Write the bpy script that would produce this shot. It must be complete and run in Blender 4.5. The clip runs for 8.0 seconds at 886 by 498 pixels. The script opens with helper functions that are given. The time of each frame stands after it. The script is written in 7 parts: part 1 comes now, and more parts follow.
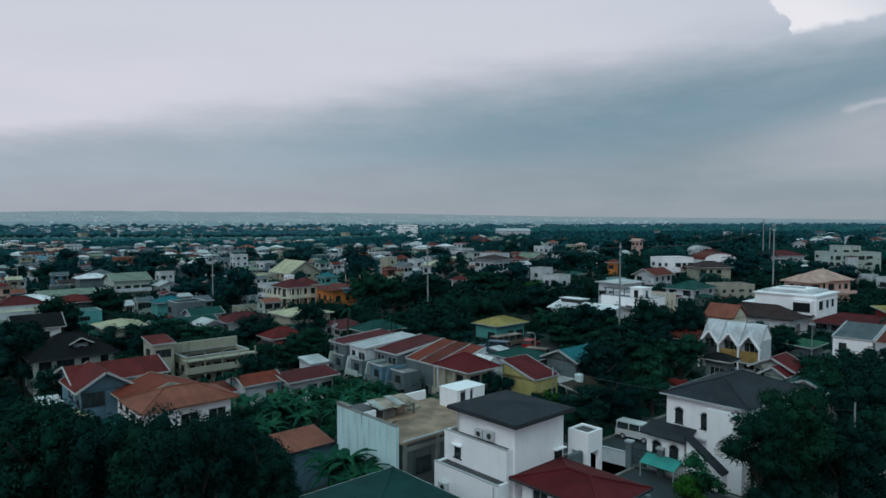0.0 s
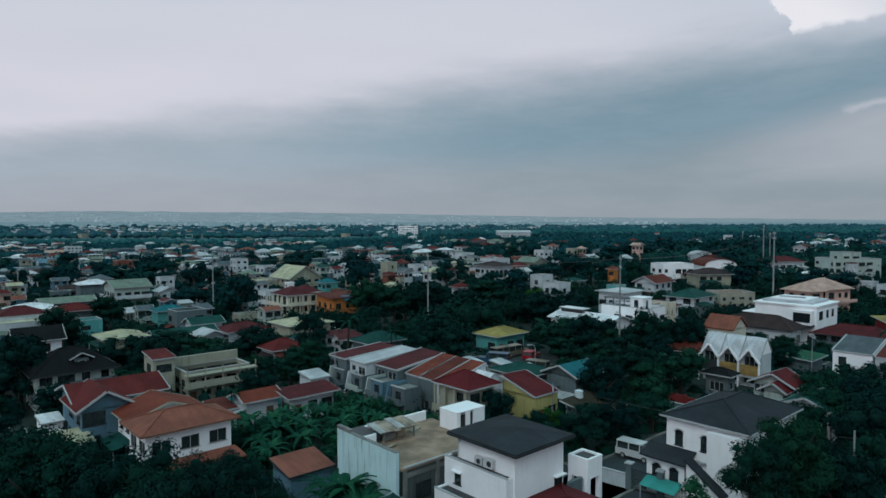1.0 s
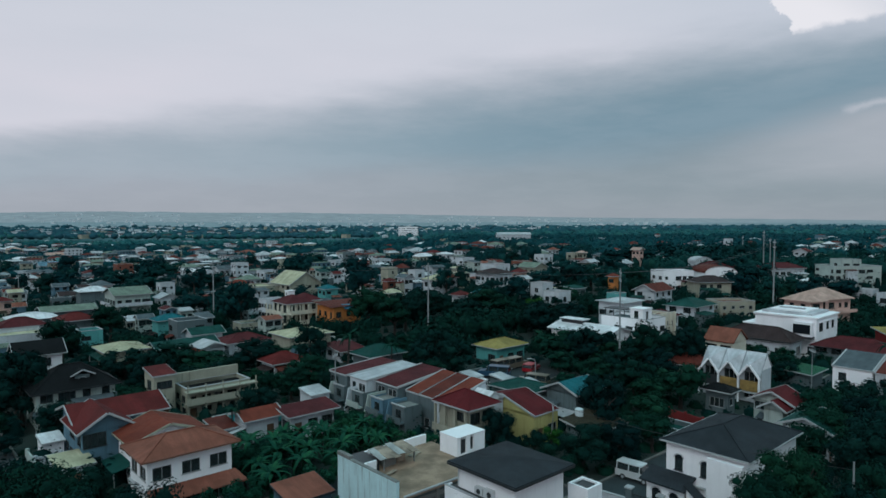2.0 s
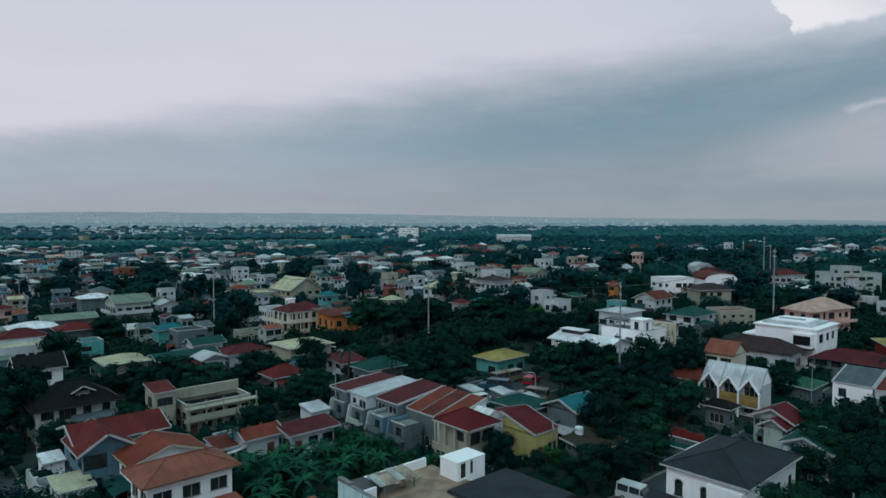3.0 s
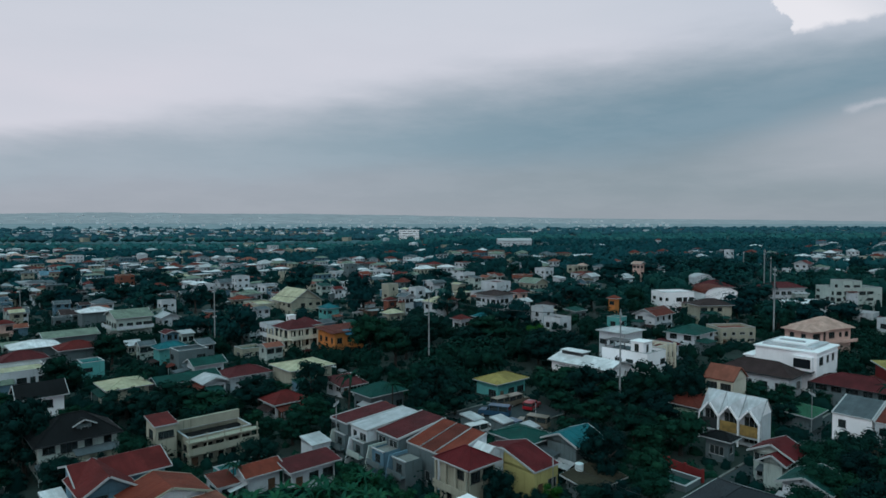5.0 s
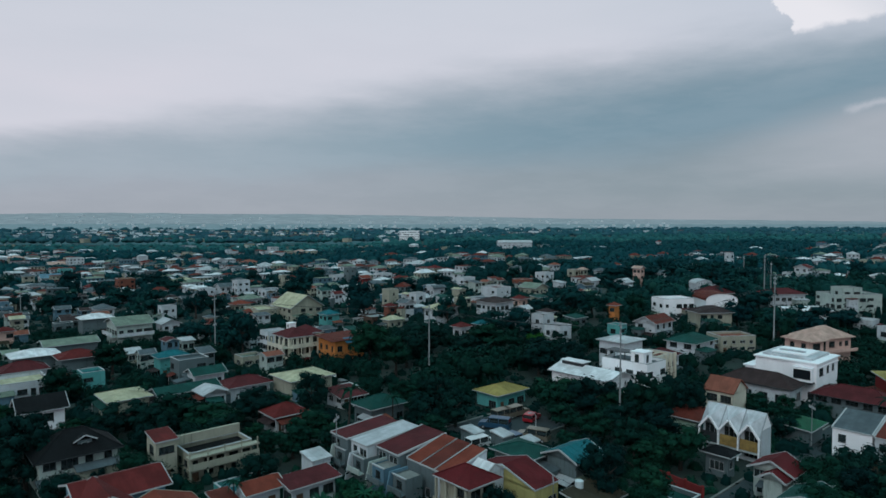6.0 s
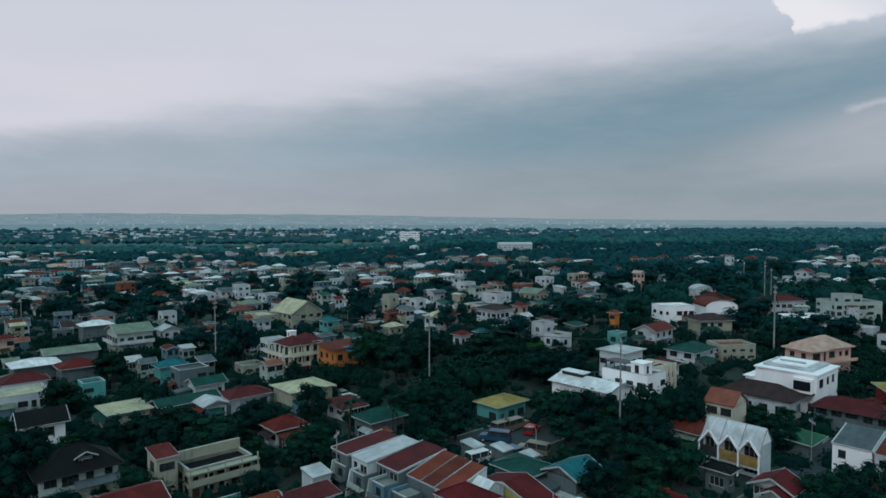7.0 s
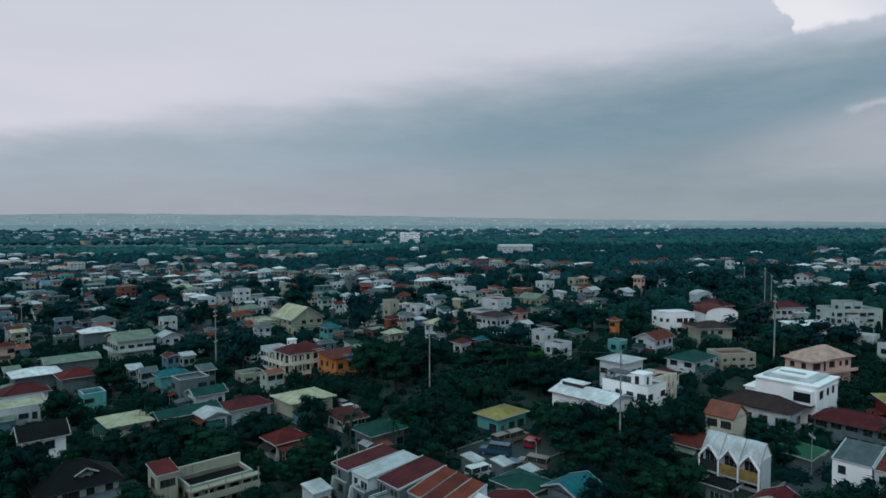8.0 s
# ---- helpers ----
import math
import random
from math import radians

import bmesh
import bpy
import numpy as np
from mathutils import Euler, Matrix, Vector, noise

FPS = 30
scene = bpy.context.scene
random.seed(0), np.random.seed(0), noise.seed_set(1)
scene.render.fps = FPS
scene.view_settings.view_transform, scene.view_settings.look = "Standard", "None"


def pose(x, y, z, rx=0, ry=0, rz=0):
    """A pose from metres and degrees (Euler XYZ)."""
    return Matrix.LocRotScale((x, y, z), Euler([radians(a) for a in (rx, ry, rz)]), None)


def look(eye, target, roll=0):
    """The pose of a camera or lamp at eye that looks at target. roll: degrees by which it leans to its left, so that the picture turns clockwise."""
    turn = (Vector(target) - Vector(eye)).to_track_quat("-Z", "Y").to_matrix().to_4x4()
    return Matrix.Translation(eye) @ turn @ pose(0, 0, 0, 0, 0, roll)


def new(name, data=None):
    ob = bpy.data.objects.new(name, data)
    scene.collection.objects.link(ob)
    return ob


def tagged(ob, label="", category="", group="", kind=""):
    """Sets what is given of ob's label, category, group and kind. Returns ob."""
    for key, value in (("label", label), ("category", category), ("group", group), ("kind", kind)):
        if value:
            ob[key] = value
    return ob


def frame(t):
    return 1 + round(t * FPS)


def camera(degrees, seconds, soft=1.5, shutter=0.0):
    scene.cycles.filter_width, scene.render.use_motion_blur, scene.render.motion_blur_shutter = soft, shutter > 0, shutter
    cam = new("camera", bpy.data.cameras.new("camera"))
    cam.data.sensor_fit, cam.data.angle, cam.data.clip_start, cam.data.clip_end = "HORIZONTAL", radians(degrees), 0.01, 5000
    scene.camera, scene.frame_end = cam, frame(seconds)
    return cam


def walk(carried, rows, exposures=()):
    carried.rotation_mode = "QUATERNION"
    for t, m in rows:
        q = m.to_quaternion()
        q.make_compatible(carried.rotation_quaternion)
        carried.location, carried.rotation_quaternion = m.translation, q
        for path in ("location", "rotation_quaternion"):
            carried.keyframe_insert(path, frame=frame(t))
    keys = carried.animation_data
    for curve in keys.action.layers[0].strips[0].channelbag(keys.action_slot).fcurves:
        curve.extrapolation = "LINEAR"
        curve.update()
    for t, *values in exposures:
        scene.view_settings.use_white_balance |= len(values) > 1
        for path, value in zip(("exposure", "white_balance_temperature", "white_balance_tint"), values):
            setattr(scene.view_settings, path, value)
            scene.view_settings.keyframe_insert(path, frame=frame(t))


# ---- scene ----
import itertools

cam = camera(69.1, 8.0, soft=1.55)
# A slow, straight climb: seconds, metres right, ahead and up from the first eye, degrees of turn to the left.
EYE, TILT = 23.3, -2.5
ROWS = [
    (0, 0.000, 0.000, 0.000, 0.000),
    (0.5, 0.005, 0.004, 0.932, 0.010),
    (1, 0.011, 0.009, 2.069, 0.023),
    (1.5, 0.018, 0.014, 3.229, 0.035),
    (3, 0.037, 0.030, 6.737, 0.074),
    (3.5, 0.043, 0.035, 7.895, 0.086),
    (4, 0.050, 0.040, 9.090, 0.100),
    (4.5, 0.056, 0.045, 10.272, 0.112),
    (6, 0.074, 0.060, 13.595, 0.149),
    (6.5, 0.081, 0.065, 14.772, 0.162),
    (7, 0.087, 0.070, 15.933, 0.174),
    (7.5, 0.094, 0.075, 17.106, 0.187),
    (8, 0.100, 0.080, 18.263, 0.200),
]
walk(cam, [(t, pose(x, y, EYE + z, 90 + TILT, 0, yaw)) for t, x, y, z, yaw in ROWS], exposures=[(0, 0.02, 6300, 6.5)])

# ---- sky and light: an overcast late afternoon with a long cloud bank ----


class Nodes:
    """A short way to write node trees."""

    def __init__(self, tree):
        self.tree = tree
        tree.nodes.clear()

    def add(self, kind, values=None, **props):
        n = self.tree.nodes.new(kind)
        for k, v in props.items():
            setattr(n, k, v)
        for k, v in (values or {}).items():
            if isinstance(v, bpy.types.NodeSocket):
                self.tree.links.new(v, n.inputs[k])
            else:
                n.inputs[k].default_value = v
        return n

    def math(self, op, a, b=0.0, c=0.0, clamp=False):
        return self.add("ShaderNodeMath", {0: a, 1: b, 2: c}, operation=op, use_clamp=clamp).outputs[0]

    def step(self, v, lo, hi, a=0.0, b=1.0):
        return self.add("ShaderNodeMapRange", {"Value": v, "From Min": lo, "From Max": hi, "To Min": a, "To Max": b}, interpolation_type="SMOOTHSTEP").outputs[0]

    def noise(self, vec, scale, detail=4.0, rough=0.55):
        return self.add("ShaderNodeTexNoise", {"Vector": vec, "Scale": scale, "Detail": detail, "Roughness": rough}).outputs["Fac"]

    def ramp(self, fac, stops):
        r = self.add("ShaderNodeValToRGB", {"Fac": fac})
        e = r.color_ramp.elements
        while len(e) < len(stops):
            e.new(0.5)
        for el, (p, col) in zip(e, stops):
            el.position, el.color = p, (*col, 1) if len(col) == 3 else col
        return r.outputs["Color"]

    def mix(self, fac, a, b, blend="MIX"):
        m = self.add("ShaderNodeMix", {"Factor": fac}, data_type="RGBA", blend_type=blend)
        for i, v in ((6, a), (7, b)):
            if isinstance(v, bpy.types.NodeSocket):
                self.tree.links.new(v, m.inputs[i])
            else:
                m.inputs[i].default_value = (*v, 1)
        return m.outputs[2]


def grey(v):
    return (v, v, v)


def build_world():
    world = bpy.data.worlds.new("sky")
    scene.world = world
    world.use_nodes = True
    n = Nodes(world.node_tree)
    way = n.add("ShaderNodeTexCoord").outputs["Generated"]
    sep = n.add("ShaderNodeSeparateXYZ", {0: way})
    az = n.math("MULTIPLY", n.math("ARCTAN2", sep.outputs[0], sep.outputs[1]), 57.2958)
    el = n.math("MULTIPLY", n.math("ARCSINE", sep.outputs[2]), 57.2958)
    # cloud texture, stretched along the horizon
    flat = n.add("ShaderNodeMapping", {"Vector": way, "Scale": (1.0, 1.0, 4.5)}).outputs[0]
    broad = n.math("SUBTRACT", n.noise(flat, 2.6, 4.0, 0.55), 0.5)
    fine = n.math("SUBTRACT", n.noise(flat, 7.5, 7.0, 0.62), 0.5)
    puff = n.math("SUBTRACT", n.noise(way, 30.0, 5.0, 0.6), 0.5)
    # a long cloud bank: its upper and lower edges climb from west to east
    across = n.math("DIVIDE", n.math("ADD", az, 60.0), 120.0, clamp=True)
    upper = n.math("MULTIPLY", n.ramp(across, [
        (0.212, grey(0.291)), (0.308, grey(0.412)), (0.424, grey(0.514)), (0.507, grey(0.573)), (0.569, grey(0.615)), (0.629, grey(0.655)), (0.685, grey(0.692)), (0.737, grey(0.709)), (0.788, grey(0.716))]), 20.0)
    lower = n.math("MULTIPLY", n.ramp(across, [
        (0.212, grey(0.151)), (0.308, grey(0.210)), (0.424, grey(0.245)), (0.548, grey(0.265)), (0.629, grey(0.292)), (0.685, grey(0.336)), (0.720, grey(0.374)), (0.753, grey(0.403)), (0.788, grey(0.450))]), 20.0)
    rough_el = n.math("ADD", el, n.math("ADD", n.math("MULTIPLY", broad, 3.6), n.math("MULTIPLY", fine, 1.8)))
    s = n.math("DIVIDE", n.math("SUBTRACT", rough_el, lower), n.math("SUBTRACT", upper, lower))
    # bright cloud above, dull air below
    bright = n.mix(n.step(el, 8.0, 20.0), (0.665, 0.625, 0.69), (0.59, 0.60, 0.665))
    bright = n.mix(n.step(n.noise(flat, 1.7, 3.0), 0.35, 0.68, 0.0, 0.5), bright, (0.56, 0.575, 0.64))
    bright = n.mix(n.math("MULTIPLY", n.step(az, 8.0, 32.0), 0.45), bright, (0.46, 0.51, 0.59))
    dull = n.mix(n.step(az, -30.0, 20.0), (0.355, 0.375, 0.43), (0.25, 0.295, 0.335))
    dull = n.mix(n.math("MULTIPLY", n.step(n.math("ADD", az, n.math("MULTIPLY", broad, 16.0)), 19.0, 33.0), n.step(el, 2.0, 4.5)), dull, (0.37, 0.39, 0.435))
    dull = n.mix(n.step(el, 0.0, 3.5, 0.45, 0.0), dull, (0.325, 0.34, 0.38))
    col = n.mix(n.step(s, 0.3, 1.4), dull, bright)
    dark = n.mix(n.step(az, -34.0, 18.0), (0.345, 0.425, 0.49), (0.18, 0.27, 0.335))
    body = n.math("MULTIPLY", n.step(s, -0.35, 0.22), n.step(s, 0.3, 1.35, 1.0, 0.0))
    col = n.mix(n.math("MULTIPLY", body, n.step(az, -32.0, 10.0, 0.42, 0.95)), col, dark)
    # soft mottling
    col = n.mix(n.step(fine, -0.14, 0.14, 0.0, 0.045), col, (0.74, 0.72, 0.78))
    # overhead, above the view, a teal tint is added to colour the light on the ground
    col = n.mix(n.step(el, 19.0, 42.0, 0.0, 1.0), col, (0.305, 0.59, 0.66))
    # a break in the cloud, with a bright rim
    a = n.math("ADD", az, n.math("MULTIPLY", puff, 2.6))
    e = n.math("ADD", el, n.math("MULTIPLY", puff, 1.7))
    left = n.math("SUBTRACT", a, n.math("MULTIPLY_ADD", e, -0.61, 36.8))
    under = n.math("SUBTRACT", e, n.math("MULTIPLY_ADD", a, 0.065, 12.25))
    gap = n.math("MULTIPLY", n.step(left, -0.1, 0.2), n.step(under, -0.12, 0.5))
    gap = n.math("MULTIPLY", gap, n.step(el, 17.0, 20.0, 1.0, 0.0))
    fade = n.step(n.math("ADD", az, n.math("MULTIPLY", el, 1.5)), 53.0, 60.0, 1.0, 0.35)
    col = n.mix(n.math("MULTIPLY", gap, fade), col, (0.80, 0.765, 0.80))
    # a thin bright wisp further down
    w = n.math("SUBTRACT", e, n.math("MULTIPLY_ADD", n.math("SUBTRACT", a, 32.0), 0.146, 8.35))
    wisp = n.math("MULTIPLY", n.step(n.math("ABSOLUTE", w), 0.0, 0.5, 0.5, 0.0), n.step(a, 31.0, 32.6))
    wisp = n.math("MULTIPLY", wisp, n.step(a, 44.0, 52.0, 1.0, 0.0))
    col = n.mix(wisp, col, (0.56, 0.55, 0.60))
    clear = n.add("ShaderNodeTexSky", sky_type="NISHITA", sun_disc=False, sun_elevation=radians(38), sun_rotation=radians(200))
    sky = n.add("ShaderNodeBackground", {"Color": clear.outputs[0], "Strength": 0.06})
    cloud = n.add("ShaderNodeBackground", {"Color": col, "Strength": 1.05})
    # cloud cover is complete but for a trace of clear sky
    both = n.add("ShaderNodeMixShader", {0: 0.96, 1: sky.outputs[0], 2: cloud.outputs[0]})
    n.add("ShaderNodeOutputWorld", {"Surface": both.outputs[0]})


build_world()
sun = new("sun", bpy.data.lights.new("sun", "SUN"))
sun.data.energy, sun.data.angle, sun.data.color = 0.72, radians(30), (0.98, 0.97, 0.98)
sun.matrix_world = look((0, 0, 0), (0.28, 0.72, -0.75))

# ---- materials ----
MATS = {}


def surface(name, col, rough=0.85, var=0.25, scale=1.2, fine=14.0, bump=0.15, metal=0.0, streaks=0.0, island=0.0, ribs=0.0, spread=0.0, spec=0.5, grain=0.35):
    """A weathered surface: colour with stains at two scales and a fine relief. streaks: dirt that ran down; ribs: corrugation
    along the slope, ribs to the metre; island, spread: how much pieces and objects differ."""
    if name in MATS:
        return MATS[name]
    m = MATS[name] = bpy.data.materials.new(name)
    m.use_nodes = True
    n = Nodes(m.node_tree)
    tc = n.add("ShaderNodeTexCoord")
    pos = n.add("ShaderNodeNewGeometry").outputs["Position"]
    big = n.noise(pos, scale * 0.35, 5.0, 0.6)
    small = n.noise(pos, fine, 3.0, 0.6)
    dark, light = tuple(c * (1 - var) for c in col), tuple(min(1.0, c * (1 + 0.5 * var)) for c in col)
    c = n.mix(n.step(big, 0.3, 0.7), dark, light)
    c = n.mix(n.step(small, 0.35, 0.75, 0.0, grain), c, tuple(v * 0.72 for v in col))
    if streaks:
        run = n.add("ShaderNodeMapping", {"Vector": pos, "Scale": (1.6, 1.6, 0.12)}).outputs[0]
        st = n.math("MULTIPLY", n.step(n.noise(run, 1.5, 5.0, 0.65), 0.52, 0.72), streaks)
        c = n.mix(st, c, tuple(v * 0.33 for v in col))
    if spread:
        r = n.add("ShaderNodeObjectInfo").outputs["Random"]
        c = n.mix(1.0, c, n.ramp(r, [(0.0, grey(1 - spread)), (1.0, grey(1.0))]), "MULTIPLY")
    if island:
        r = n.add("ShaderNodeNewGeometry").outputs["Random Per Island"]
        c = n.mix(1.0, c, n.ramp(r, [(0.0, (1 - island, 1 - island, 1 - island)), (0.6, (1.0, 1.0, 1.0)), (1.0, (1.0 + 0.2 * island, 1.0, 1 - 0.5 * island))]), "MULTIPLY")
    if ribs:
        run = n.add("ShaderNodeMapping", {"Vector": tc.outputs["UV"], "Scale": (1.1, 0.1, 1.0)}).outputs[0]
        c = n.mix(n.step(n.noise(run, 1.3, 4.0, 0.7), 0.38, 0.66, 0.0, 0.55), c, tuple(v * 0.6 for v in col))
        c = n.mix(n.step(n.noise(pos, 0.9, 6.0, 0.7), 0.56, 0.74, 0.0, 0.5), c, tuple(0.5 * v + 0.012 for v in col))
    h = n.noise(pos, fine * 2.2, 4.0)
    b = n.add("ShaderNodeBump", {"Strength": bump, "Distance": 0.05, "Height": h})
    nrm = b.outputs[0]
    if ribs:
        w = n.add("ShaderNodeTexWave", {"Vector": tc.outputs["UV"], "Scale": ribs / 6.2832 * 6.2832 / 2, "Distortion": 0.15}, wave_type="BANDS", bands_direction="X", wave_profile="SIN")
        nrm = n.add("ShaderNodeBump", {"Strength": 0.5, "Distance": 0.04, "Height": w.outputs["Fac"], "Normal": nrm}).outputs[0]
    p = n.add("ShaderNodeBsdfPrincipled", {"Base Color": c, "Roughness": rough, "Metallic": metal, "Normal": nrm, "Specular IOR Level": spec})
    n.add("ShaderNodeOutputMaterial", {"Surface": p.outputs[0]})
    return m


def glass():
    if "window_glass" in MATS:
        return MATS["window_glass"]
    m = MATS["window_glass"] = bpy.data.materials.new("window_glass")
    m.use_nodes = True
    n = Nodes(m.node_tree)
    p = n.add("ShaderNodeBsdfPrincipled", {"Base Color": (0.05, 0.07, 0.075, 1), "Roughness": 0.08, "Transmission Weight": 0.5, "IOR": 1.45})
    n.add("ShaderNodeOutputMaterial", {"Surface": p.outputs[0]})
    return m


def leaves(name, col, var=0.5):
    """Foliage: each leaf clump has its own shade, and the crowns differ from one another."""
    if name in MATS:
        return MATS[name]
    m = MATS[name] = bpy.data.materials.new(name)
    m.use_nodes = True
    n = Nodes(m.node_tree)
    g = n.add("ShaderNodeNewGeometry")
    r = g.outputs["Random Per Island"]
    o = n.add("ShaderNodeObjectInfo").outputs["Random"]
    c = n.ramp(r, [(0.0, tuple(v * (1 - var) for v in col)), (0.6, col), (1.0, (col[0] * 1.6, col[1] * 1.28, col[2] * 1.1))])
    c = n.mix(n.step(n.noise(g.outputs["Position"], 0.35, 3.0), 0.35, 0.7, 0.0, 0.5), c, tuple(v * 0.6 for v in col))
    c = n.mix(1.0, c, n.ramp(o, [(0.0, (0.62, 0.72, 0.80)), (0.5, (0.85, 0.9, 0.9)), (1.0, (1.15, 1.1, 0.95))]), "MULTIPLY")
    p = n.add("ShaderNodeBsdfPrincipled", {"Base Color": c, "Roughness": 0.85, "Specular IOR Level": 0.04})
    n.add("ShaderNodeOutputMaterial", {"Surface": p.outputs[0]})
    return m


WALL = {
    "bright": ((0.90, 0.885, 0.905), 0.1), "white": ((0.54, 0.57, 0.60), 0.45), "cream": ((0.36, 0.35, 0.28), 0.5), "ivory": ((0.62, 0.58, 0.48), 0.35), "pink": ((0.62, 0.41, 0.35), 0.3), "sage": ((0.40, 0.46, 0.43), 0.5), "grey": ((0.12, 0.155, 0.165), 0.5),
    "brick": ((0.23, 0.085, 0.06), 0.3), "teal": ((0.11, 0.36, 0.35), 0.5), "orange": ((0.56, 0.21, 0.065), 0.35), "red": ((0.20, 0.03, 0.03), 0.3),
    "brown": ((0.10, 0.065, 0.05), 0.4), "yellow": ((0.44, 0.39, 0.16), 0.35), "blue": ((0.11, 0.20, 0.26), 0.4), "aqua": ((0.54, 0.72, 0.75), 0.95), "raw": ((0.095, 0.115, 0.115), 0.85),
}
ROOF = {
    "bright": (0.78, 0.78, 0.80), "white": (0.52, 0.53, 0.55), "cream": (0.50, 0.47, 0.32), "grey": (0.105, 0.13, 0.145), "brown": (0.048, 0.030, 0.030), "red": (0.125, 0.018, 0.017), "sage": (0.19, 0.24, 0.19),
    "blue": (0.13, 0.24, 0.31), "pink": (0.54, 0.35, 0.29), "pale": (0.56, 0.57, 0.60), "teal": (0.014, 0.135, 0.16), "orange": (0.20, 0.045, 0.028), "tan": (0.25, 0.088, 0.06), "slate": (0.030, 0.036, 0.043),
    "maroon": (0.095, 0.018, 0.021), "green": (0.011, 0.070, 0.060), "yellow": (0.33, 0.26, 0.085), "rust": (0.135, 0.032, 0.023), "crimson": (0.110, 0.013, 0.016), "char": (0.0085, 0.009, 0.0105), "deep": (0.007, 0.050, 0.045), "olive": (0.050, 0.042, 0.028), "lawn": (0.022, 0.11, 0.06),
}


def wall_mat(k):
    c, st = WALL[k]
    clean = k == "bright"
    return surface("wall_paint_" + k, c, 0.95, 0.07 if clean else 0.16, 0.9, 9.0, 0.12, streaks=st, spec=0.15, grain=0.12 if clean else 0.35)


def roof_mat(k):
    return surface("roof_sheet_" + k, ROOF[k], 0.75, 0.35, 1.1, 6.0, 0.15, streaks=0.0, ribs=5.0, spec=0.12)


TRIM = surface("white_trim", (0.40, 0.41, 0.42), 0.7, 0.15, 1.0, 12.0, 0.05)
DARK = surface("dark_metal", (0.045, 0.05, 0.055), 0.5, 0.3, 2.0, 20.0, 0.1, metal=0.4)
CONC = surface("old_concrete", (0.20, 0.20, 0.19), 0.95, 0.4, 0.8, 10.0, 0.3, streaks=0.5)
SLAB = surface("roof_slab_stained", (0.31, 0.215, 0.15), 0.95, 0.45, 1.4, 6.0, 0.2)
ASPH = surface("asphalt", (0.030, 0.043, 0.048), 0.92, 0.25, 0.6, 25.0, 0.3)
BARK = surface("bark", (0.035, 0.030, 0.026), 0.95, 0.4, 3.0, 14.0, 0.6)
POLE = surface("weathered_pole_steel", (0.27, 0.29, 0.30), 0.6, 0.25, 1.0, 9.0, 0.1, metal=0.2)
STEEL = surface("galvanised_steel", (0.46, 0.48, 0.50), 0.5, 0.2, 1.0, 9.0, 0.1, metal=0.3)
GROUND = surface("grass_and_earth", (0.014, 0.030, 0.025), 1.0, 0.5, 0.25, 2.0, 0.5)
GLASS = glass()
GLASS_DARK = surface("dark_glazing", (0.012, 0.016, 0.02), 0.12, 0.1, 1.0, 4.0, 0.0)
LEAF = leaves("leaves_dark", (0.0050, 0.029, 0.0275), 0.28)
LEAF2 = leaves("leaves_fresh", (0.0075, 0.042, 0.030), 0.32)
# mid and far leaves: the air's haze painted in as paler, bluer colour
LEAF3 = leaves("leaves_far_hazed", (0.0100, 0.063, 0.077), 0.24)
LEAF4 = leaves("leaves_farther_hazed", (0.023, 0.108, 0.132), 0.22)
LEAFM = leaves("leaves_mid_hazed", (0.0078, 0.047, 0.051), 0.28)
LIME = leaves("leaves_lime", (0.03, 0.12, 0.025), 0.4)
BANANA = leaves("banana_leaf", (0.014, 0.076, 0.046), 0.35)

# ---- ground and street plan ----
YAW = 42.0  # the streets run along u (to the right and away) and v (to the left and away)
CU, SU = math.cos(radians(YAW)), math.sin(radians(YAW))


def uv(u, v):
    return u * CU - v * SU, u * SU + v * CU


def smooth(x, a, b):
    t = min(1.0, max(0.0, (x - a) / (b - a)))
    return t * t * (3 - 2 * t)


def ground_z(x, y):
    z = 4 * smooth(y, 130, 210) * smooth(x, -30, 10) * (1 - 0.6 * smooth(y, 400, 800))
    z -= 3 * smooth(y, 110, 180) * smooth(-x, 5, 40) + 6 * smooth(-x, 80, 220) * smooth(y, 200, 380)
    return z - 13 * smooth(y, 550, 1500) * smooth(-x / max(y, 1.0), -0.25, 0.25)


def mesh_of(name, verts, faces, mats, mat_ids=None, uvs=None, flat=True):
    me = bpy.data.meshes.new(name)
    me.from_pydata(verts, [], faces)
    for m in mats if isinstance(mats, (list, tuple)) else [mats]:
        me.materials.append(m)
    if mat_ids is not None:
        me.polygons.foreach_set("material_index", mat_ids)
    if uvs is not None:
        lay = me.uv_layers.new(name="UVMap")
        lay.data.foreach_set("uv", [c for p in uvs for c in p])
    me.update()
    return me


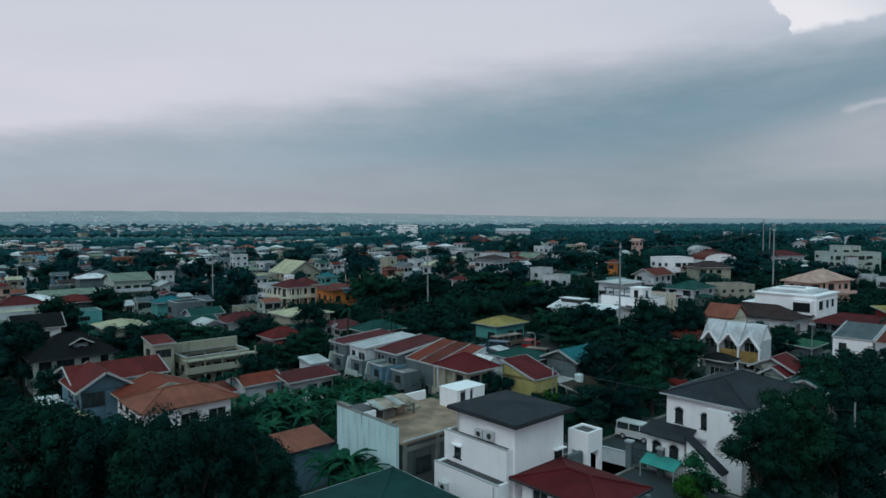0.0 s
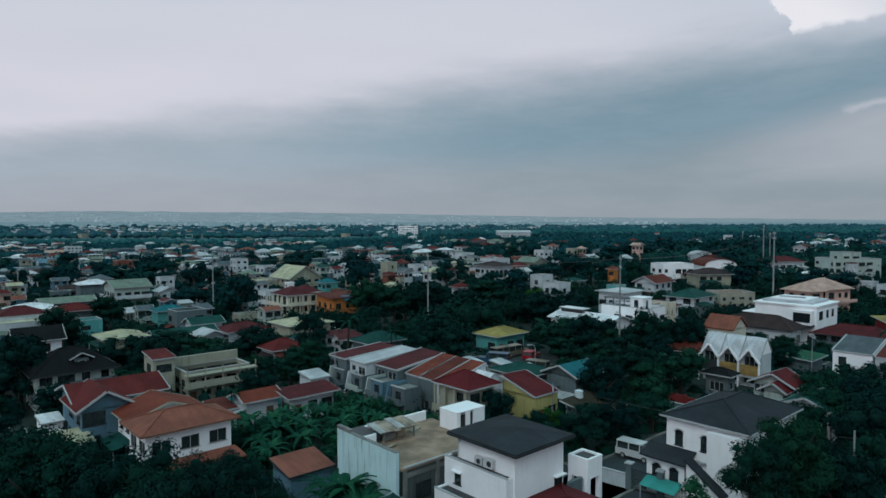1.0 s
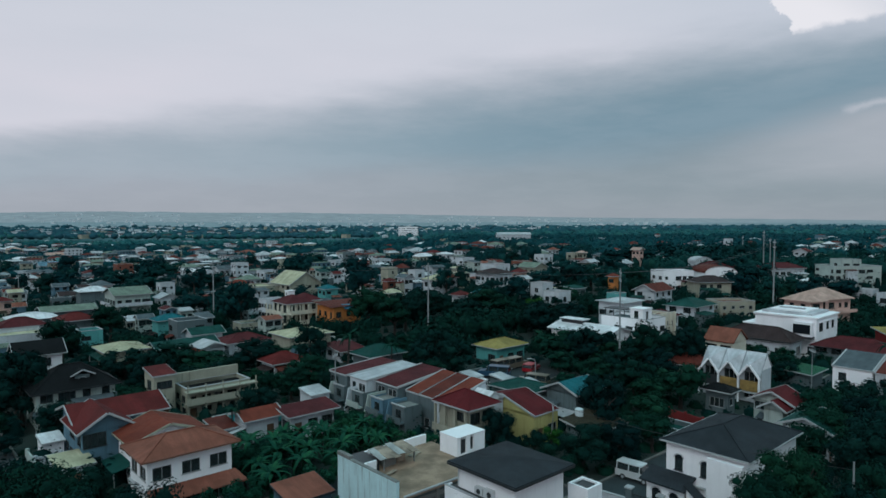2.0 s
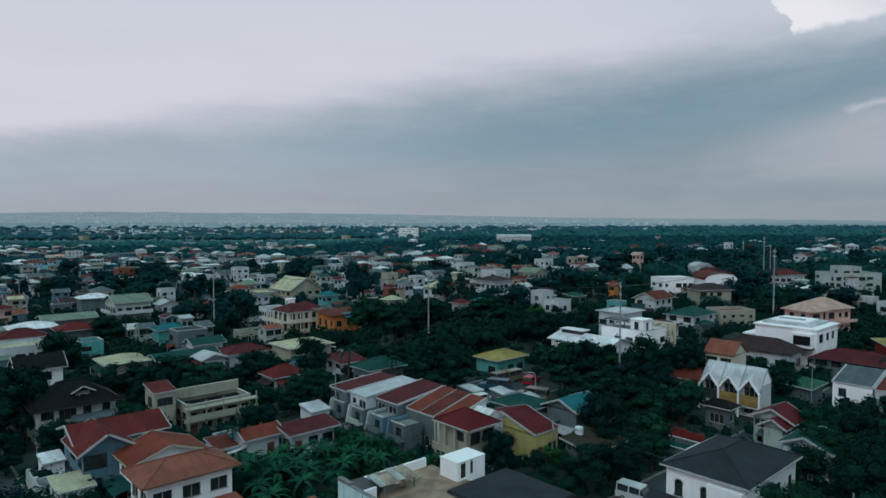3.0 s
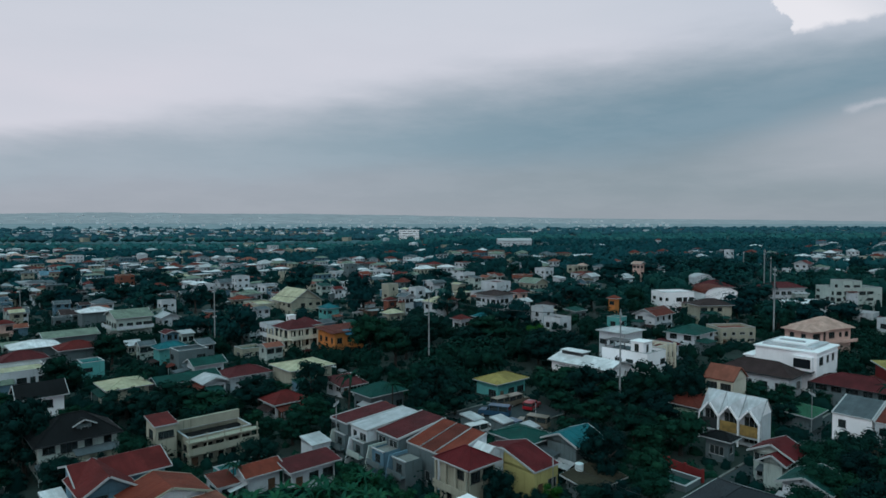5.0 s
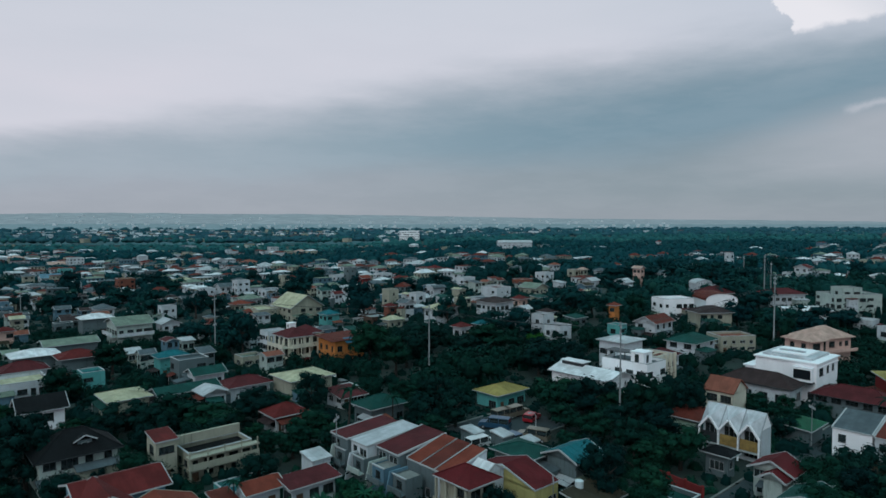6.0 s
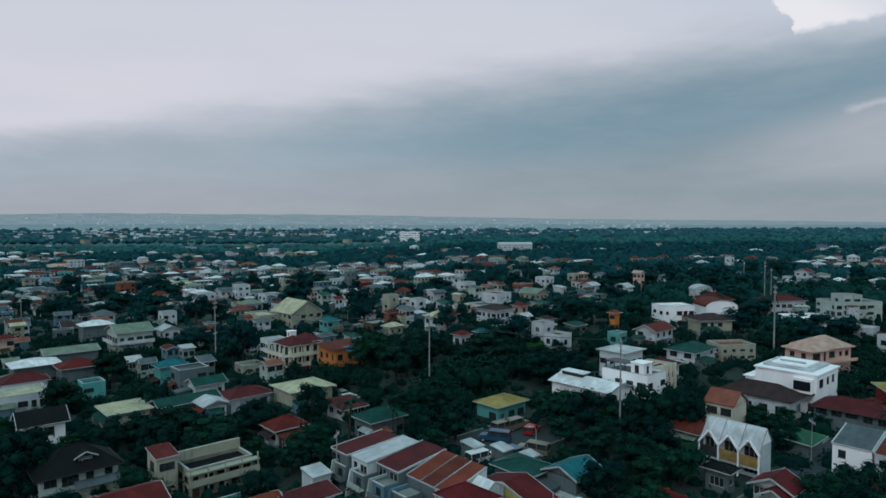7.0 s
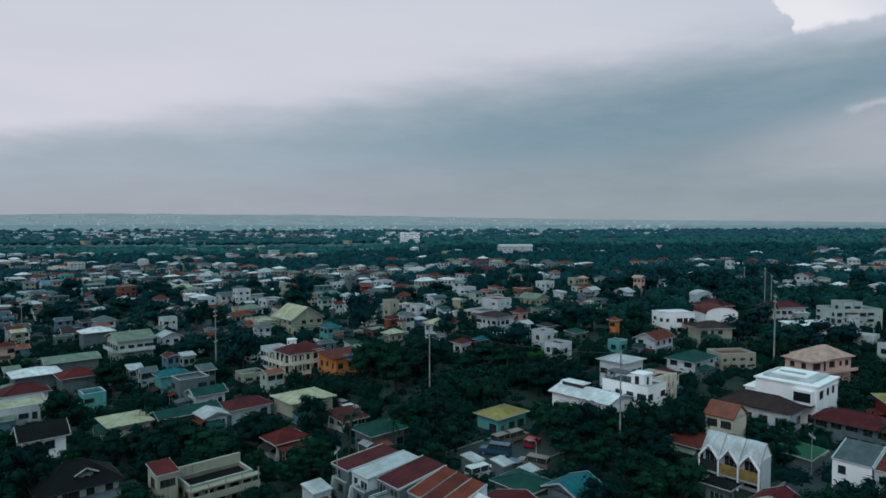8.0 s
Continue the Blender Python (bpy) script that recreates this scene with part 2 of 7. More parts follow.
class Build:
    """Collects faces, with uv along and up each face, for one mesh."""

    def __init__(self):
        self.v, self.f, self.t = [], [], []

    def face(self, *pts):
        i = len(self.v)
        self.v += [tuple(p) for p in pts]
        self.f.append(tuple(range(i, i + len(pts))))
        a, b = Vector(pts[0]), Vector(pts[1])
        e = (b - a).normalized()
        nrm = e.cross(Vector(pts[-1]) - a)
        up = nrm.normalized().cross(e) if nrm.length > 1e-9 else Vector((0, 0, 1))
        self.t += [((Vector(p) - a).dot(e), (Vector(p) - a).dot(up)) for p in pts]

    def box(self, x0, y0, z0, x1, y1, z1):
        p = [(x, y, z) for z in (z0, z1) for y in (y0, y1) for x in (x0, x1)]
        for q in ((0, 2, 3, 1), (4, 5, 7, 6), (0, 1, 5, 4), (3, 2, 6, 7), (2, 0, 4, 6), (1, 3, 7, 5)):
            self.face(*[p[k] for k in q])

    def beam(self, a, b, w, h):
        """A bar from a to b, w wide and h high, rising h above its line."""
        a, b = Vector(a), Vector(b)
        d = (b - a).normalized()
        s = d.cross(Vector((0, 0, 1)))
        s = s.normalized() * w / 2 if s.length > 1e-6 else Vector((w / 2, 0, 0))
        u = s.normalized().cross(d).normalized() * h
        p = [a - s, a + s, b + s, b - s]
        q = [x + u for x in p]
        self.face(*p[::-1]), self.face(*q)
        for k in range(4):
            self.face(p[k], p[(k + 1) % 4], q[(k + 1) % 4], q[k])

    def tube(self, pts, radii, n=8, cap=True):
        rings = []
        for k, (c, r) in enumerate(zip(pts, radii)):
            c = Vector(c)
            d = (Vector(pts[min(k + 1, len(pts) - 1)]) - Vector(pts[max(k - 1, 0)])).normalized()
            s = d.cross(Vector((0, 1, 0.01))).normalized()
            t = d.cross(s)
            rings.append([c + (s * math.cos(6.2832 * j / n) + t * math.sin(6.2832 * j / n)) * r for j in range(n)])
        for r0, r1 in zip(rings, rings[1:]):
            for j in range(n):
                self.face(r0[j], r0[(j + 1) % n], r1[(j + 1) % n], r1[j])
        if cap:
            self.face(*rings[-1])

    def mesh(self, name, mat):
        return mesh_of(name, self.v, self.f, mat, uvs=self.t)


def put(name, mesh, parent=None, label="", m=None):
    ob = new(name, mesh)
    if parent:
        ob.parent = parent
    if m is not None:
        ob.matrix_basis = m
    if label:
        ob["label"] = label
    return ob


def part(name, b, mat, parent, label="", m=None):
    return put(name, b.mesh(name, mat), parent, label, m)


def thing(name, m, label, category, group="", kind=""):
    ob = new(name)
    ob.matrix_basis = m
    return tagged(ob, label, category, group, kind)


def build_ground():
    """One sheet to the horizon: fine near by, coarse far away."""
    ax = sorted(set([-4900, -4000, -3000, -2200, -1500, -1000, -700] + list(range(-500, 501, 25)) + [700, 1000, 1500, 2200, 3000, 4000, 4900]))
    ay = sorted(set([-4900, -3000, -1500, -700, -300, -100] + list(range(0, 601, 20)) + [700, 850, 1000, 1300, 1700, 2200, 3000, 4000, 4900]))
    v = [(x, y, ground_z(x, y)) for y in ay for x in ax]
    w = len(ax)
    f = [(j * w + i, j * w + i + 1, (j + 1) * w + i + 1, (j + 1) * w + i) for j in range(len(ay) - 1) for i in range(w - 1)]
    tagged(put("ground", mesh_of("ground", v, f, GROUND)), "dark grass and bare earth between the houses", "ground", kind="structure")


STREETS = []


def street(u0, v0, u1, v1, width=6.5):
    """An asphalt street between two points of the street plan, with kerbs."""
    STREETS.append((u0, v0, u1, v1, width))
    a, b = Vector(uv(u0, v0)), Vector(uv(u1, v1))
    d = (b - a).normalized()
    s = Vector((-d.y, d.x)) * width / 2
    n = max(2, int((b - a).length / 8))
    bl, bk = Build(), [Build(), Build()]
    for k in range(n):
        p, q = a.lerp(b, k / n), a.lerp(b, (k + 1) / n)
        zp, zq = ground_z(*p) + 0.05, ground_z(*q) + 0.05
        bl.face((*(p - s), zp), (*(q - s), zq), (*(q + s), zq), (*(p + s), zp))
        for side, kb in zip((-1, 1), bk):
            o = s.normalized() * 0.2
            kb.beam((*(p + s * side + o * side), zp - 0.04), (*(q + s * side + o * side), zq - 0.04), 0.3, 0.17)
    road = part("road", bl, ASPH, None)
    tagged(road, "worn grey asphalt street between garden walls", "road", kind="structure")
    for kb in bk:
        part("kerb", kb, CONC, road, "low concrete kerb")


build_ground()
street(49.5, -20, 49.5, 64, 8.0)
street(44, 35.5, 128, 35.5, 6.0)
street(75, 77.4, 94.5, 77.4, 13.5)
street(8, 56, 49.5, 56, 4.5)
street(9.3, 72, 9.3, 135, 6.0)

# ---- houses ----
WINDOWS = {}


def window_mesh(w, h, frame_mat):
    """Frame and pane of a window with a mullion, its outer face at y = 0, set back in the wall."""
    key = (round(w, 1), round(h, 1), frame_mat.name)
    if key not in WINDOWS:
        w, h, _ = key
        f, g = Build(), Build()
        t = 0.05
        f.box(-w / 2, 0.02, 0, -w / 2 + t, 0.12, h), f.box(w / 2 - t, 0.02, 0, w / 2, 0.12, h)
        f.box(-w / 2 + t, 0.02, h - t, w / 2 - t, 0.12, h), f.box(-w / 2 - 0.08, -0.06, -0.08, w / 2 + 0.08, 0.12, 0)
        k = max(1, round(w / 0.75))
        for j in range(1, k):
            x = -w / 2 + w * j / k
            f.box(x - 0.025, 0.03, 0, x + 0.025, 0.11, h - t)
        g.box(-w / 2 + t, 0.07, 0.0, w / 2 - t, 0.09, h - t)
        WINDOWS[key] = f.mesh("window", frame_mat), g.mesh("pane", GLASS)
    return WINDOWS[key]


def add_window(parent, m, w, h, frame_mat=None):
    f, g = window_mesh(w, h, frame_mat or TRIM)
    ob = put("window", f, parent, m=m)
    put("pane", g, ob, "dark window glass")
    return ob


def wall_face(b, p0, p1, z0, z1, holes, depth=0.18):
    """A wall from p0 to p1 seen from its right-hand side, with rectangular openings (along, from, to, width) and reveals."""
    p0, p1 = Vector((*p0, 0)), Vector((*p1, 0))
    L = (p1 - p0).length
    d = (p1 - p0) / L
    inw = Vector((-d.y, d.x, 0)) * depth
    xs = sorted({0.0, L, *[h[0] - h[3] / 2 for h in holes], *[h[0] + h[3] / 2 for h in holes]})
    zs = sorted({z0, z1, *[h[1] for h in holes], *[h[2] for h in holes]})
    at = lambda x, z, o=Vector((0, 0, 0)): p0 + d * x + o + Vector((0, 0, z))
    for x0, x1 in zip(xs, xs[1:]):
        for c0, c1 in zip(zs, zs[1:]):
            mx, mz = (x0 + x1) / 2, (c0 + c1) / 2
            if not any(abs(mx - h[0]) < h[3] / 2 and h[1] < mz < h[2] for h in holes):
                b.face(at(x0, c0), at(x1, c0), at(x1, c1), at(x0, c1))
    for c, lo, hi, w in holes:
        l, r = c - w / 2, c + w / 2
        b.face(at(l, lo), at(l, lo, inw), at(l, hi, inw), at(l, hi))
        b.face(at(r, lo), at(r, hi), at(r, hi, inw), at(r, lo, inw))
        b.face(at(l, hi), at(l, hi, inw), at(r, hi, inw), at(r, hi))
        b.face(at(l, lo), at(r, lo), at(r, lo, inw), at(l, lo, inw))


def row_of(n, L, lo, hi, w):
    return [(L * (k + 0.5) / n, lo, hi, min(w, L / n * 0.7)) for k in range(n)]


def roof_parts(ob, kind, lu, lv, z, rise, rmat, ridge="auto", fascia=None, over=0.5, wallm=None, caps=True):
    """The roof over the rectangle 0..lu, 0..lv with its eaves at z."""
    fascia = fascia or TRIM
    b = Build()
    th = 0.16
    if ridge == "auto":
        ridge = "u" if lu >= lv else "v"
    if kind == "hip":
        k = min(lu, lv) / 2
        r0, r1 = ((k, lv / 2), (lu - k, lv / 2)) if ridge == "u" else ((lu / 2, k), (lu / 2, lv - k))
        if (ridge == "u") != (lu >= lv):
            r0 = r1 = (lu / 2, lv / 2)
        r0, r1 = (*r0, z + rise), (*r1, z + rise)
        c = [(0, 0, z), (lu, 0, z), (lu, lv, z), (0, lv, z)]
        if ridge == "u":
            fs = [(c[0], c[1], r1, r0), (c[1], c[2], r1), (c[2], c[3], r0, r1), (c[3], c[0], r0)]
        else:
            fs = [(c[0], c[1], r0), (c[1], c[2], r1, r0), (c[2], c[3], r1), (c[3], c[0], r0, r1)]
        for q in fs:
            if (Vector(q[-1]) - Vector(q[-2])).length < 1e-4:
                q = q[:-1]
            b.face(*q)
        b.face(*[(x, y, z - 0.02) for x, y, _ in c[::-1]])
        part("roof", b, rmat, ob)
        f = Build()
        for p, q in zip(c, c[1:] + c[:1]):
            f.beam((p[0], p[1], z - th), (q[0], q[1], z - th), 0.12, th - 0.005)
        part("fascia", f, fascia, ob)
        if caps:
            cp = Build()
            hips = [(c[0], r0), (c[3], r0), (c[1], r1), (c[2], r1)] if ridge == "u" else [(c[0], r0), (c[1], r0), (c[2], r1), (c[3], r1)]
            for p, q in hips + ([(r0, r1)] if (Vector(r0) - Vector(r1)).length > 0.3 else []):
                cp.beam(Vector(p) + Vector((0, 0, -0.02)), Vector(q) + Vector((0, 0, -0.02)), 0.22, 0.07)
            part("ridge_cap", cp, rmat, ob)
    elif kind == "gable":
        g, w = Build(), Build()
        if ridge == "u":
            r0, r1 = Vector((0, lv / 2, z + rise)), Vector((lu, lv / 2, z + rise))
            c = [Vector(p) for p in ((0, 0, z), (lu, 0, z), (lu, lv, z), (0, lv, z))]
            slopes = [(c[0], c[1], r1, r0), (c[2], c[3], r0, r1)]
            ends = [(over, [(over, over), (over, lv - over)], r0), (lu - over, [(lu - over, over), (lu - over, lv - over)], r1)]
            barge = [(c[0], r0), (c[3], r0), (c[1], r1), (c[2], r1)]
        else:
            r0, r1 = Vector((lu / 2, 0, z + rise)), Vector((lu / 2, lv, z + rise))
            c = [Vector(p) for p in ((0, 0, z), (lu, 0, z), (lu, lv, z), (0, lv, z))]
            slopes = [(c[1], c[2], r1, r0), (c[3], c[0], r0, r1)]
            ends = [(over, [(over, over), (lu - over, over)], r0), (lv - over, [(over, lv - over), (lu - over, lv - over)], r1)]
            barge = [(c[0], r0), (c[1], r0), (c[2], r1), (c[3], r1)]
        dn = Vector((0, 0, -0.09))
        for q in slopes:
            b.face(*q)
            b.face(*[p + dn for p in q[::-1]])
            for p, s in zip(q, q[1:] + q[:1]):
                b.face(p + dn, s + dn, s, p)
        part("roof", b, rmat, ob)
        for p, q in barge:
            g.beam(p + Vector((0, 0, -0.2)), q + Vector((0, 0, -0.2)), 0.1, 0.235)
        for a0, a1 in ((slopes[0][0], slopes[0][1]), (slopes[1][0], slopes[1][1])):
            g.beam(a0 + Vector((0, 0, -0.18)), a1 + Vector((0, 0, -0.18)), 0.1, 0.17)
        part("bargeboard", g, fascia, ob)
        if wallm:
            for _, (p, q), r in ends:
                half = (lv if ridge == "u" else lu) / 2
                top = z + rise * (1 - 0.0) - 0.15
                zb = z + rise * over / half - 0.12
                apex = (p[0], lv / 2, top) if ridge == "u" else (lu / 2, p[1], top)
                inn = 0.2 * (1 if (p[0] if ridge == "u" else p[1]) < (lu if ridge == "u" else lv) / 2 else -1)
                sh = Vector((inn, 0, 0)) if ridge == "u" else Vector((0, inn, 0))
                tri = [Vector((*p, z - 0.3)), Vector((*q, z - 0.3)), Vector((*q, zb)), Vector(apex), Vector((*p, zb))]
                w.face(*tri)
                w.face(*[t + sh for t in tri[::-1]])
                part("gable_wall", w, wallm, ob)
                w = Build()
    elif kind == "shed_u":
        c = [Vector((0, 0, z)), Vector((lu, 0, z + rise)), Vector((lu, lv, z + rise)), Vector((0, lv, z))]
        dn = Vector((0, 0, -0.1))
        b.face(c[3], c[0], c[1], c[2]), b.face(*[p + dn for p in c[::-1]])
        for p, s in zip(c, c[1:] + c[:1]):
            b.face(p + dn, s + dn, s, p)
        part("roof", b, rmat, ob)
        for p, q in ((c[0], c[1]), (c[3], c[2]), (c[3], c[0])):
            f = Build()
            f.beam(p + Vector((0, 0, -0.2)), q + Vector((0, 0, -0.2)), 0.2, 0.27 if p.z != q.z else 0.19)
            part("bargeboard", f, fascia, ob)
        if wallm:
            w = Build()
            for y in (over, lv - over):
                w.face((over, y, z - 0.3), (lu - over, y, z - 0.3), (lu - over, y, z + rise - 0.14), (over, y, z - 0.14))
            w.face((lu - over, over, z - 0.3), (lu - over, lv - over, z - 0.3), (lu - over, lv - over, z + rise - 0.14), (lu - over, over, z + rise - 0.14))
            part("upper_wall", w, wallm, ob)
    elif kind == "shed":
        c = [Vector((0, 0, z)), Vector((lu, 0, z)), Vector((lu, lv, z + rise)), Vector((0, lv, z + rise))]
        dn = Vector((0, 0, -0.1))
        b.face(*c), b.face(*[p + dn for p in c[::-1]])
        for p, s in zip(c, c[1:] + c[:1]):
            b.face(p + dn, s + dn, s, p)
        part("roof", b, rmat, ob)
        f = Build()
        for p, q in zip(c, c[1:] + c[:1]):
            f.beam(p + Vector((0, 0, -0.2)), q + Vector((0, 0, -0.2)), 0.1, 0.19)
        part("fascia", f, fascia, ob)
        if wallm:
            w = Build()
            o = over
            zi = lambda y: z + rise * y / lv - 0.14
            for x in (o, lu - o):
                w.face((x, o, z - 0.3), (x, lv - o, z - 0.3), (x, lv - o, zi(lv - o)), (x, o, zi(o)))
            w.face((lu - o, lv - o, z - 0.3), (o, lv - o, z - 0.3), (o, lv - o, zi(lv - o)), (lu - o, lv - o, zi(lv - o)))
            part("upper_wall", w, wallm, ob)
    elif kind == "flat":
        b.box(0.25, 0.25, z - 0.75, lu - 0.25, lv - 0.25, z - 0.55)
        part("roof_deck", b, rmat, ob)
        f = Build()
        t = 0.2
        f.box(0, 0, z - 0.9, lu, t, z), f.box(0, lv - t, z - 0.9, lu, lv, z), f.box(0, t, z - 0.9, t, lv - t, z), f.box(lu - t, t, z - 0.9, lu, lv - t, z)
        part("parapet", f, wallm or fascia, ob)
        cp = Build()
        for x0, y0, x1, y1 in ((-0.05, -0.05, lu + 0.05, t + 0.05), (-0.05, lv - t - 0.05, lu + 0.05, lv + 0.05), (-0.05, t + 0.05, t + 0.05, lv - t - 0.05), (lu - t - 0.05, t + 0.05, lu + 0.05, lv - t - 0.05)):
            cp.box(x0, y0, z + 0.003, x1, y1, z + 0.08)
        part("coping", cp, fascia, ob)
    elif kind == "barrel":
        n = 12
        arc = lambda k, o=0.0: ((lv / 2) - (lv / 2 + o) * math.cos(math.pi * k / n), z + (rise + o) * math.sin(math.pi * k / n))
        for k in range(n):
            (y0, z0), (y1, z1) = arc(k), arc(k + 1)
            b.face((0, y0, z0), (lu, y0, z0), (lu, y1, z1), (0, y1, z1))
            b.face((0, y1, z1 - 0.1), (lu, y1, z1 - 0.1), (lu, y0, z0 - 0.1), (0, y0, z0 - 0.1))
        part("roof", b, rmat, ob)
        w = Build()
        for x in (0.2, lu - 0.2):
            w = Build()
            w.face(*[(x, *arc(k)) for k in range(n + 1)][:: 1 if x > 1 else -1])
            part("gable_wall", w, wallm or fascia, ob)


def house(label, x, y, lu, lv, eave, roof="hip", rise=1.4, wall="white", top="grey", over=0.65, wu=3, wv=2, storeys=2, yaw=YAW, ridge="auto", fascia=None,
          base=None, ww=1.5, wh=1.3, category="house", group="", name="house", door=True, caps=True, band=False, clutter=True, frames=None):
    """A house whose nearest roof corner is at (x, y); its roof covers lu along u and lv along v. wu, wv: windows to a storey on the two near sides."""
    b0 = ground_z(x, y) if base is None else base
    ob = thing(name, pose(x, y, b0 - 0.3, 0, 0, yaw), label, category, group)
    wm, rm = wall_mat(wall), roof_mat(top)
    frames = frames or (DARK if int(x * 13 + y * 7) % 4 else TRIM)
    o = 0.0 if roof == "flat" else over
    z = eave - b0 + 0.3
    b = Build()
    top_z = z - 0.9 if roof == "flat" else z - 0.02
    sh = (top_z - 0.3) / storeys
    holes = {"u": [], "v": []}
    rng = random.Random(int(x * 31 + y * 17))
    far = math.hypot(x, y) > 66 and door is not None and group != "white triple gables"
    for side, n, L in (("u", wu, lu - 2 * o), ("v", wv, lv - 2 * o)):
        for s in range(storeys):
            if n:
                lo = 0.3 + sh * s + min(1.0, sh * 0.33)
                hi = min(lo + wh, 0.3 + sh * (s + 1) - 0.25)
                row = row_of(n, L, lo, hi, ww)
                if far:
                    row = [(c, lo + rng.choice([0, 0, 0.15, 0.3]), hi, w * rng.choice([0.7, 1.0, 1.15, 1.3, 1.4])) for c, lo, hi, w in row if rng.random() > 0.14]
                holes[side] += row
        if side == "u" and door and holes[side]:
            k = holes[side][0]
            holes[side][0] = (k[0], 0.32, min(2.4, sh), 1.0)
    wall_face(b, (o, o), (lu - o, o), 0, top_z, holes["u"])
    wall_face(b, (lu - o, o), (lu - o, lv - o), 0, top_z, [])
    wall_face(b, (lu - o, lv - o), (o, lv - o), 0, top_z, [])
    wall_face(b, (o, lv - o), (o, o), 0, top_z, holes["v"])
    part("wall", b, wm, ob)
    for k, (c, lo, hi, w) in enumerate(holes["u"]):
        if lo < 0.4 and door:
            d = Build()
            d.box(-w / 2, 0.08, 0, w / 2, 0.14, hi - lo)
            d.box(w / 2 - 0.16, 0.04, 0.95, w / 2 - 0.1, 0.08, 1.1)
            part("door", d, surface("door_wood", (0.13, 0.07, 0.04), 0.6, 0.3, 3.0, 20.0), ob, "dark wooden door", Matrix.Translation((o + c, o, lo)))
        else:
            add_window(ob, Matrix.Translation((o + c, o, lo)), w, hi - lo, frames)
    for c, lo, hi, w in holes["v"]:
        add_window(ob, pose(o, lv - o - c, lo, 0, 0, -90), w, hi - lo, frames)
    if band and storeys > 1:
        s = Build()
        zb = 0.3 + sh - 0.1
        s.beam((o - 0.12, o - 0.12, zb), (lu - o, o - 0.12, zb), 0.25, 0.18), s.beam((o - 0.12, lv - o, zb), (o - 0.12, o + 0.02, zb), 0.25, 0.18)
        part("ledge", s, TRIM, ob)
    roof_parts(ob, roof, lu, lv, z, rise, rm, ridge, fascia, over, wm, caps)
    FOOT.append((x, y, lu, lv, yaw, eave, b0))
    if clutter and 66 < math.hypot(x, y) < 260 and min(lu, lv) > 4.5 and door:
        lean_to(ob, lu, lv, o, random.Random(int(x * 31 + y * 17)), z)
    if clutter and 80 < math.hypot(x, y) < 330 and min(lu, lv) > 4.5 and z > 3.2 and rng.random() < 0.75:
        annex(ob, lu, lv, o, rng, z)
    return ob


def annex(ob, lu, lv, o, rng, z):
    """A lower extension with a sheet roof of another colour, built on to one of the near sides."""
    side = rng.choice("uv")
    L = lu if side == "u" else lv
    w, d, h = L * rng.uniform(0.3, 0.5), rng.uniform(1.8, 3.2), z * rng.uniform(0.45, 0.75)
    s0 = rng.choice([o + 0.05, L - o - w - 0.05])
    a = (s0, o - d, s0 + w, o - 0.01) if side == "u" else (o - d, s0, o - 0.01, s0 + w)
    wm = wall_mat(rng.choice(["white", "grey", "cream", "sage", "blue", "grey"]))
    b = Build()
    b.box(a[0], a[1], 0, a[2], a[3], h)
    body = part("extension", b, wm, ob)
    r = Build()
    e, fall = 0.25, 0.4
    if side == "u":
        p = [Vector((a[0] - e, a[1] - e, h + 0.02)), Vector((a[2] + e, a[1] - e, h + 0.02)), Vector((a[2] + e, a[3], h + fall)), Vector((a[0] - e, a[3], h + fall))]
    else:
        p = [Vector((a[0] - e, a[3] + e, h + 0.02)), Vector((a[0] - e, a[1] - e, h + 0.02)), Vector((a[2], a[1] - e, h + fall)), Vector((a[2], a[3] + e, h + fall))]
    dn = Vector((0, 0, -0.08))
    r.face(*p), r.face(*[q + dn for q in p[::-1]])
    for q, t in zip(p, p[1:] + p[:1]):
        r.face(q + dn, t + dn, t, q)
    part("extension_roof", r, roof_mat(rng.choice(["grey", "rust", "brown", "sage", "tan", "green", "white", "olive", "maroon"])), ob)
    m = Matrix.Translation(((a[0] + a[2]) / 2, a[1] - 0.13, h * 0.45)) if side == "u" else pose(a[0] - 0.13, (a[1] + a[3]) / 2, h * 0.45, 0, 0, -90)
    add_window(ob, m, min(1.2, w * 0.5), min(1.0, h * 0.35), DARK)


def lean_to(ob, lu, lv, o, rng, z):
    """A sheet awning on posts along one or both of the near sides, as most of these houses have."""
    for side in ("u", "v"):
        if rng.random() < 0.3:
            continue
        L = lu if side == "u" else lv
        w, d, h = L * rng.uniform(0.4, 0.85), rng.uniform(1.3, 2.4), min(rng.uniform(2.5, 3.1), z - 0.4)
        s0 = rng.uniform(0.1, L - w - 0.1) if L - w > 0.3 else 0.1
        at = (lambda a, b, c: (a, o - b, c)) if side == "u" else (lambda a, b, c: (o - b, a, c))
        p = [at(s0, d, h - 0.45), at(s0 + w, d, h - 0.45), at(s0 + w, 0.02, h), at(s0, 0.02, h)]
        b = Build()
        q = [(x, y, c - 0.06) for x, y, c in p]
        b.face(*(p if side == "u" else p[::-1])), b.face(*(q[::-1] if side == "u" else q))
        for k in range(4):
            b.face(q[k], q[(k + 1) % 4], p[(k + 1) % 4], p[k])
        part("awning", b, roof_mat(rng.choice(["grey", "rust", "sage", "brown", "white", "green", "grey"])), ob)
        for a in (s0 + 0.15, s0 + w - 0.15):
            c = Build()
            x, y, _ = at(a, d - 0.15, 0)
            c.box(x - 0.05, y - 0.05, 0, x + 0.05, y + 0.05, h - 0.47)
            part("awning_post", c, STEEL, ob)


FOOT = []  # where houses stand, to keep trees off them
OPEN = set()  # houses whose fronts stand free of shrubs


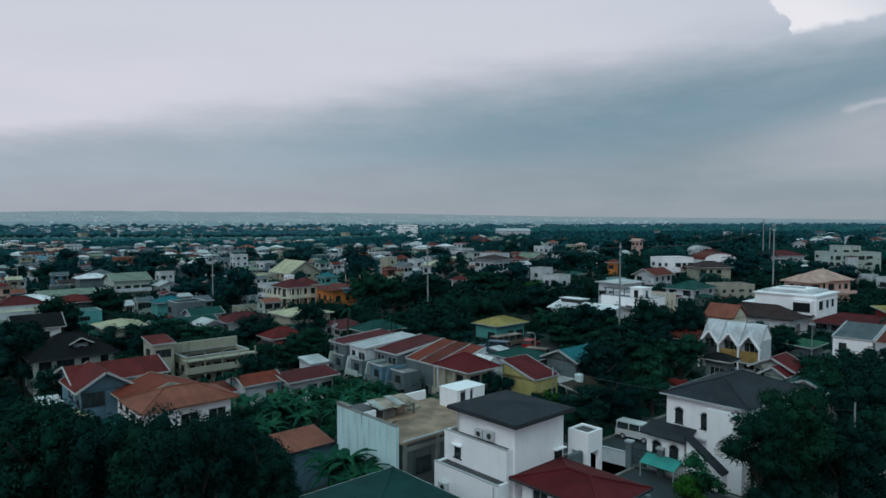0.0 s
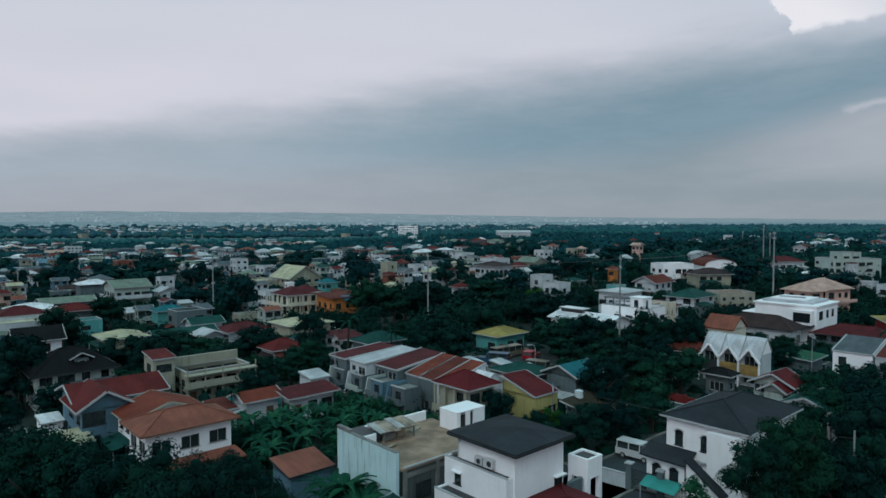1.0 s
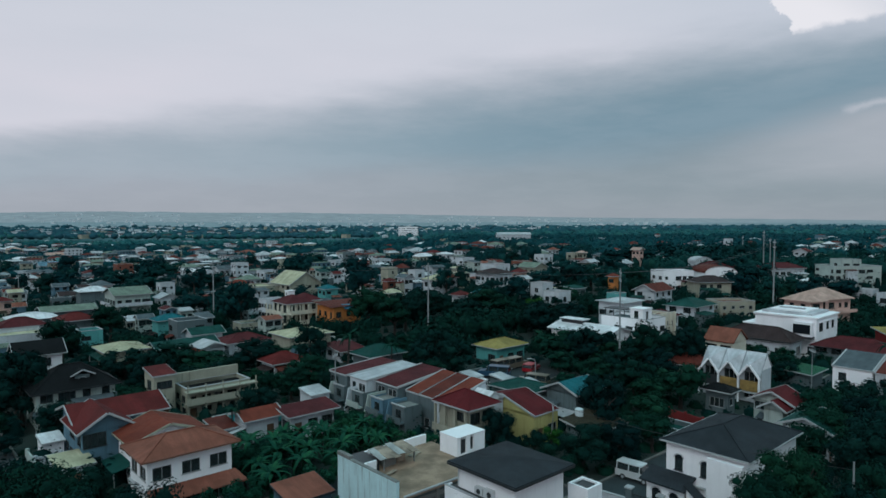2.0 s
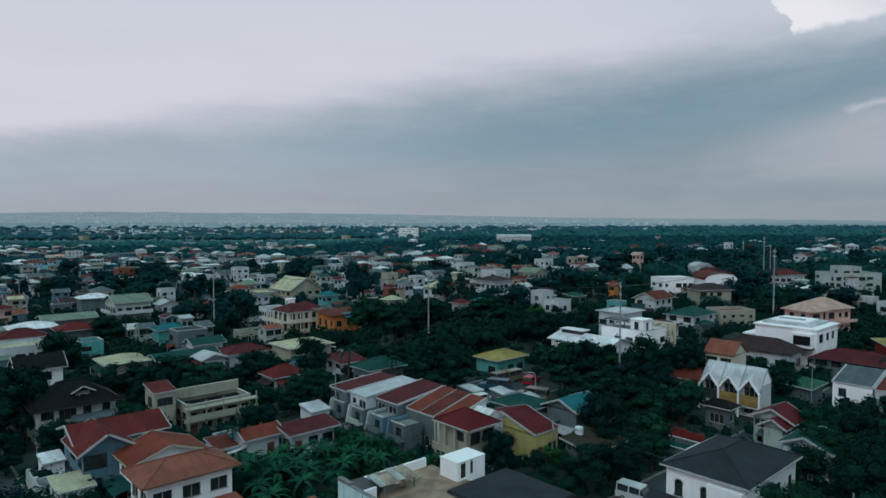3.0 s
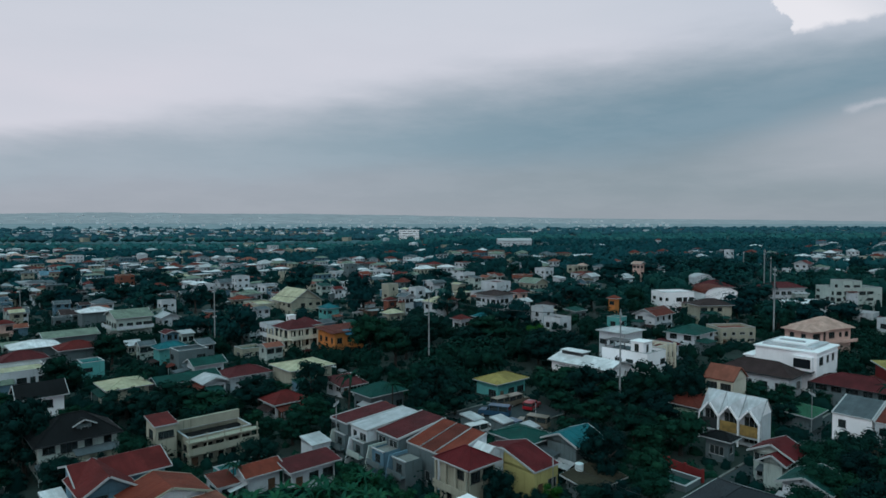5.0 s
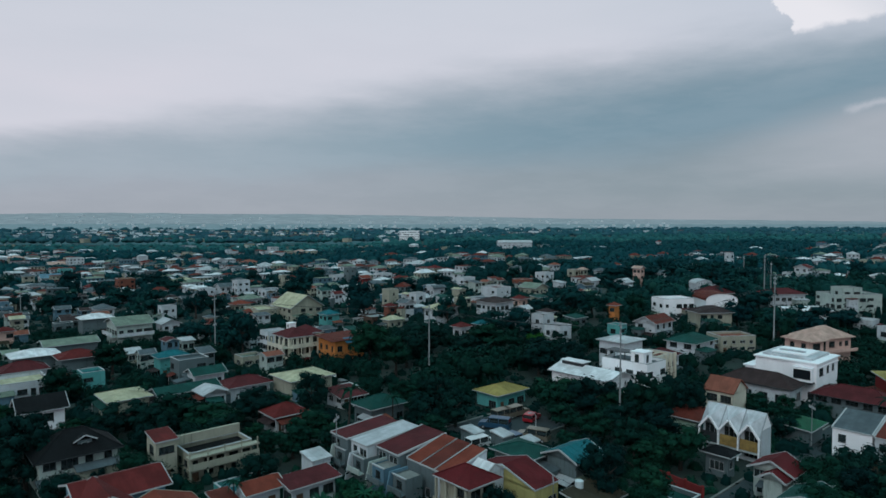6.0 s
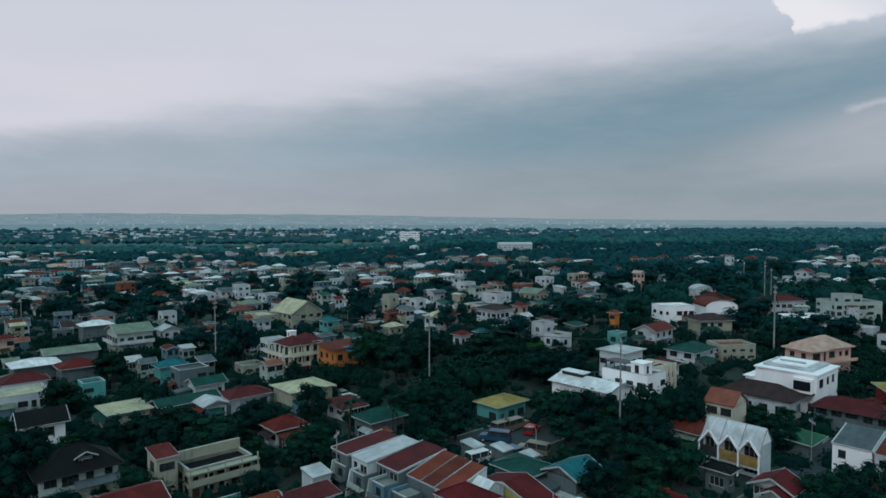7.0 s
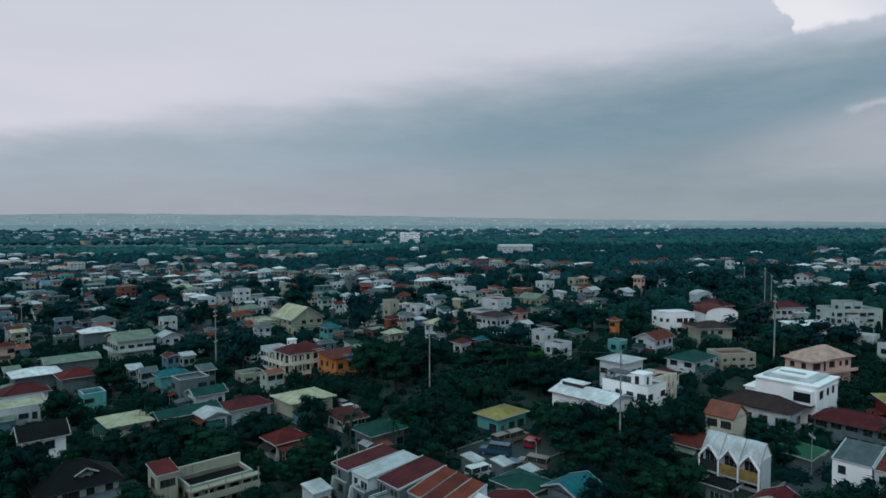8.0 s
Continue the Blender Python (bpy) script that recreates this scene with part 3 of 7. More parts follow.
def house_uv(label, u, v, lu, lv, eave, *a, **k):
    return house(label, *uv(u, v), lu, lv, eave, *a, **k)



def block(ob, name, box, mat, label=""):
    b = Build()
    b.box(*box)
    return part(name, b, mat, ob, label)


def hip_over(ob, name, x0, y0, x1, y1, z, rise, mat, trim=None):
    """A hipped roof over a rectangle of a house, with a fascia under its eaves."""
    b = Build()
    k = min(x1 - x0, y1 - y0) / 2
    wide = x1 - x0 >= y1 - y0
    r0, r1 = ((x0 + k, (y0 + y1) / 2, z + rise), (x1 - k, (y0 + y1) / 2, z + rise)) if wide else (((x0 + x1) / 2, y0 + k, z + rise), ((x0 + x1) / 2, y1 - k, z + rise))
    c = [(x0, y0, z), (x1, y0, z), (x1, y1, z), (x0, y1, z)]
    b.face(*c[::-1])
    for q in ([(c[0], c[1], r1, r0), (c[1], c[2], r1), (c[2], c[3], r0, r1), (c[3], c[0], r0)] if wide else [(c[0], c[1], r0), (c[1], c[2], r1, r0), (c[2], c[3], r1), (c[3], c[0], r0, r1)]):
        b.face(*q)
    part(name, b, mat, ob)
    f = Build()
    for p, q in zip(c, c[1:] + c[:1]):
        f.beam((p[0], p[1], z - 0.2), (q[0], q[1], z - 0.2), 0.12, 0.19)
    part("fascia", f, trim or TRIM, ob)


def openings(ob, x0, y0, x1, y1, top, mat, front=(), side=(), frames=None, name="wall", foot=0.0):
    """Four walls with windows in the two near sides; front, side: along, from, to, width."""
    b = Build()
    wall_face(b, (x0, y0), (x1, y0), foot, top, list(front))
    wall_face(b, (x1, y0), (x1, y1), foot, top, [])
    wall_face(b, (x1, y1), (x0, y1), foot, top, [])
    wall_face(b, (x0, y1), (x0, y0), foot, top, list(side))
    part(name, b, mat, ob)
    for c, lo, hi, w in front:
        add_window(ob, Matrix.Translation((x0 + c, y0, lo)), w, hi - lo, frames or DARK)
    for c, lo, hi, w in side:
        add_window(ob, pose(x0, y1 - c, lo, 0, 0, -90), w, hi - lo, frames or DARK)


# ---- the nearest houses ----


def white_villa():
    """Three stepped storeys under a flat-pitched slate roof, with planter parapets and a gate tower."""
    x, y = uv(33.5, 29.6)
    ob = thing("villa", pose(x, y, -0.3, 0, 0, YAW), "white three-storey villa with dark slate roof and stepped parapets", "house")
    FOOT.append((*uv(31.5, 29.6), 9, 8, YAW, 8.9, 0.0))
    wm = wall_mat("bright")
    b = Build()
    wu = [(1.8, 1.3, 3.2, 1.1), (5.0, 5.1, 6.1, 1.0)]
    wall_face(b, (0.6, 0.6), (6.2, 0.6), 0, 9.0, wu)
    wall_face(b, (6.2, 0.6), (6.2, 6.5), 0, 9.0, [])
    wall_face(b, (6.2, 6.5), (0.6, 6.5), 0, 9.0, [])
    wall_face(b, (0.6, 6.5), (0.6, 0.6), 0, 9.0, [])
    part("wall", b, wm, ob)
    for c, lo, hi, w in wu:
        add_window(ob, Matrix.Translation((0.6 + c, 0.6, lo)), w, hi - lo, DARK)
    # middle step with its planter trough
    t = Build()
    a = -0.12
    holes = [(1.5, 5.45, 6.35, 0.75)]
    wall_face(t, (a, 7.3), (a, 0.75), 0, 7.0, holes)
    wall_face(t, (a, 0.75), (0.62, 0.75), 0, 7.0, [])
    wall_face(t, (0.62, 7.3), (a, 7.3), 0, 7.0, [])
    t.box(a, 0.75, 7.003, a + 0.15, 7.3, 7.3), t.box(a + 0.15, 0.75, 7.003, 0.58, 0.9, 7.3), t.box(a + 0.15, 7.15, 7.003, 0.58, 7.3, 7.3)
    part("middle_step", t, wm, ob)
    add_window(ob, pose(a, 7.3 - 1.5, 5.45, 0, 0, -90), 0.75, 0.9, DARK)
    tr = Build()
    tr.box(a + 0.16, 0.91, 6.9, 0.57, 7.14, 7.22)
    part("trough_floor", tr, DARK, ob, "dark waterproofed planter trough")
    l = Build()
    k = -1.35
    wall_face(l, (k, 7.1), (k, 0.5), 0, 4.7, [])
    wall_face(l, (k, 0.5), (a - 0.01, 0.5), 0, 4.7, [])
    wall_face(l, (a - 0.01, 7.1), (k, 7.1), 0, 4.7, [])
    l.box(k, 0.5, 4.703, k + 0.18, 7.1, 5.15), l.box(k + 0.18, 0.5, 4.703, a - 0.03, 0.7, 5.15), l.box(k + 0.18, 6.9, 4.703, a - 0.03, 7.1, 5.15)
    part("lower_step", l, wm, ob)
    lt = Build()
    lt.box(k + 0.19, 0.71, 4.6, a - 0.02, 6.89, 5.03)
    part("trough_floor", lt, DARK, ob)
    r = Build()
    c = c4 = [(0, 0), (6.8, 0), (6.8, 7.1), (0, 7.1)]
    apex = (3.4, 3.6, 9.75)
    for p, q in zip(c, c[1:] + c[:1]):
        r.face((*p, 9.25), (*q, 9.25), apex)
        r.face((*p, 9.05), (*q, 9.05), (*q, 9.25), (*p, 9.25))
    r.face(*[(*p, 9.05) for p in c[::-1]])
    part("roof", r, roof_mat("slate"), ob)
    # air-conditioning unit on the upper wall
    ac = Build()
    ac.box(0.2, 2.5, 7.45, 0.59, 3.4, 8.1)
    a = part("air_conditioner", ac, surface("appliance_white", (0.55, 0.56, 0.57), 0.5, 0.1), ob, "grey wall-mounted air-conditioner")
    fan = Build()
    fan.tube([(0.17, 2.8, 7.78), (0.205, 2.8, 7.78)][::-1], [0.22, 0.22], 14)
    part("fan_grille", fan, DARK, a)
    grey_white = surface("appliance_white", (0.55, 0.56, 0.57), 0.5, 0.1)
    for y0 in (3.55, 5.4):
        c = block(ob, "air_conditioner", (0.22, y0, 7.42, 0.59, y0 + 0.78, 8.0), grey_white, "grey wall-mounted air-conditioner") if y0 < 4 else block(ob, "air_conditioner", (-1.75, y0, 3.3, -1.353, y0 + 0.85, 3.95), grey_white, "grey wall-mounted air-conditioner")
        g = Build()
        x0, z0 = (0.2, 7.7) if y0 < 4 else (-1.77, 3.62)
        g.tube([(x0 - 0.03, y0 + 0.35, z0), (x0 + 0.015, y0 + 0.35, z0)][::-1], [0.2, 0.2], 14)
        part("fan_grille", g, DARK, c)
    for y0, z0, z1 in ((0.78, 0.0, 5.1), (6.4, 7.3, 9.0)):
        p = Build()
        xp = -1.43 if z0 < 1 else 0.53
        p.tube([(xp, y0, z0), (xp, y0, z1)], [0.055, 0.055], 8)
        part("downpipe", p, grey_white, ob)
    # roof edge, window hoods and sills
    e = Build()
    for p, q in zip(c4, c4[1:] + c4[:1]):
        e.beam((*p, 9.0), (*q, 9.0), 0.16, 0.17)
    part("gutter", e, DARK, ob, "dark metal roof gutter")
    for xc, z1, w in ((2.4, 3.2, 1.1), (5.6, 6.1, 1.0)):
        block(ob, "window_hood", (xc - w / 2 - 0.15, 0.28, z1 + 0.08, xc + w / 2 + 0.15, 0.597, z1 + 0.16), wm)
    block(ob, "window_hood", (-0.42, 5.3, 6.42, -0.123, 6.3, 6.5), wm)
    for z1 in (7.303, 5.153):
        xa, xb, y1, y2 = (-0.15, 0.06, 0.72, 7.33) if z1 > 6 else (-1.38, -1.14, 0.47, 7.13)
        block(ob, "coping", (xa, y1, z1, xb, y2, z1 + 0.05), TRIM)
    return ob


white_villa()
house_uv("white bungalow with a crimson hipped sheet roof", 33.4, 22.4, 5.9, 7.7, 5.2, "hip", 0.75, "bright", "crimson", wu=3, wv=2, fascia=DARK, ww=1.3)


def gate_tower():
    x, y = uv(41.1, 28.9)
    ob = thing("gate_tower", pose(x, y, -0.2, 0, 0, YAW), "white hollow gate tower beside the villa drive", "tower")
    b = Build()
    s, t = 1.9, 0.2
    for z0, z1 in ((5.5, 7.1),):
        b.box(0, 0, z0, s, t, z1), b.box(0, s - t, z0, s, s, z1), b.box(0, t, z0, t, s - t, z1), b.box(s - t, t, z0, s, s - t, z1)
        part("tower_head", b, wall_mat("bright"), ob)
    for px, py in ((0, 0), (s - 0.36, 0), (0, s - 0.36), (s - 0.36, s - 0.36)):
        p = Build()
        p.box(px, py, 0, px + 0.36, py + 0.36, 5.498)
        part("pillar", p, wall_mat("bright"), ob)
    # dark slab near the rim stands in for the shade inside the head
    fl = Build()
    fl.box(t + 0.01, t + 0.01, 6.8, s - t - 0.01, s - t - 0.01, 6.95)
    part("tower_floor", fl, DARK, ob)
    w = Build()
    w.box(-1.6, 0.5, 0, -0.003, 0.8, 5.6)
    part("screen_wall", w, wall_mat("grey"), ob)
    FOOT.append((x, y, 2, 2, YAW, 7, 0))


gate_tower()


def concrete_house():
    """An unfinished flat-roofed house with a pale blue party wall and a stained roof slab."""
    x, y = uv(30.5, 39.0)
    ob = thing("concrete_house", pose(x, y, -0.3, 0, 0, YAW), "unfinished flat-roofed concrete house with pale blue party wall", "house")
    FOOT.append((x, y, 13, 9, YAW, 7, 0))
    b = Build()
    wu = [(2.2, 3.3, 4.6, 1.7), (5.4, 3.3, 4.6, 1.7), (8.4, 3.3, 4.6, 1.4)]
    wall_face(b, (0.5, 0.2), (10.6, 0.2), 0, 6.0, wu)
    wall_face(b, (10.6, 0.2), (10.6, 8.4), 0, 6.0, [])
    part("wall", b, wall_mat("raw"), ob)
    for c, lo, hi, w in wu:
        add_window(ob, Matrix.Translation((0.5 + c, 0.2, lo)), w, hi - lo, DARK)
    p = Build()
    wall_face(p, (0, 8.8), (0, 0.4), 0, 7.45, [])
    wall_face(p, (0.32, 0.4), (0.32, 8.8), 6.1, 7.45, [])
    p.face((0, 0.4, 7.45), (0.32, 0.4, 7.45), (0.32, 8.8, 7.45), (0, 8.8, 7.45))
    p.face((0, 0.4, 0), (0.32, 0.4, 0), (0.32, 0.4, 7.45), (0, 0.4, 7.45))
    part("party_wall", p, wall_mat("aqua"), ob, "pale blue party wall with black rain streaks")
    gr = Build()
    gr.box(-0.03, 0.4, 7.453, 0.35, 8.83, 7.5)
    gr.box(-0.03, 6.9, 7.503, 0.35, 8.83, 7.75)
    part("worn_coping", gr, CONC, ob, "blackened concrete wall top")
    d = Build()
    d.box(0.33, 0.0, 6.02, 10.7, 8.5, 6.2)
    part("roof_slab", d, SLAB, ob, "bare concrete slab with brown stains")
    e = Build()
    e.box(0.5, -0.06, 6.203, 10.7, 0.1, 6.33)
    part("slab_edge", e, TRIM, ob)
    k = Build()
    k.box(0.33, 8.503, 5.2, 10.0, 8.75, 7.05)
    k.box(0.34, 5.6, 6.203, 1.9, 5.8, 7.3)
    part("parapet", k, wall_mat("bright"), ob)
    h = Build()
    holes = [(0.8, 6.35, 8.0, 0.75), (1.9, 6.5, 8.0, 0.45)]
    wall_face(h, (9.6, 3.6), (13.2, 3.6), 3, 7.9, holes)
    wall_face(h, (13.2, 3.6), (13.2, 6.0), 3, 7.9, [])
    wall_face(h, (13.2, 6.0), (9.6, 6.0), 3, 7.9, [])
    wall_face(h, (9.6, 6.0), (9.6, 3.6), 3, 7.9, [])
    h.face((9.6, 3.6, 7.75), (13.2, 3.6, 7.75), (13.2, 6.0, 7.75), (9.6, 6.0, 7.75))
    part("stair_head", h, wall_mat("bright"), ob, "white stair head on the roof")
    s = Build()
    s.box(9.61, 3.75, 6.25, 13.1, 3.8, 7.8)
    part("dark_doorway", s, DARK, ob)
    rust, zinc = surface("rusty_sheet", (0.33, 0.26, 0.20), 0.8, 0.6, 2.2, 7.0, 0.3), surface("old_zinc_sheet", (0.36, 0.37, 0.36), 0.6, 0.5, 2.0, 6.0, 0.3)
    for j in range(6):
        c = Build()
        c.beam((2.4 + j * 0.66, 5.2 - 0.18 * (j % 3), 7.33 + 0.05 * (j % 2)), (2.6 + j * 0.68, 7.5 + 0.15 * (j % 2), 7.62 - 0.04 * (j % 3)), 0.74, 0.04)
        part("canopy_sheet", c, rust if j % 3 else zinc, ob, "patched rusty sheet on posts")
    for j, (x0, y0, l) in enumerate(((6.4, 6.6, 1.4), (6.8, 7.6, 1.1), (2.2, 4.4, 1.1))):
        c = Build()
        c.beam((x0, y0, 6.22 + 0.05 * j), (x0 + l, y0 + 0.3, 6.26 + 0.05 * j), 0.5 - 0.08 * j, 0.06)
        part("loose_board", c, CONC if j % 2 else rust, ob)
    for xk in (0.5, 3.9, 7.2, 10.25):
        block(ob, "column", (xk, 0.02, 0, xk + 0.35, 0.197, 6.0), CONC)
    block(ob, "ring_beam", (0.5, 0.06, 5.35, 10.6, 0.198, 5.7), CONC)
    for zc, hx in ((7.903, 9.57),):
        block(ob, "stair_head_roof", (hx, 3.57, zc, 13.23, 6.03, zc + 0.1), wall_mat("bright"))
    for px, py in ((2.6, 5.5), (6.0, 5.5), (2.6, 7.4), (6.0, 7.4)):
        block(ob, "canopy_post", (px, py, 6.2, px + 0.12, py + 0.12, 7.4), CONC)
    block(ob, "crate", (3.2, 6.1, 6.203, 4.4, 7.0, 6.75), CONC)
    block(ob, "crate", (4.7, 6.3, 6.203, 5.6, 7.2, 6.95), rust)
    tp = Build()
    tp.box(0.34, 5.9, 6.203, 2.4, 8.4, 7.25)
    part("tarpaulin", tp, DARK, ob, "black tarpaulin over stored goods")


concrete_house()
house_uv("small grey shed with a faded orange sheet roof", 26.1, 48.4, 4.5, 3.6, 3.7, "shed", 0.7, "blue", "tan", over=0.25, wu=0, wv=1, storeys=1, fascia=DARK, door=False, name="shed", category="shed")
house_uv("house with a broad dark green hipped roof", 19.2, 28.2, 10.4, 10.4, 4.5, "hip", 0.5, "grey", "deep", wu=2, wv=2, storeys=1)


def arch_head(ob, m, w):
    """A dark half-round light over a window, with a pale hood moulding."""
    g, t = Build(), Build()
    a = [(math.cos(math.pi * k / 8), math.sin(math.pi * k / 8)) for k in range(9)]
    g.face(*[(c * w / 2, -0.012, q * w * 0.42) for c, q in a][::-1])
    for (c0, q0), (c1, q1) in zip(a, a[1:]):
        t.beam((c0 * w * 0.56, -0.03, q0 * w * 0.48), (c1 * w * 0.56, -0.03, q1 * w * 0.48), 0.06, 0.05)
    put("arched_light", g.mesh("arched_light", GLASS_DARK), ob, m=m)
    put("hood_mould", t.mesh("hood_mould", TRIM), ob, m=m)


def cream_villa():
    ob = house_uv("two-storey white house with a grey-brown hipped roof", 55.0, 22.4, 12.0, 8.3, 7.3, "hip", 1.55, "bright", "slate", over=0.45, wu=4, wv=3, ww=0.8, wh=1.15, band=True, frames=DARK)
    # ground-floor wing with its own lean-to roof towards the street
    b = Build()
    holes = [(1.0, 1.7, 3.0, 0.9), (2.7, 1.7, 3.0, 0.9)]
    wall_face(b, (-1.2, 8.9), (-1.2, 5.2), 0, 3.9, holes)
    wall_face(b, (-1.2, 5.2), (0.5, 5.2), 0, 3.9, [])
    wall_face(b, (0.5, 8.9), (-1.2, 8.9), 0, 3.9, [])
    part("wing_wall", b, wall_mat("bright"), ob)
    for c, lo, hi, ww in holes:
        add_window(ob, pose(-1.2, 8.9 - c, lo, 0, 0, -90), ww, hi - lo, DARK)
        arch_head(ob, pose(-1.2, 8.9 - c, hi, 0, 0, -90), ww)
    for w in [c for c in ob.children if c.name.startswith("window") and abs(c.location.x - 0.45) < 0.01 and c.location.z > 3.5]:
        arch_head(ob, pose(0.45, w.location.y, w.location.z + 1.15, 0, 0, -90), 0.8)
    r = Build()
    p = [Vector((-1.7, 4.9, 4.0)), Vector((0.45, 4.9, 4.75)), Vector((0.45, 9.4, 4.75)), Vector((-1.7, 9.4, 4.0))]
    r.face(*p), r.face(*[q - Vector((0, 0, 0.14)) for q in p[::-1]])
    for a, c in zip(p, p[1:] + p[:1]):
        r.face(a - Vector((0, 0, 0.14)), c - Vector((0, 0, 0.14)), c, a)
    part("wing_roof", r, roof_mat("slate"), ob)
    # covered outer stair that drops along the front
    st, sw = Build(), Build()
    p = [Vector((-1.6, 5.1, 4.6)), Vector((-0.38, 5.1, 4.6)), Vector((-0.38, 1.6, 2.1)), Vector((-1.6, 1.6, 2.1))]
    st.face(*p[::-1]), st.face(*[q - Vector((0, 0, 0.15)) for q in p])
    for a, c in zip(p, p[1:] + p[:1]):
        st.face(c - Vector((0, 0, 0.15)), a - Vector((0, 0, 0.15)), a, c)
    part("stair_roof", st, roof_mat("slate"), ob)
    sw.face((-1.4, 4.9, 0), (-1.4, 1.7, 0), (-1.4, 1.7, 2.0), (-1.4, 4.9, 4.3))
    sw.face((-1.4, 1.7, 0), (-0.4, 1.7, 0), (-0.4, 1.7, 2.0), (-1.4, 1.7, 2.0))
    part("stair_wall", sw, wall_mat("bright"), ob)
    # projecting bay with a gabled porch roof on the garden side
    g = Build()
    g.box(-0.35, 0.5, 0, 0.44, 3.6, 7.1)
    part("bay", g, wall_mat("bright"), ob)
    s = Build()
    for a, c in (((1.7, -3.6, 4.6), (-0.6, -3.6, 3.0)), ((1.7, -3.6, 4.6), (4.0, -3.6, 3.0))):
        s.beam(a, c, 0.35, 0.25)
        s.beam((a[0], -1.0, a[2]), (c[0], -1.0, c[2]), 0.2, 0.22)
    for t0, t1 in ((-0.6, 1.7), (1.7, 4.0)):
        z0, z1 = (3.1, 4.75) if t0 < 1 else (4.75, 3.1)
        s.face((t0, -3.7, z0), (t1, -3.7, z1), (t1, -0.9, z1), (t0, -0.9, z0))
    part("porch_roof", s, roof_mat("slate"), ob)
    k = Build()
    k.face((-0.3, -3.4, 0), (3.7, -3.4, 0), (3.7, -3.4, 3.1), (1.7, -3.4, 4.55), (-0.3, -3.4, 3.1))
    k.face((-0.3, -1.0, 0), (-0.3, -3.4, 0), (-0.3, -3.4, 3.1), (-0.3, -1.0, 3.1))
    part("porch_wall", k, wall_mat("bright"), ob)
    pool = thing("awning", pose(*uv(52.0, 27.6), -0.35, 0, 0, YAW), "turquoise tarpaulin awning over the carport", "awning")
    a = Build()
    a.face((0, 0, 1.7), (1.5, 0, 2.3), (1.5, 3.4, 2.3), (0, 3.4, 1.7)), a.face((0, 3.4, 1.65), (1.5, 3.4, 2.25), (1.5, 0, 2.25), (0, 0, 1.65))
    part("sheet", a, surface("turquoise_tarp", (0.035, 0.27, 0.24), 0.6, 0.35), pool)
    for px, py in ((0.05, 0.1), (0.05, 3.3)):
        q = Build()
        q.tube([(px, py, 0), (px, py, 1.66)], [0.05, 0.05], 8)
        part("post", q, STEEL, pool)


cream_villa()

ob = house_uv("white house with a faded orange hipped roof", 17.6, 59.4, 9.2, 6.2, 6.3, "hip", 1.25, "bright", "tan", wu=3, wv=2, ww=1.7, wh=1.2, fascia=surface("brown_fascia", (0.22, 0.09, 0.06)), band=True)
sk = Build()
sk.face((0.2, -1.6, 3.2), (9.2, -1.6, 3.2), (8.8, 0.48, 3.8), (0.5, 0.48, 3.8)), sk.face((0.5, 0.48, 3.75), (8.8, 0.48, 3.75), (9.2, -1.6, 3.1), (0.2, -1.6, 3.1))
part("skirt_roof", sk, roof_mat("tan"), ob)
house_uv("blue-grey house with a wide red gable roof", 16.2, 78.2, 10.4, 8.2, 5.5, "gable", 1.35, "blue", "red", ridge="u", wu=3, wv=2)
house_uv("blue-grey porch wing with a steep red gable roof", 15.9, 74.8, 6.0, 7.5, 5.3, "gable", 1.85, "blue", "red", ridge="v", wu=2, wv=2, ww=2.2, wh=2.0, door=False)
house_uv("white house with an orange-red gable roof and cream bargeboards", 19.4, 69.6, 8.6, 6.4, 4.7, "gable", 1.5, "bright", "orange", ridge="v", wu=3, wv=2, wh=0.8, fascia=wall_mat("cream"))
house_uv("white yard store with a pale sheet roof", 14.4, 84.6, 2.4, 3.6, 2.2, "shed", 0.25, "bright", "bright", over=0.15, wu=0, wv=0, storeys=1, name="outbuilding", category="outbuilding", door=False)
house_uv("white lean-to with a cream roof beside the blue house", 13.5, 72.4, 3.6, 4.8, 2.9, "shed", 0.25, "white", "cream", over=0.2, wu=1, wv=0, storeys=1, name="outbuilding", category="outbuilding")


def long_house():
    # near-black deck colour stands in for the shade within the roof terrace
    ob = house_uv("long cream house with roof terrace and open balconies", 32.8, 90.0, 9.4, 4.6, 4.2, "flat", 0, "cream", "char", wu=5, wv=2, wh=1.3, ww=1.1, clutter=False)
    b = Build()
    b.box(-0.1, 4.4, 0, 9.5, 4.9, 5.9)
    part("back_wall", b, wall_mat("cream"), ob)
    c = Build()
    c.box(-0.4, -1.3, 2.35, 10.0, -0.02, 2.55), c.box(-0.4, -1.3, 2.553, 10.0, -1.15, 3.3)
    part("balcony", c, wall_mat("cream"), ob)
    for j in range(5):
        q = Build()
        q.box(-0.3 + j * 2.5, -1.25, 0, -0.15 + j * 2.5, -1.1, 5.2)
        part("post", q, wall_mat("cream"), ob)
    e = Build()
    e.box(-0.4, -1.35, 4.05, 10.0, -0.06, 4.24)
    part("terrace_edge", e, wall_mat("cream"), ob)


long_house()
house_uv("small cream annex with a bright red sheet roof", 28.8, 91.4, 3.2, 4.4, 6.4, "shed", 0.6, "cream", "red", over=0.2, wu=1, wv=1)


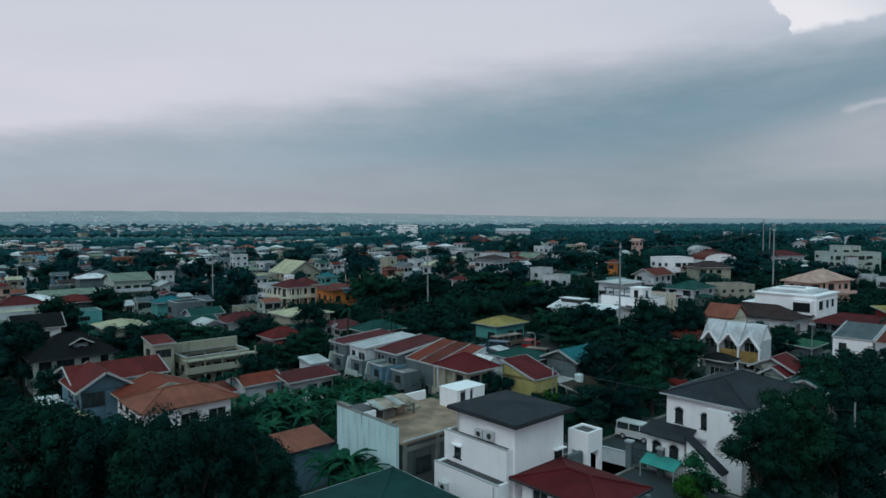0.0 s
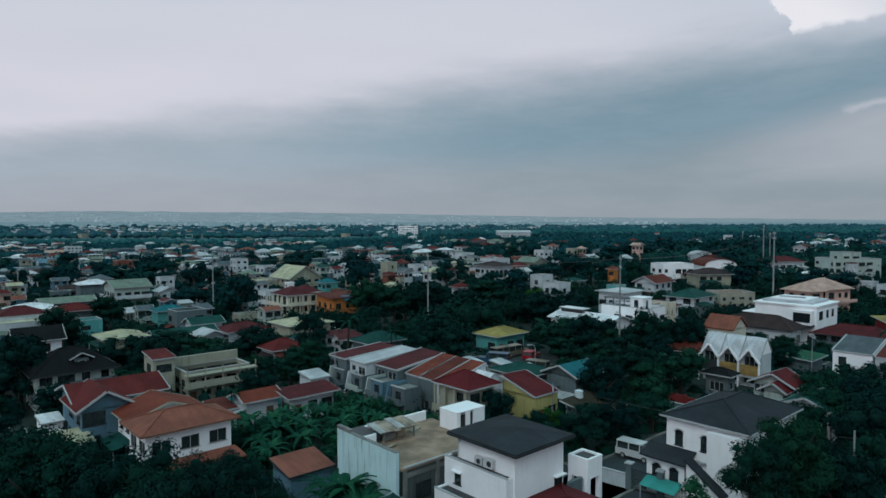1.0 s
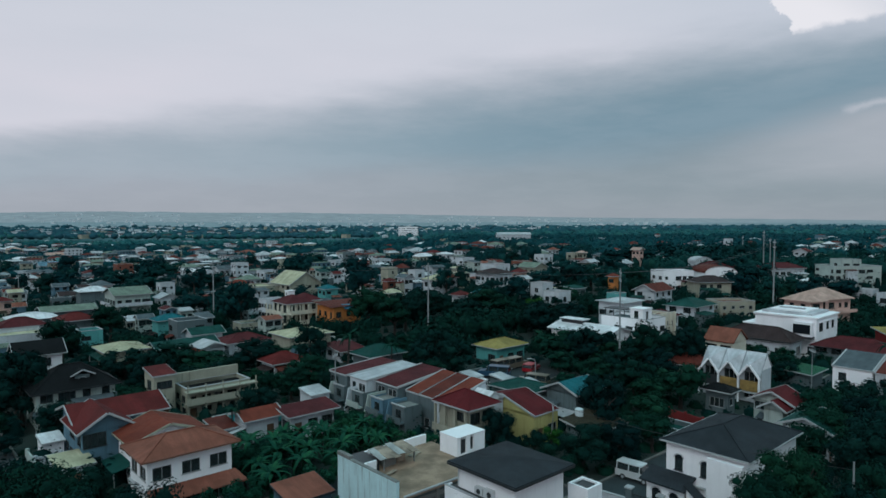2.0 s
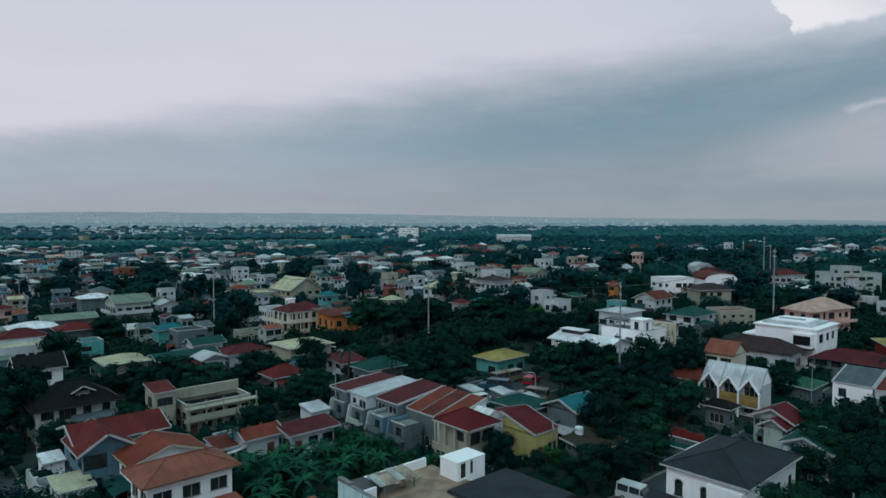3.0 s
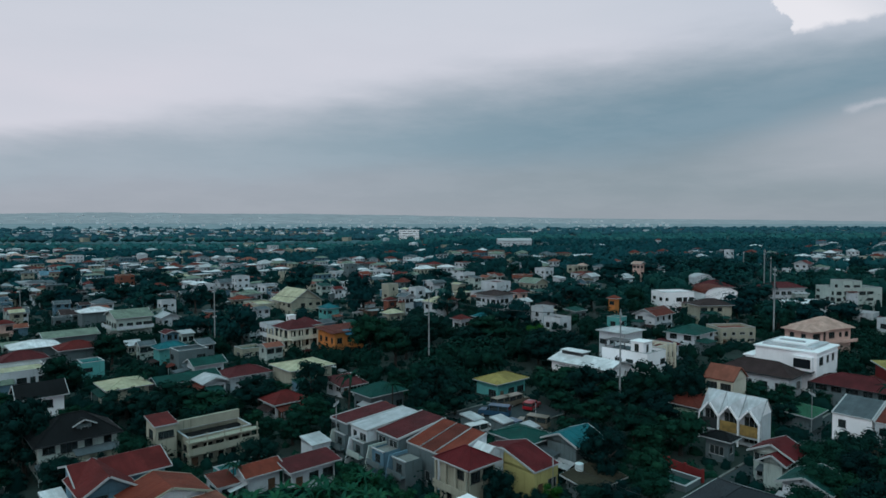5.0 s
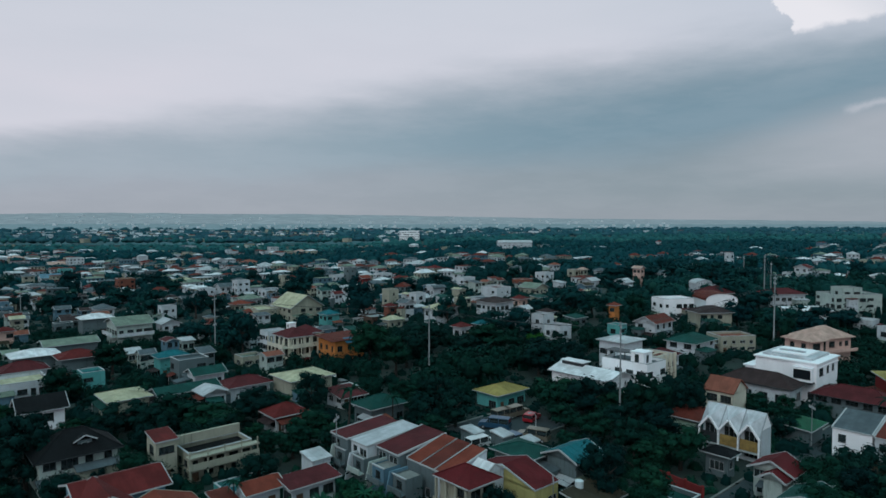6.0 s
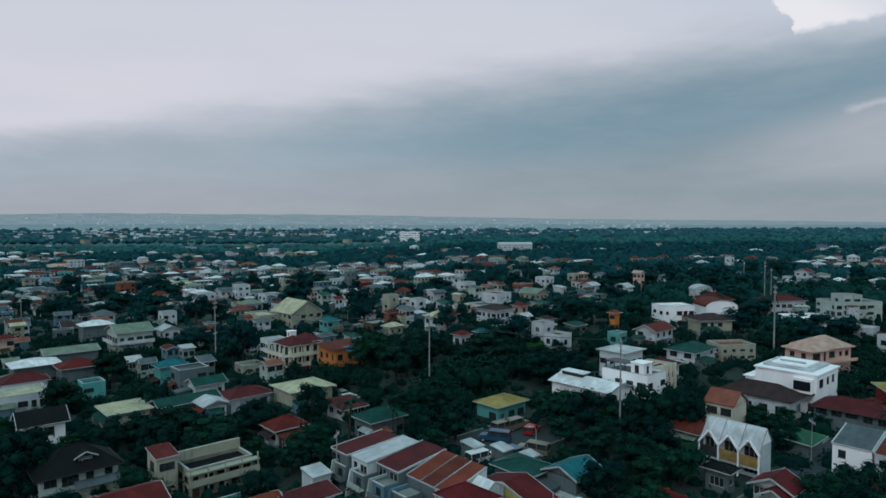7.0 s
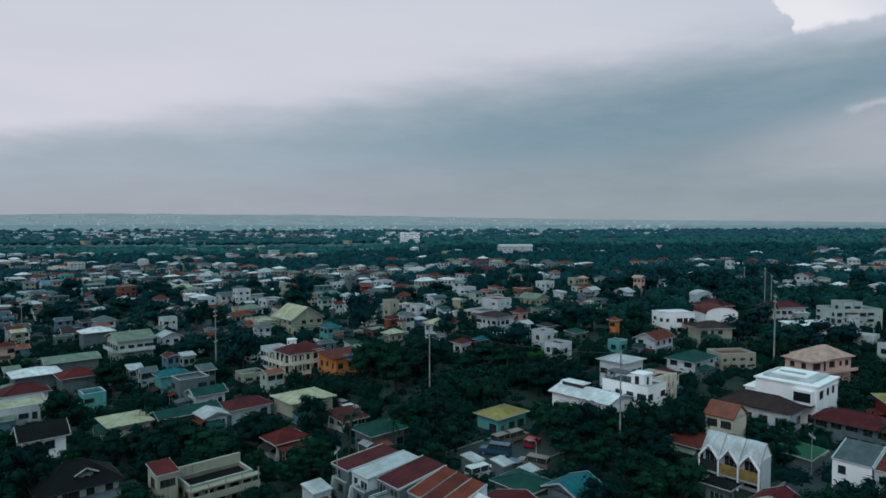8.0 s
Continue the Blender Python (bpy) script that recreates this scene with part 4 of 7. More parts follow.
def dormer_house():
    ob = house_uv("grey house with a steep dark roof and one dormer", 15.5, 97.5, 11.0, 8.5, 4.9, "hip", 2.8, "sage", "char", fascia=DARK, over=0.7, wu=4, wv=2)
    b = Build()
    b.box(5.5, 1.6, 5.4, 7.3, 3.0, 6.75)
    part("dormer_wall", b, wall_mat("grey"), ob)
    d = Build()
    for s in (-1, 1):
        d.beam((6.4, 1.35, 7.35), (6.4 + s * 1.45, 1.35, 6.6), 0.16, 0.16)
        q = [(6.4, 1.3, 7.4), (6.4, 3.6, 7.4), (6.4 + s * 1.5, 3.6, 6.65), (6.4 + s * 1.5, 1.3, 6.65)]
        d.face(*(q if s < 0 else q[::-1]))
    part("dormer_roof", d, roof_mat("char"), ob)
    e = Build()
    for s in (-1, 1):
        e.beam((6.4, 1.22, 7.38), (6.4 + s * 1.5, 1.22, 6.6), 0.1, 0.18)
    part("bargeboard", e, TRIM, ob)
    add_window(ob, Matrix.Translation((6.4, 1.46, 5.75)), 0.9, 0.7)


dormer_house()
house_uv("white house with a chocolate brown gable roof", 17.0, 121.0, 7.6, 6.4, 5.9, "gable", 2.0, "bright", "char", ridge="u", wu=4, wv=2, clutter=False)
house_uv("cream bungalow with a pale yellow hipped roof", 31.8, 127.6, 8.3, 8.6, 3.6, "hip", 1.1, "cream", "cream", wu=3, wv=2, storeys=1)
house_uv("white two-storey house with long cream fascia", 15.0, 144.5, 11.0, 8.5, 6.0, "flat", 0, "white", "cream", wu=6, wv=3)
house_uv("house with a red hipped roof behind a white parapet", 19.0, 154.0, 9.0, 7.0, 6.2, "hip", 1.6, "white", "maroon")

# the terrace of town houses along the street
house_uv("terrace house with a maroon lean-to roof and white fascia", 50.4, 76.6, 9.4, 4.4, 5.8, "shed_u", 0.6, "grey", "maroon", over=0.1, wu=1, wv=2, group="terrace row")
house_uv("terrace house with a pale weathered lean-to roof", 50.9, 72.5, 9.6, 4.0, 5.7, "shed_u", 0.75, "white", "pale", over=0.05, wu=1, wv=2, group="terrace row")
house_uv("terrace house with a wide maroon roof and white fascia", 52.4, 67.3, 8.6, 5.2, 5.5, "shed_u", 1.1, "grey", "maroon", over=0.1, wu=1, wv=2, group="terrace row", ww=1.6)
for v, top, lab in ((64.2, "orange", "terrace house with an orange roof between white barge walls"), (61.35, "rust", "terrace house with a dark red roof between white barge walls"), (58.5, "orange", "end terrace house with an orange roof and arched balcony")):
    house_uv(lab, 53.6, v, 6.7, 2.85, 5.0, "shed_u", 1.75, "grey" if v > 60 else "white", top, over=0.02, wu=0, wv=1, group="terrace row", ww=1.5, door=False, frames=TRIM)
house_uv("terrace house with a pale galvanised roof", 56.9, 55.3, 3.2, 3.1, 5.2, "gable", 1.0, "white", "bright", ridge="v", over=0.02, wu=1, wv=1, group="terrace row", door=False)


def porch_house():
    ob = house_uv("cream house with a red hipped roof and deep porch", 50.9, 52.2, 5.6, 6.4, 5.9, "hip", 1.5, "cream", "crimson", wu=2, wv=2, ww=1.4, clutter=False)
    for j in range(4):
        q = Build()
        q.box(0.06, 0.6 + j * 1.75, 0, 0.34, 0.88 + j * 1.75, 5.8)
        part("porch_column", q, wall_mat("cream"), ob)
    b = Build()
    b.box(0.0, 0.3, 2.6, 0.62, 6.4, 2.8), b.box(0.0, 0.3, 2.803, 0.12, 6.4, 3.5)
    part("porch_floor", b, wall_mat("cream"), ob)


porch_house()
for j in range(1, 5):
    t = thing("front_bay", pose(*uv(49.9, 58.1 + j * 4.6), 0, 0, 0, YAW), ("blue-grey", "dark grey", "slate blue", "dull grey", "grey")[j] + " painted front bay with a small balcony", "bay", "terrace bays")
    wk = ("blue", "grey", "blue", "grey", "grey")[j]
    b = Build()
    wall_face(b, (0, 2.6), (0, 0), -0.2, 4.2, [(1.3, 2.7, 3.7, 1.1)])
    wall_face(b, (0, 0), (2.8, 0), -0.2, 4.2, [])
    wall_face(b, (2.8, 2.6), (0, 2.6), -0.2, 4.2, [])
    part("wall", b, wall_mat(wk), t)
    rf = Build()
    rf.box(0.02, 0.02, 3.8, 2.78, 2.58, 4.0)
    part("roof_deck", rf, CONC, t)
    add_window(t, pose(0, 1.3, 2.7, 0, 0, -90), 1.1, 1.0, DARK)
    c = Build()
    c.box(-0.9, -0.1, 2.2, -0.003, 2.7, 2.35), c.box(-0.9, -0.1, 2.35, -0.78, 2.7, 3.0)
    part("balcony", c, wall_mat("sage" if j == 3 else "grey"), t)
    e = Build()
    e.box(-0.12, -0.12, 4.203, 0.1, 2.72, 4.35)
    part("coping", e, TRIM, t)
    fin = Build()
    for y0 in (2.75, 2.95):
        q = [(2.6, y0, -0.2), (-1.5, y0, -0.2), (-0.35, y0, 4.5), (2.6, y0, 4.5)]
        fin.face(*(q if y0 > 2.8 else q[::-1]))
    fin.face((-1.5, 2.75, -0.2), (-0.35, 2.75, 4.5), (-0.35, 2.95, 4.5), (-1.5, 2.95, -0.2)), fin.face((-0.35, 2.75, 4.5), (2.6, 2.75, 4.5), (2.6, 2.95, 4.5), (-0.35, 2.95, 4.5))
    part("flared_fin", fin, wall_mat(("blue", "blue", "sage", "white", "sage")[j]), t, "tall flared party fin")
    FOOT.append((*uv(49.0, 58.1 + j * 4.6), 3.5, 3, YAW, 5, 0))
house_uv("white carport with a pale steel canopy", 45.2, 77.5, 3.2, 3.4, 3.6, "shed", 0.5, "white", "white", over=0.15, wu=0, wv=0, storeys=1, door=False, name="carport", category="carport")
house_uv("bungalow with a yellow gable wall and red roof", 60.2, 50.2, 4.8, 11.0, 3.9, "gable", 1.7, "yellow", "crimson", ridge="u", over=0.12, wu=2, wv=0, storeys=1, clutter=False)
house_uv("low shed with an olive brown weathered roof", 63.5, 44.0, 7.5, 5.0, 2.4, "shed", 0.8, "grey", "olive", storeys=1, wu=1, wv=1, door=False, name="shed", category="shed")
house_uv("low house with a dark green sheet roof", 66.2, 56.4, 6.5, 7.5, 4.2, "hip", 1.0, "grey", "green", storeys=1)
house_uv("house with a bright teal sheet roof", 69.3, 50.6, 6.6, 6.2, 4.6, "gable", 1.3, "grey", "teal", ridge="u", storeys=1)
house_uv("guardhouse with a yellow hipped roof and teal doors", 90.3, 84.8, 9.4, 7.0, 2.9, "hip", 1.25, "teal", "yellow", storeys=1, base=-0.8, wu=3, wv=2, clutter=False)
house_uv("bungalow with a sea-green hipped roof", 64.4, 90.6, 8.4, 6.6, 4.0, "hip", 1.5, "grey", "green", storeys=1, wu=4)
house_uv("long low house with a maroon lean-to roof", 38.6, 71.6, 7.6, 3.8, 3.2, "shed", 0.6, "white", "maroon", storeys=1, wu=3, wv=1, ww=1.4)
house_uv("small white house with an orange gable roof", 33.6, 73.6, 5.6, 4.6, 3.2, "gable", 0.9, "white", "orange", ridge="u", storeys=1, wu=2, wv=1)
house_uv("low annex with a rust red roof", 30.6, 74.6, 2.9, 4.0, 2.6, "shed", 0.5, "white", "rust", storeys=1, wu=1, wv=1, door=False, over=0.2)
house_uv("open court with a pale green painted floor", 34.5, 80.5, 8.0, 5.0, 1.0, "flat", 0, "teal", "teal", storeys=1, wu=0, wv=0, door=False, name="court", category="court")
house_uv("cream warehouse with a wide cream roof", 64.4, 119.0, 11.0, 9.5, 3.6, "hip", 1.1, "cream", "cream", base=-2.0, storeys=1, wu=4)
ob = house_uv("orange house under rusty roof sheets and a blue tarpaulin", 92.6, 146.6, 9.3, 8.4, 4.6, "flat", 0, "orange", "rust", wu=3, wv=3, storeys=2, ww=1.2, wh=1.5, clutter=False)
zr = 4.9 - ground_z(*uv(92.6, 146.6))
for k in range(6):
    b = Build()
    b.beam((-0.3 + 2.0 * k, -0.5, zr + 0.06 * (k % 3)), (-0.1 + 2.0 * k, 8.9, zr + 0.75 + 0.05 * (k % 2)), 2.05, 0.05)
    part("roof_sheet", b, roof_mat("rust"), ob, "loose rusty roof sheet")
for p in ((0.2, 0.2), (8.9, 0.2), (0.2, 8.0), (8.9, 8.0)):
    block(ob, "roof_post", (p[0], p[1], zr - 1.0, p[0] + 0.15, p[1] + 0.15, zr + (0.0 if p[1] < 1 else 0.6)), CONC)
b = Build()
b.beam((4.6, -1.3, zr - 0.65), (4.9, 1.2, zr + 0.45), 3.4, 0.05)
part("tarpaulin", b, surface("blue_tarp", (0.02, 0.12, 0.20), 0.5, 0.35), ob, "blue tarpaulin slung under the roof edge")


def colonnade_house():
    """A cream house of three floors with arcaded balconies, joined maroon hips and a white roof turret."""
    x, y = uv(84.2, 156.6)
    z0 = ground_z(x, y)
    ob = thing("house", pose(x, y, z0 - 0.3, 0, 0, YAW), "cream house with arcaded balconies and joined maroon hipped roofs", "house")
    FOOT.append((x, y, 12, 11, YAW, 5.4, z0))
    OPEN.add(len(FOOT) - 1)
    h = 5.2 - z0 + 0.3
    wm = wall_mat("ivory")
    f = h / 3
    openings(ob, 0.6, 0.6, 11.0, 9.0, h, wm, front=[(1.4 + 2.2 * k, z * f + 0.8, z * f + 2.3, 1.3) for k in range(5) for z in range(3)], side=[(1.5 + 2.6 * k, z * f + 0.3, z * f + 2.4, 1.7) for k in range(3) for z in range(3)])
    hip_over(ob, "roof", 0.0, 0.0, 8.6, 9.6, h, 2.0, roof_mat("maroon"))
    hip_over(ob, "rear_roof", 6.0, 2.0, 12.4, 10.4, h + 0.25, 1.7, roof_mat("maroon"))
    for z in (1, 2):
        block(ob, "balcony_floor", (-1.6, 0.3, z * f - 0.1, 0.58, 9.2, z * f + 0.08), wm)
        block(ob, "balcony_front", (-1.6, 0.3, z * f + 0.083, -1.45, 9.2, z * f + 0.9), wm)
        block(ob, "balcony_floor", (0.6, -1.2, z * f - 0.1, 8.6, 0.58, z * f + 0.08), wm)
        block(ob, "balcony_front", (0.6, -1.2, z * f + 0.083, 8.6, -1.05, z * f + 0.8), wm)
    for k in range(5):
        block(ob, "column", (-1.55, 0.4 + 2.15 * k, 0, -1.25, 0.7 + 2.15 * k, h - 0.4), wm)
    for k in range(4):
        block(ob, "column", (0.8 + 2.5 * k, -1.15, 0, 1.05 + 2.5 * k, -0.9, h - 0.4), wm)
    openings(ob, 4.4, 7.4, 6.4, 9.2, h + 2.6, wall_mat("bright"), side=[(0.9, h + 1.5, h + 2.2, 0.7)], name="turret", foot=h + 0.4)
    block(ob, "turret_roof", (4.2, 7.2, h + 2.603, 6.6, 9.4, h + 2.75), wall_mat("bright"))
    block(ob, "shop_awning", (2.0, -2.6, f * 0.9, 10.0, -1.21, f * 0.9 + 0.1), roof_mat("crimson"), "red sheet awning over the shop front")


colonnade_house()
house_uv("narrow white building with stacked balconies", 84.0, 168.0, 6.0, 5.0, 5.4, "flat", 0, "white", "white", wu=3, wv=3, storeys=3, band=True)


def triple_gable():
    """A row of three white units under one folded roof: three front gables whose folds climb to a straight ridge."""
    u0, v0, w = 99.3, 39.3, 3.1
    ob = thing("row_house", pose(*uv(u0, v0), 0, 0, 0, YAW), "white row house with three folded front gables and ochre panels", "house")
    FOOT.append((*uv(u0 - 1, v0), 6.0, 9.6, YAW, 5.5, 0.0))
    OPEN.add(len(FOOT) - 1)
    openings(ob, 0.9, 0.1, 4.4, 3 * w - 0.1, 5.2, wall_mat("white"), side=[(w * (k + 0.5) - 0.1, z, z + 1.7, 2.3) for k in range(3) for z in (0.6, 2.9)], frames=TRIM)
    for k in range(3):
        r, g = Build(), Build()
        a, m, e = w * k, w * (k + 0.5), w * (k + 1)
        for p, q in ((a, m), (e, m)):
            f = [Vector((-0.3, p, 3.95)), Vector((-0.3, q, 5.95)), Vector((2.7, q, 7.5)), Vector((2.7, p, 7.45))]
            f = f[::-1] if p < q else f
            r.face(*f), r.face(*[t - Vector((0, 0, 0.1)) for t in f[::-1]])
            g.beam((-0.34, p, 3.78), (-0.34, q, 5.78), 0.2, 0.3)
        r.face((2.7, a, 7.45), (4.7, a, 5.3), (4.7, e, 5.3), (2.7, e, 7.45)), r.face((2.7, e, 7.35), (4.7, e, 5.2), (4.7, a, 5.2), (2.7, a, 7.35))
        part("roof_fold", r, roof_mat("pale"), ob, "white folded sheet roof")
        part("gable_frame", g, wall_mat("bright"), ob)
        v = Build()
        v.beam((-0.3, a, 3.97), (2.7, a, 7.47), 0.12, 0.05)
        part("valley_gutter", v, POLE, ob)
        block(ob, "balcony_panel", (-0.28, a + 0.25, 1.9, -0.18, e - 0.25, 3.5), surface("ochre_panel", (0.30, 0.19, 0.06), 0.6, 0.5, 2.5, 8.0) if k < 2 else DARK)
        block(ob, "balcony_floor", (-0.4, a + 0.13, 1.6, 0.88, e - 0.13, 1.78), TRIM)
    for k in range(4):
        block(ob, "post", (-0.45, w * k - 0.11, 0, -0.23, w * k + 0.11, 3.8), wall_mat("bright"))
    for s1 in (0.06, 3 * w - 0.06):
        b = Build()
        b.face((0.9, s1, 5.1), (4.4, s1, 5.1), (2.7, s1, 7.3)), b.face((2.7, s1 + 0.02, 7.3), (4.4, s1 + 0.02, 5.1), (0.9, s1 + 0.02, 5.1))
        part("end_wall", b, wall_mat("bright"), ob)


triple_gable()
house_uv("house with a pale ivory gable wall and terracotta roof", 115.0, 50.2, 6.1, 5.6, 5.9, "gable", 2.15, "ivory", "tan", ridge="v", over=0.25, wu=0, wv=2, clutter=False, fascia=roof_mat("tan"), door=False)
house_uv("long house with a dark brown hipped roof and white windows", 131.7, 46.4, 7.6, 14.5, 4.3, "hip", 2.2, "white", "brown", ridge="v", wu=2, wv=4, storeys=1, ww=1.8, wh=1.7, frames=TRIM, clutter=False, fascia=DARK, base=0.2)
# the grey wall colour here paints in the deep shade under the roof
house_uv("long house with a maroon hipped roof and white balcony", 132.9, 29.8, 8.5, 14.0, 4.2, "hip", 1.8, "grey", "maroon", ridge="v", wu=3, wv=5, clutter=False, fascia=DARK)


def modern_house():
    """A broad white house with stepped flat roofs, a corner bay and a low wing."""
    x, y = 74.9, 128.4
    z0 = ground_z(x, y)
    ob = thing("house", pose(x, y, z0 - 0.3, 0, 0, YAW), "large white modern house with stepped flat roofs and a corner bay", "house")
    FOOT.append((x, y, 13, 15, YAW, 8.3, z0))
    OPEN.add(len(FOOT) - 1)
    h = 8.0 - z0 + 0.3
    wm = wall_mat("bright")
    openings(ob, 0, 0, 12.5, 12, h, wm, front=[(2.6, h - 2.7, h - 1.0, 2.2), (6.4, h - 2.6, h - 1.1, 1.4), (9.6, h - 2.6, h - 1.1, 1.4), (3.0, 0.9, 2.6, 1.6)], side=[(11.0, 1.0, 2.6, 1.2)])
    block(ob, "roof_slab", (-0.35, -0.35, h + 0.003, 12.8, 12.3, h + 0.28), wm)
    block(ob, "roof_step", (1.6, 1.4, h + 0.283, 11.6, 11.2, h + 0.75), roof_mat("pale"))
    block(ob, "roof_step", (3.2, 3.0, h + 0.753, 10.4, 10.0, h + 1.05), wm)
    block(ob, "skylight_ridge", (5.0, 4.0, h + 1.053, 5.9, 9.0, h + 1.35), roof_mat("pale"))
    block(ob, "ledge", (-0.16, -0.16, h - 0.95, 12.6, -0.003, h - 0.8), wm)
    # corner bay; a dark sheet behind its panes stands in for the unlit room
    block(ob, "bay", (-1.3, 0.5, h - 3.6, -0.003, 4.2, h - 0.75), wm)
    block(ob, "bay_glazing", (-1.32, 0.75, h - 3.1, -1.303, 3.95, h - 1.2), GLASS_DARK, "dark sheet behind the bay panes")
    for y0 in (0.8, 2.6):
        add_window(ob, pose(-1.33, y0 + 0.65, h - 3.0, 0, 0, -90), 1.3, 1.6, DARK)
    block(ob, "bay_balcony", (-1.9, 0.3, h - 3.9, -0.003, 4.4, h - 3.603), DARK)
    # low wing at the far end
    block(ob, "wing_roof", (-1.0, 12.02, h - 2.2, 7.0, 14.2, h - 1.95), wm)
    openings(ob, -0.6, 12.03, 6.6, 13.9, h - 2.203, wm, side=[(0.95, h - 4.4, h - 2.9, 1.2)], name="wing_wall")
    block(ob, "wing_parapet", (-1.4, 12.4, 0, -0.62, 15.4, h - 4.4), wm)


modern_house()


def pink_house():
    """A salmon-pink house with a broad hipped roof, a lower hipped wing and a dark stair window."""
    x, y = 83.8, 147.0
    z0 = ground_z(x, y)
    ob = thing("house", pose(x, y, z0 - 0.3, 0, 0, 22), "pink two-storey house with joined salmon hipped roofs", "house")
    FOOT.append((x, y, 15.4, 9, 22, 9.5, z0))
    OPEN.add(len(FOOT) - 1)
    h = 9.4 - z0 + 0.3
    wm, rm = wall_mat("pink"), roof_mat("pink")
    openings(ob, 5.0, 0.7, 14.8, 8.4, h, wm, front=[(0.9, h - 3.4, h - 0.6, 0.9), (3.4, h - 2.3, h - 0.9, 1.9), (6.3, h - 2.1, h - 1.1, 0.9), (8.4, h - 2.2, h - 1.0, 1.2)])
    openings(ob, 0.7, 0.2, 4.997, 7.0, h - 0.25, wm, front=[(2.0, h - 2.4, h - 0.9, 2.4)], side=[(2.0, h - 2.2, h - 1.0, 1.2), (5.0, h - 2.2, h - 1.0, 1.2)], name="wing_wall")
    hip_over(ob, "roof", 4.4, 0.0, 15.4, 9.0, h, 2.3, rm, wall_mat("pink"))
    hip_over(ob, "wing_roof", 0.0, -0.5, 6.0, 7.6, h - 0.22, 1.5, rm, wall_mat("pink"))
    block(ob, "ledge", (0.5, -0.9, h - 3.3, 15.0, 0.19, h - 3.1), wm)
    block(ob, "terrace_wall", (0.5, -1.0, h - 3.097, 15.0, -0.85, h - 2.5), wm)


pink_house()
house_uv("white town house with a grey sheet roof", 106.4, 26.6, 6.5, 5.2, 6.3, "shed_u", 1.5, "bright", "grey", over=0.05, wu=2, wv=2)
house_uv("white town house with a red sheet roof", 106.4, 21.2, 6.5, 5.2, 6.1, "shed_u", 1.4, "white", "rust", over=0.05, wu=2, wv=2)
house_uv("canopy with a bright green sheet roof", 113.0, 36.6, 7.5, 6.2, 2.8, "shed", 0.4, "grey", "lawn", storeys=1, wu=0, wv=0, door=False, name="canopy", category="canopy")
house_uv("white house with a red porch gable and columns", 87.4, 30.2, 5.2, 6.0, 4.0, "gable", 1.5, "sage", "crimson", ridge="u", wu=2, wv=3)
house_uv("white porch wing with a small red gable", 85.6, 30.6, 3.0, 3.6, 3.6, "gable", 1.1, "sage", "crimson", ridge="u", wu=1, wv=1, storeys=1)
house_uv("low house with a green roof and white bargeboards", 80.0, 23.6, 6.5, 6.2, 3.7, "gable", 1.3, "white", "green", ridge="u", storeys=1)
house_uv("small house with a dark sheet roof", 90.0, 39.5, 3.4, 4.6, 3.4, "hip", 0.8, "grey", "char", storeys=1, wu=1, wv=1, door=False)
house_uv("open court with a dull green painted floor", 77.0, 39.4, 4.0, 7.0, 0.8, "flat", 0, "grey", "green", storeys=1, wu=0, wv=0, door=False, name="court", category="court")
house_uv("white house half hidden by garden trees", 61.5, 10.5, 6.5, 6.0, 4.8, "hip", 1.2, "bright", "slate", wu=2, wv=2)
house_uv("shed with a brown rusted roof", 98.0, 17.5, 5.5, 9.5, 3.0, "shed", 0.7, "grey", "olive", storeys=1, wu=1, wv=2)
ob = house_uv("long bungalow with a wide white sheet roof and raised vent", 109.6, 72.6, 9.5, 15.5, 4.7, "gable", 1.3, "bright", "bright", ridge="v", storeys=1, wu=3, wv=5, clutter=False)
block(ob, "vent_curb", (3.6, 9.0, 5.9, 5.9, 14.4, 6.75), DARK)
b = Build()
b.beam((4.75, 8.7, 6.76), (4.75, 14.7, 6.76), 3.0, 0.14)
part("vent_roof", b, roof_mat("bright"), ob, "white raised roof vent")
ob = house_uv("white two-storey house with a dark roof canopy", 119.5, 70.0, 7.5, 11.0, 7.2, "flat", 0, "bright", "grey", wu=3, wv=4, clutter=False)
block(ob, "canopy", (0.3, 5.4, 9.0, 4.0, 10.6, 9.15), DARK, "dark flat canopy over the roof terrace")
for px, py in ((0.5, 5.6), (3.7, 5.6), (0.5, 10.3), (3.7, 10.3)):
    block(ob, "canopy_post", (px, py, 6.95, px + 0.14, py + 0.14, 8.997), DARK)
openings(ob, 1.2, 1.6, 4.6, 4.6, 9.4, wall_mat("bright"), front=[(1.6, 7.3, 8.9, 0.9)], side=[(1.4, 7.2, 9.0, 1.0)], name="stair_head", foot=6.95)
block(ob, "stair_head_roof", (1.0, 1.4, 9.403, 4.8, 4.8, 9.55), wall_mat("bright"))
ob = house_uv("ivory house with upright piers and a striped rust roof", 129.0, 72.6, 6.6, 6.5, 7.0, "flat", 0, "ivory", "rust", wu=3, wv=2, clutter=False)
for k in range(4):
    block(ob, "pier", (0.2 + 1.9 * k, -0.6, 0, 0.6 + 1.9 * k, -0.003, 7.6 - ground_z(*uv(129, 72.6))), wall_mat("ivory"))
for k in range(3):
    block(ob, "roof_rib", (0.3, 1.5 + 2.0 * k, 6.48 - ground_z(*uv(129, 72.6)) + 0.3, 6.3, 1.8 + 2.0 * k, 6.75 - ground_z(*uv(129, 72.6)) + 0.3), wall_mat("ivory"))
house_uv("white house with an overhanging pale flat roof", 128.0, 80.6, 9.0, 8.0, 9.0, "hip", 0.7, "white", "white", wu=3, wv=3)
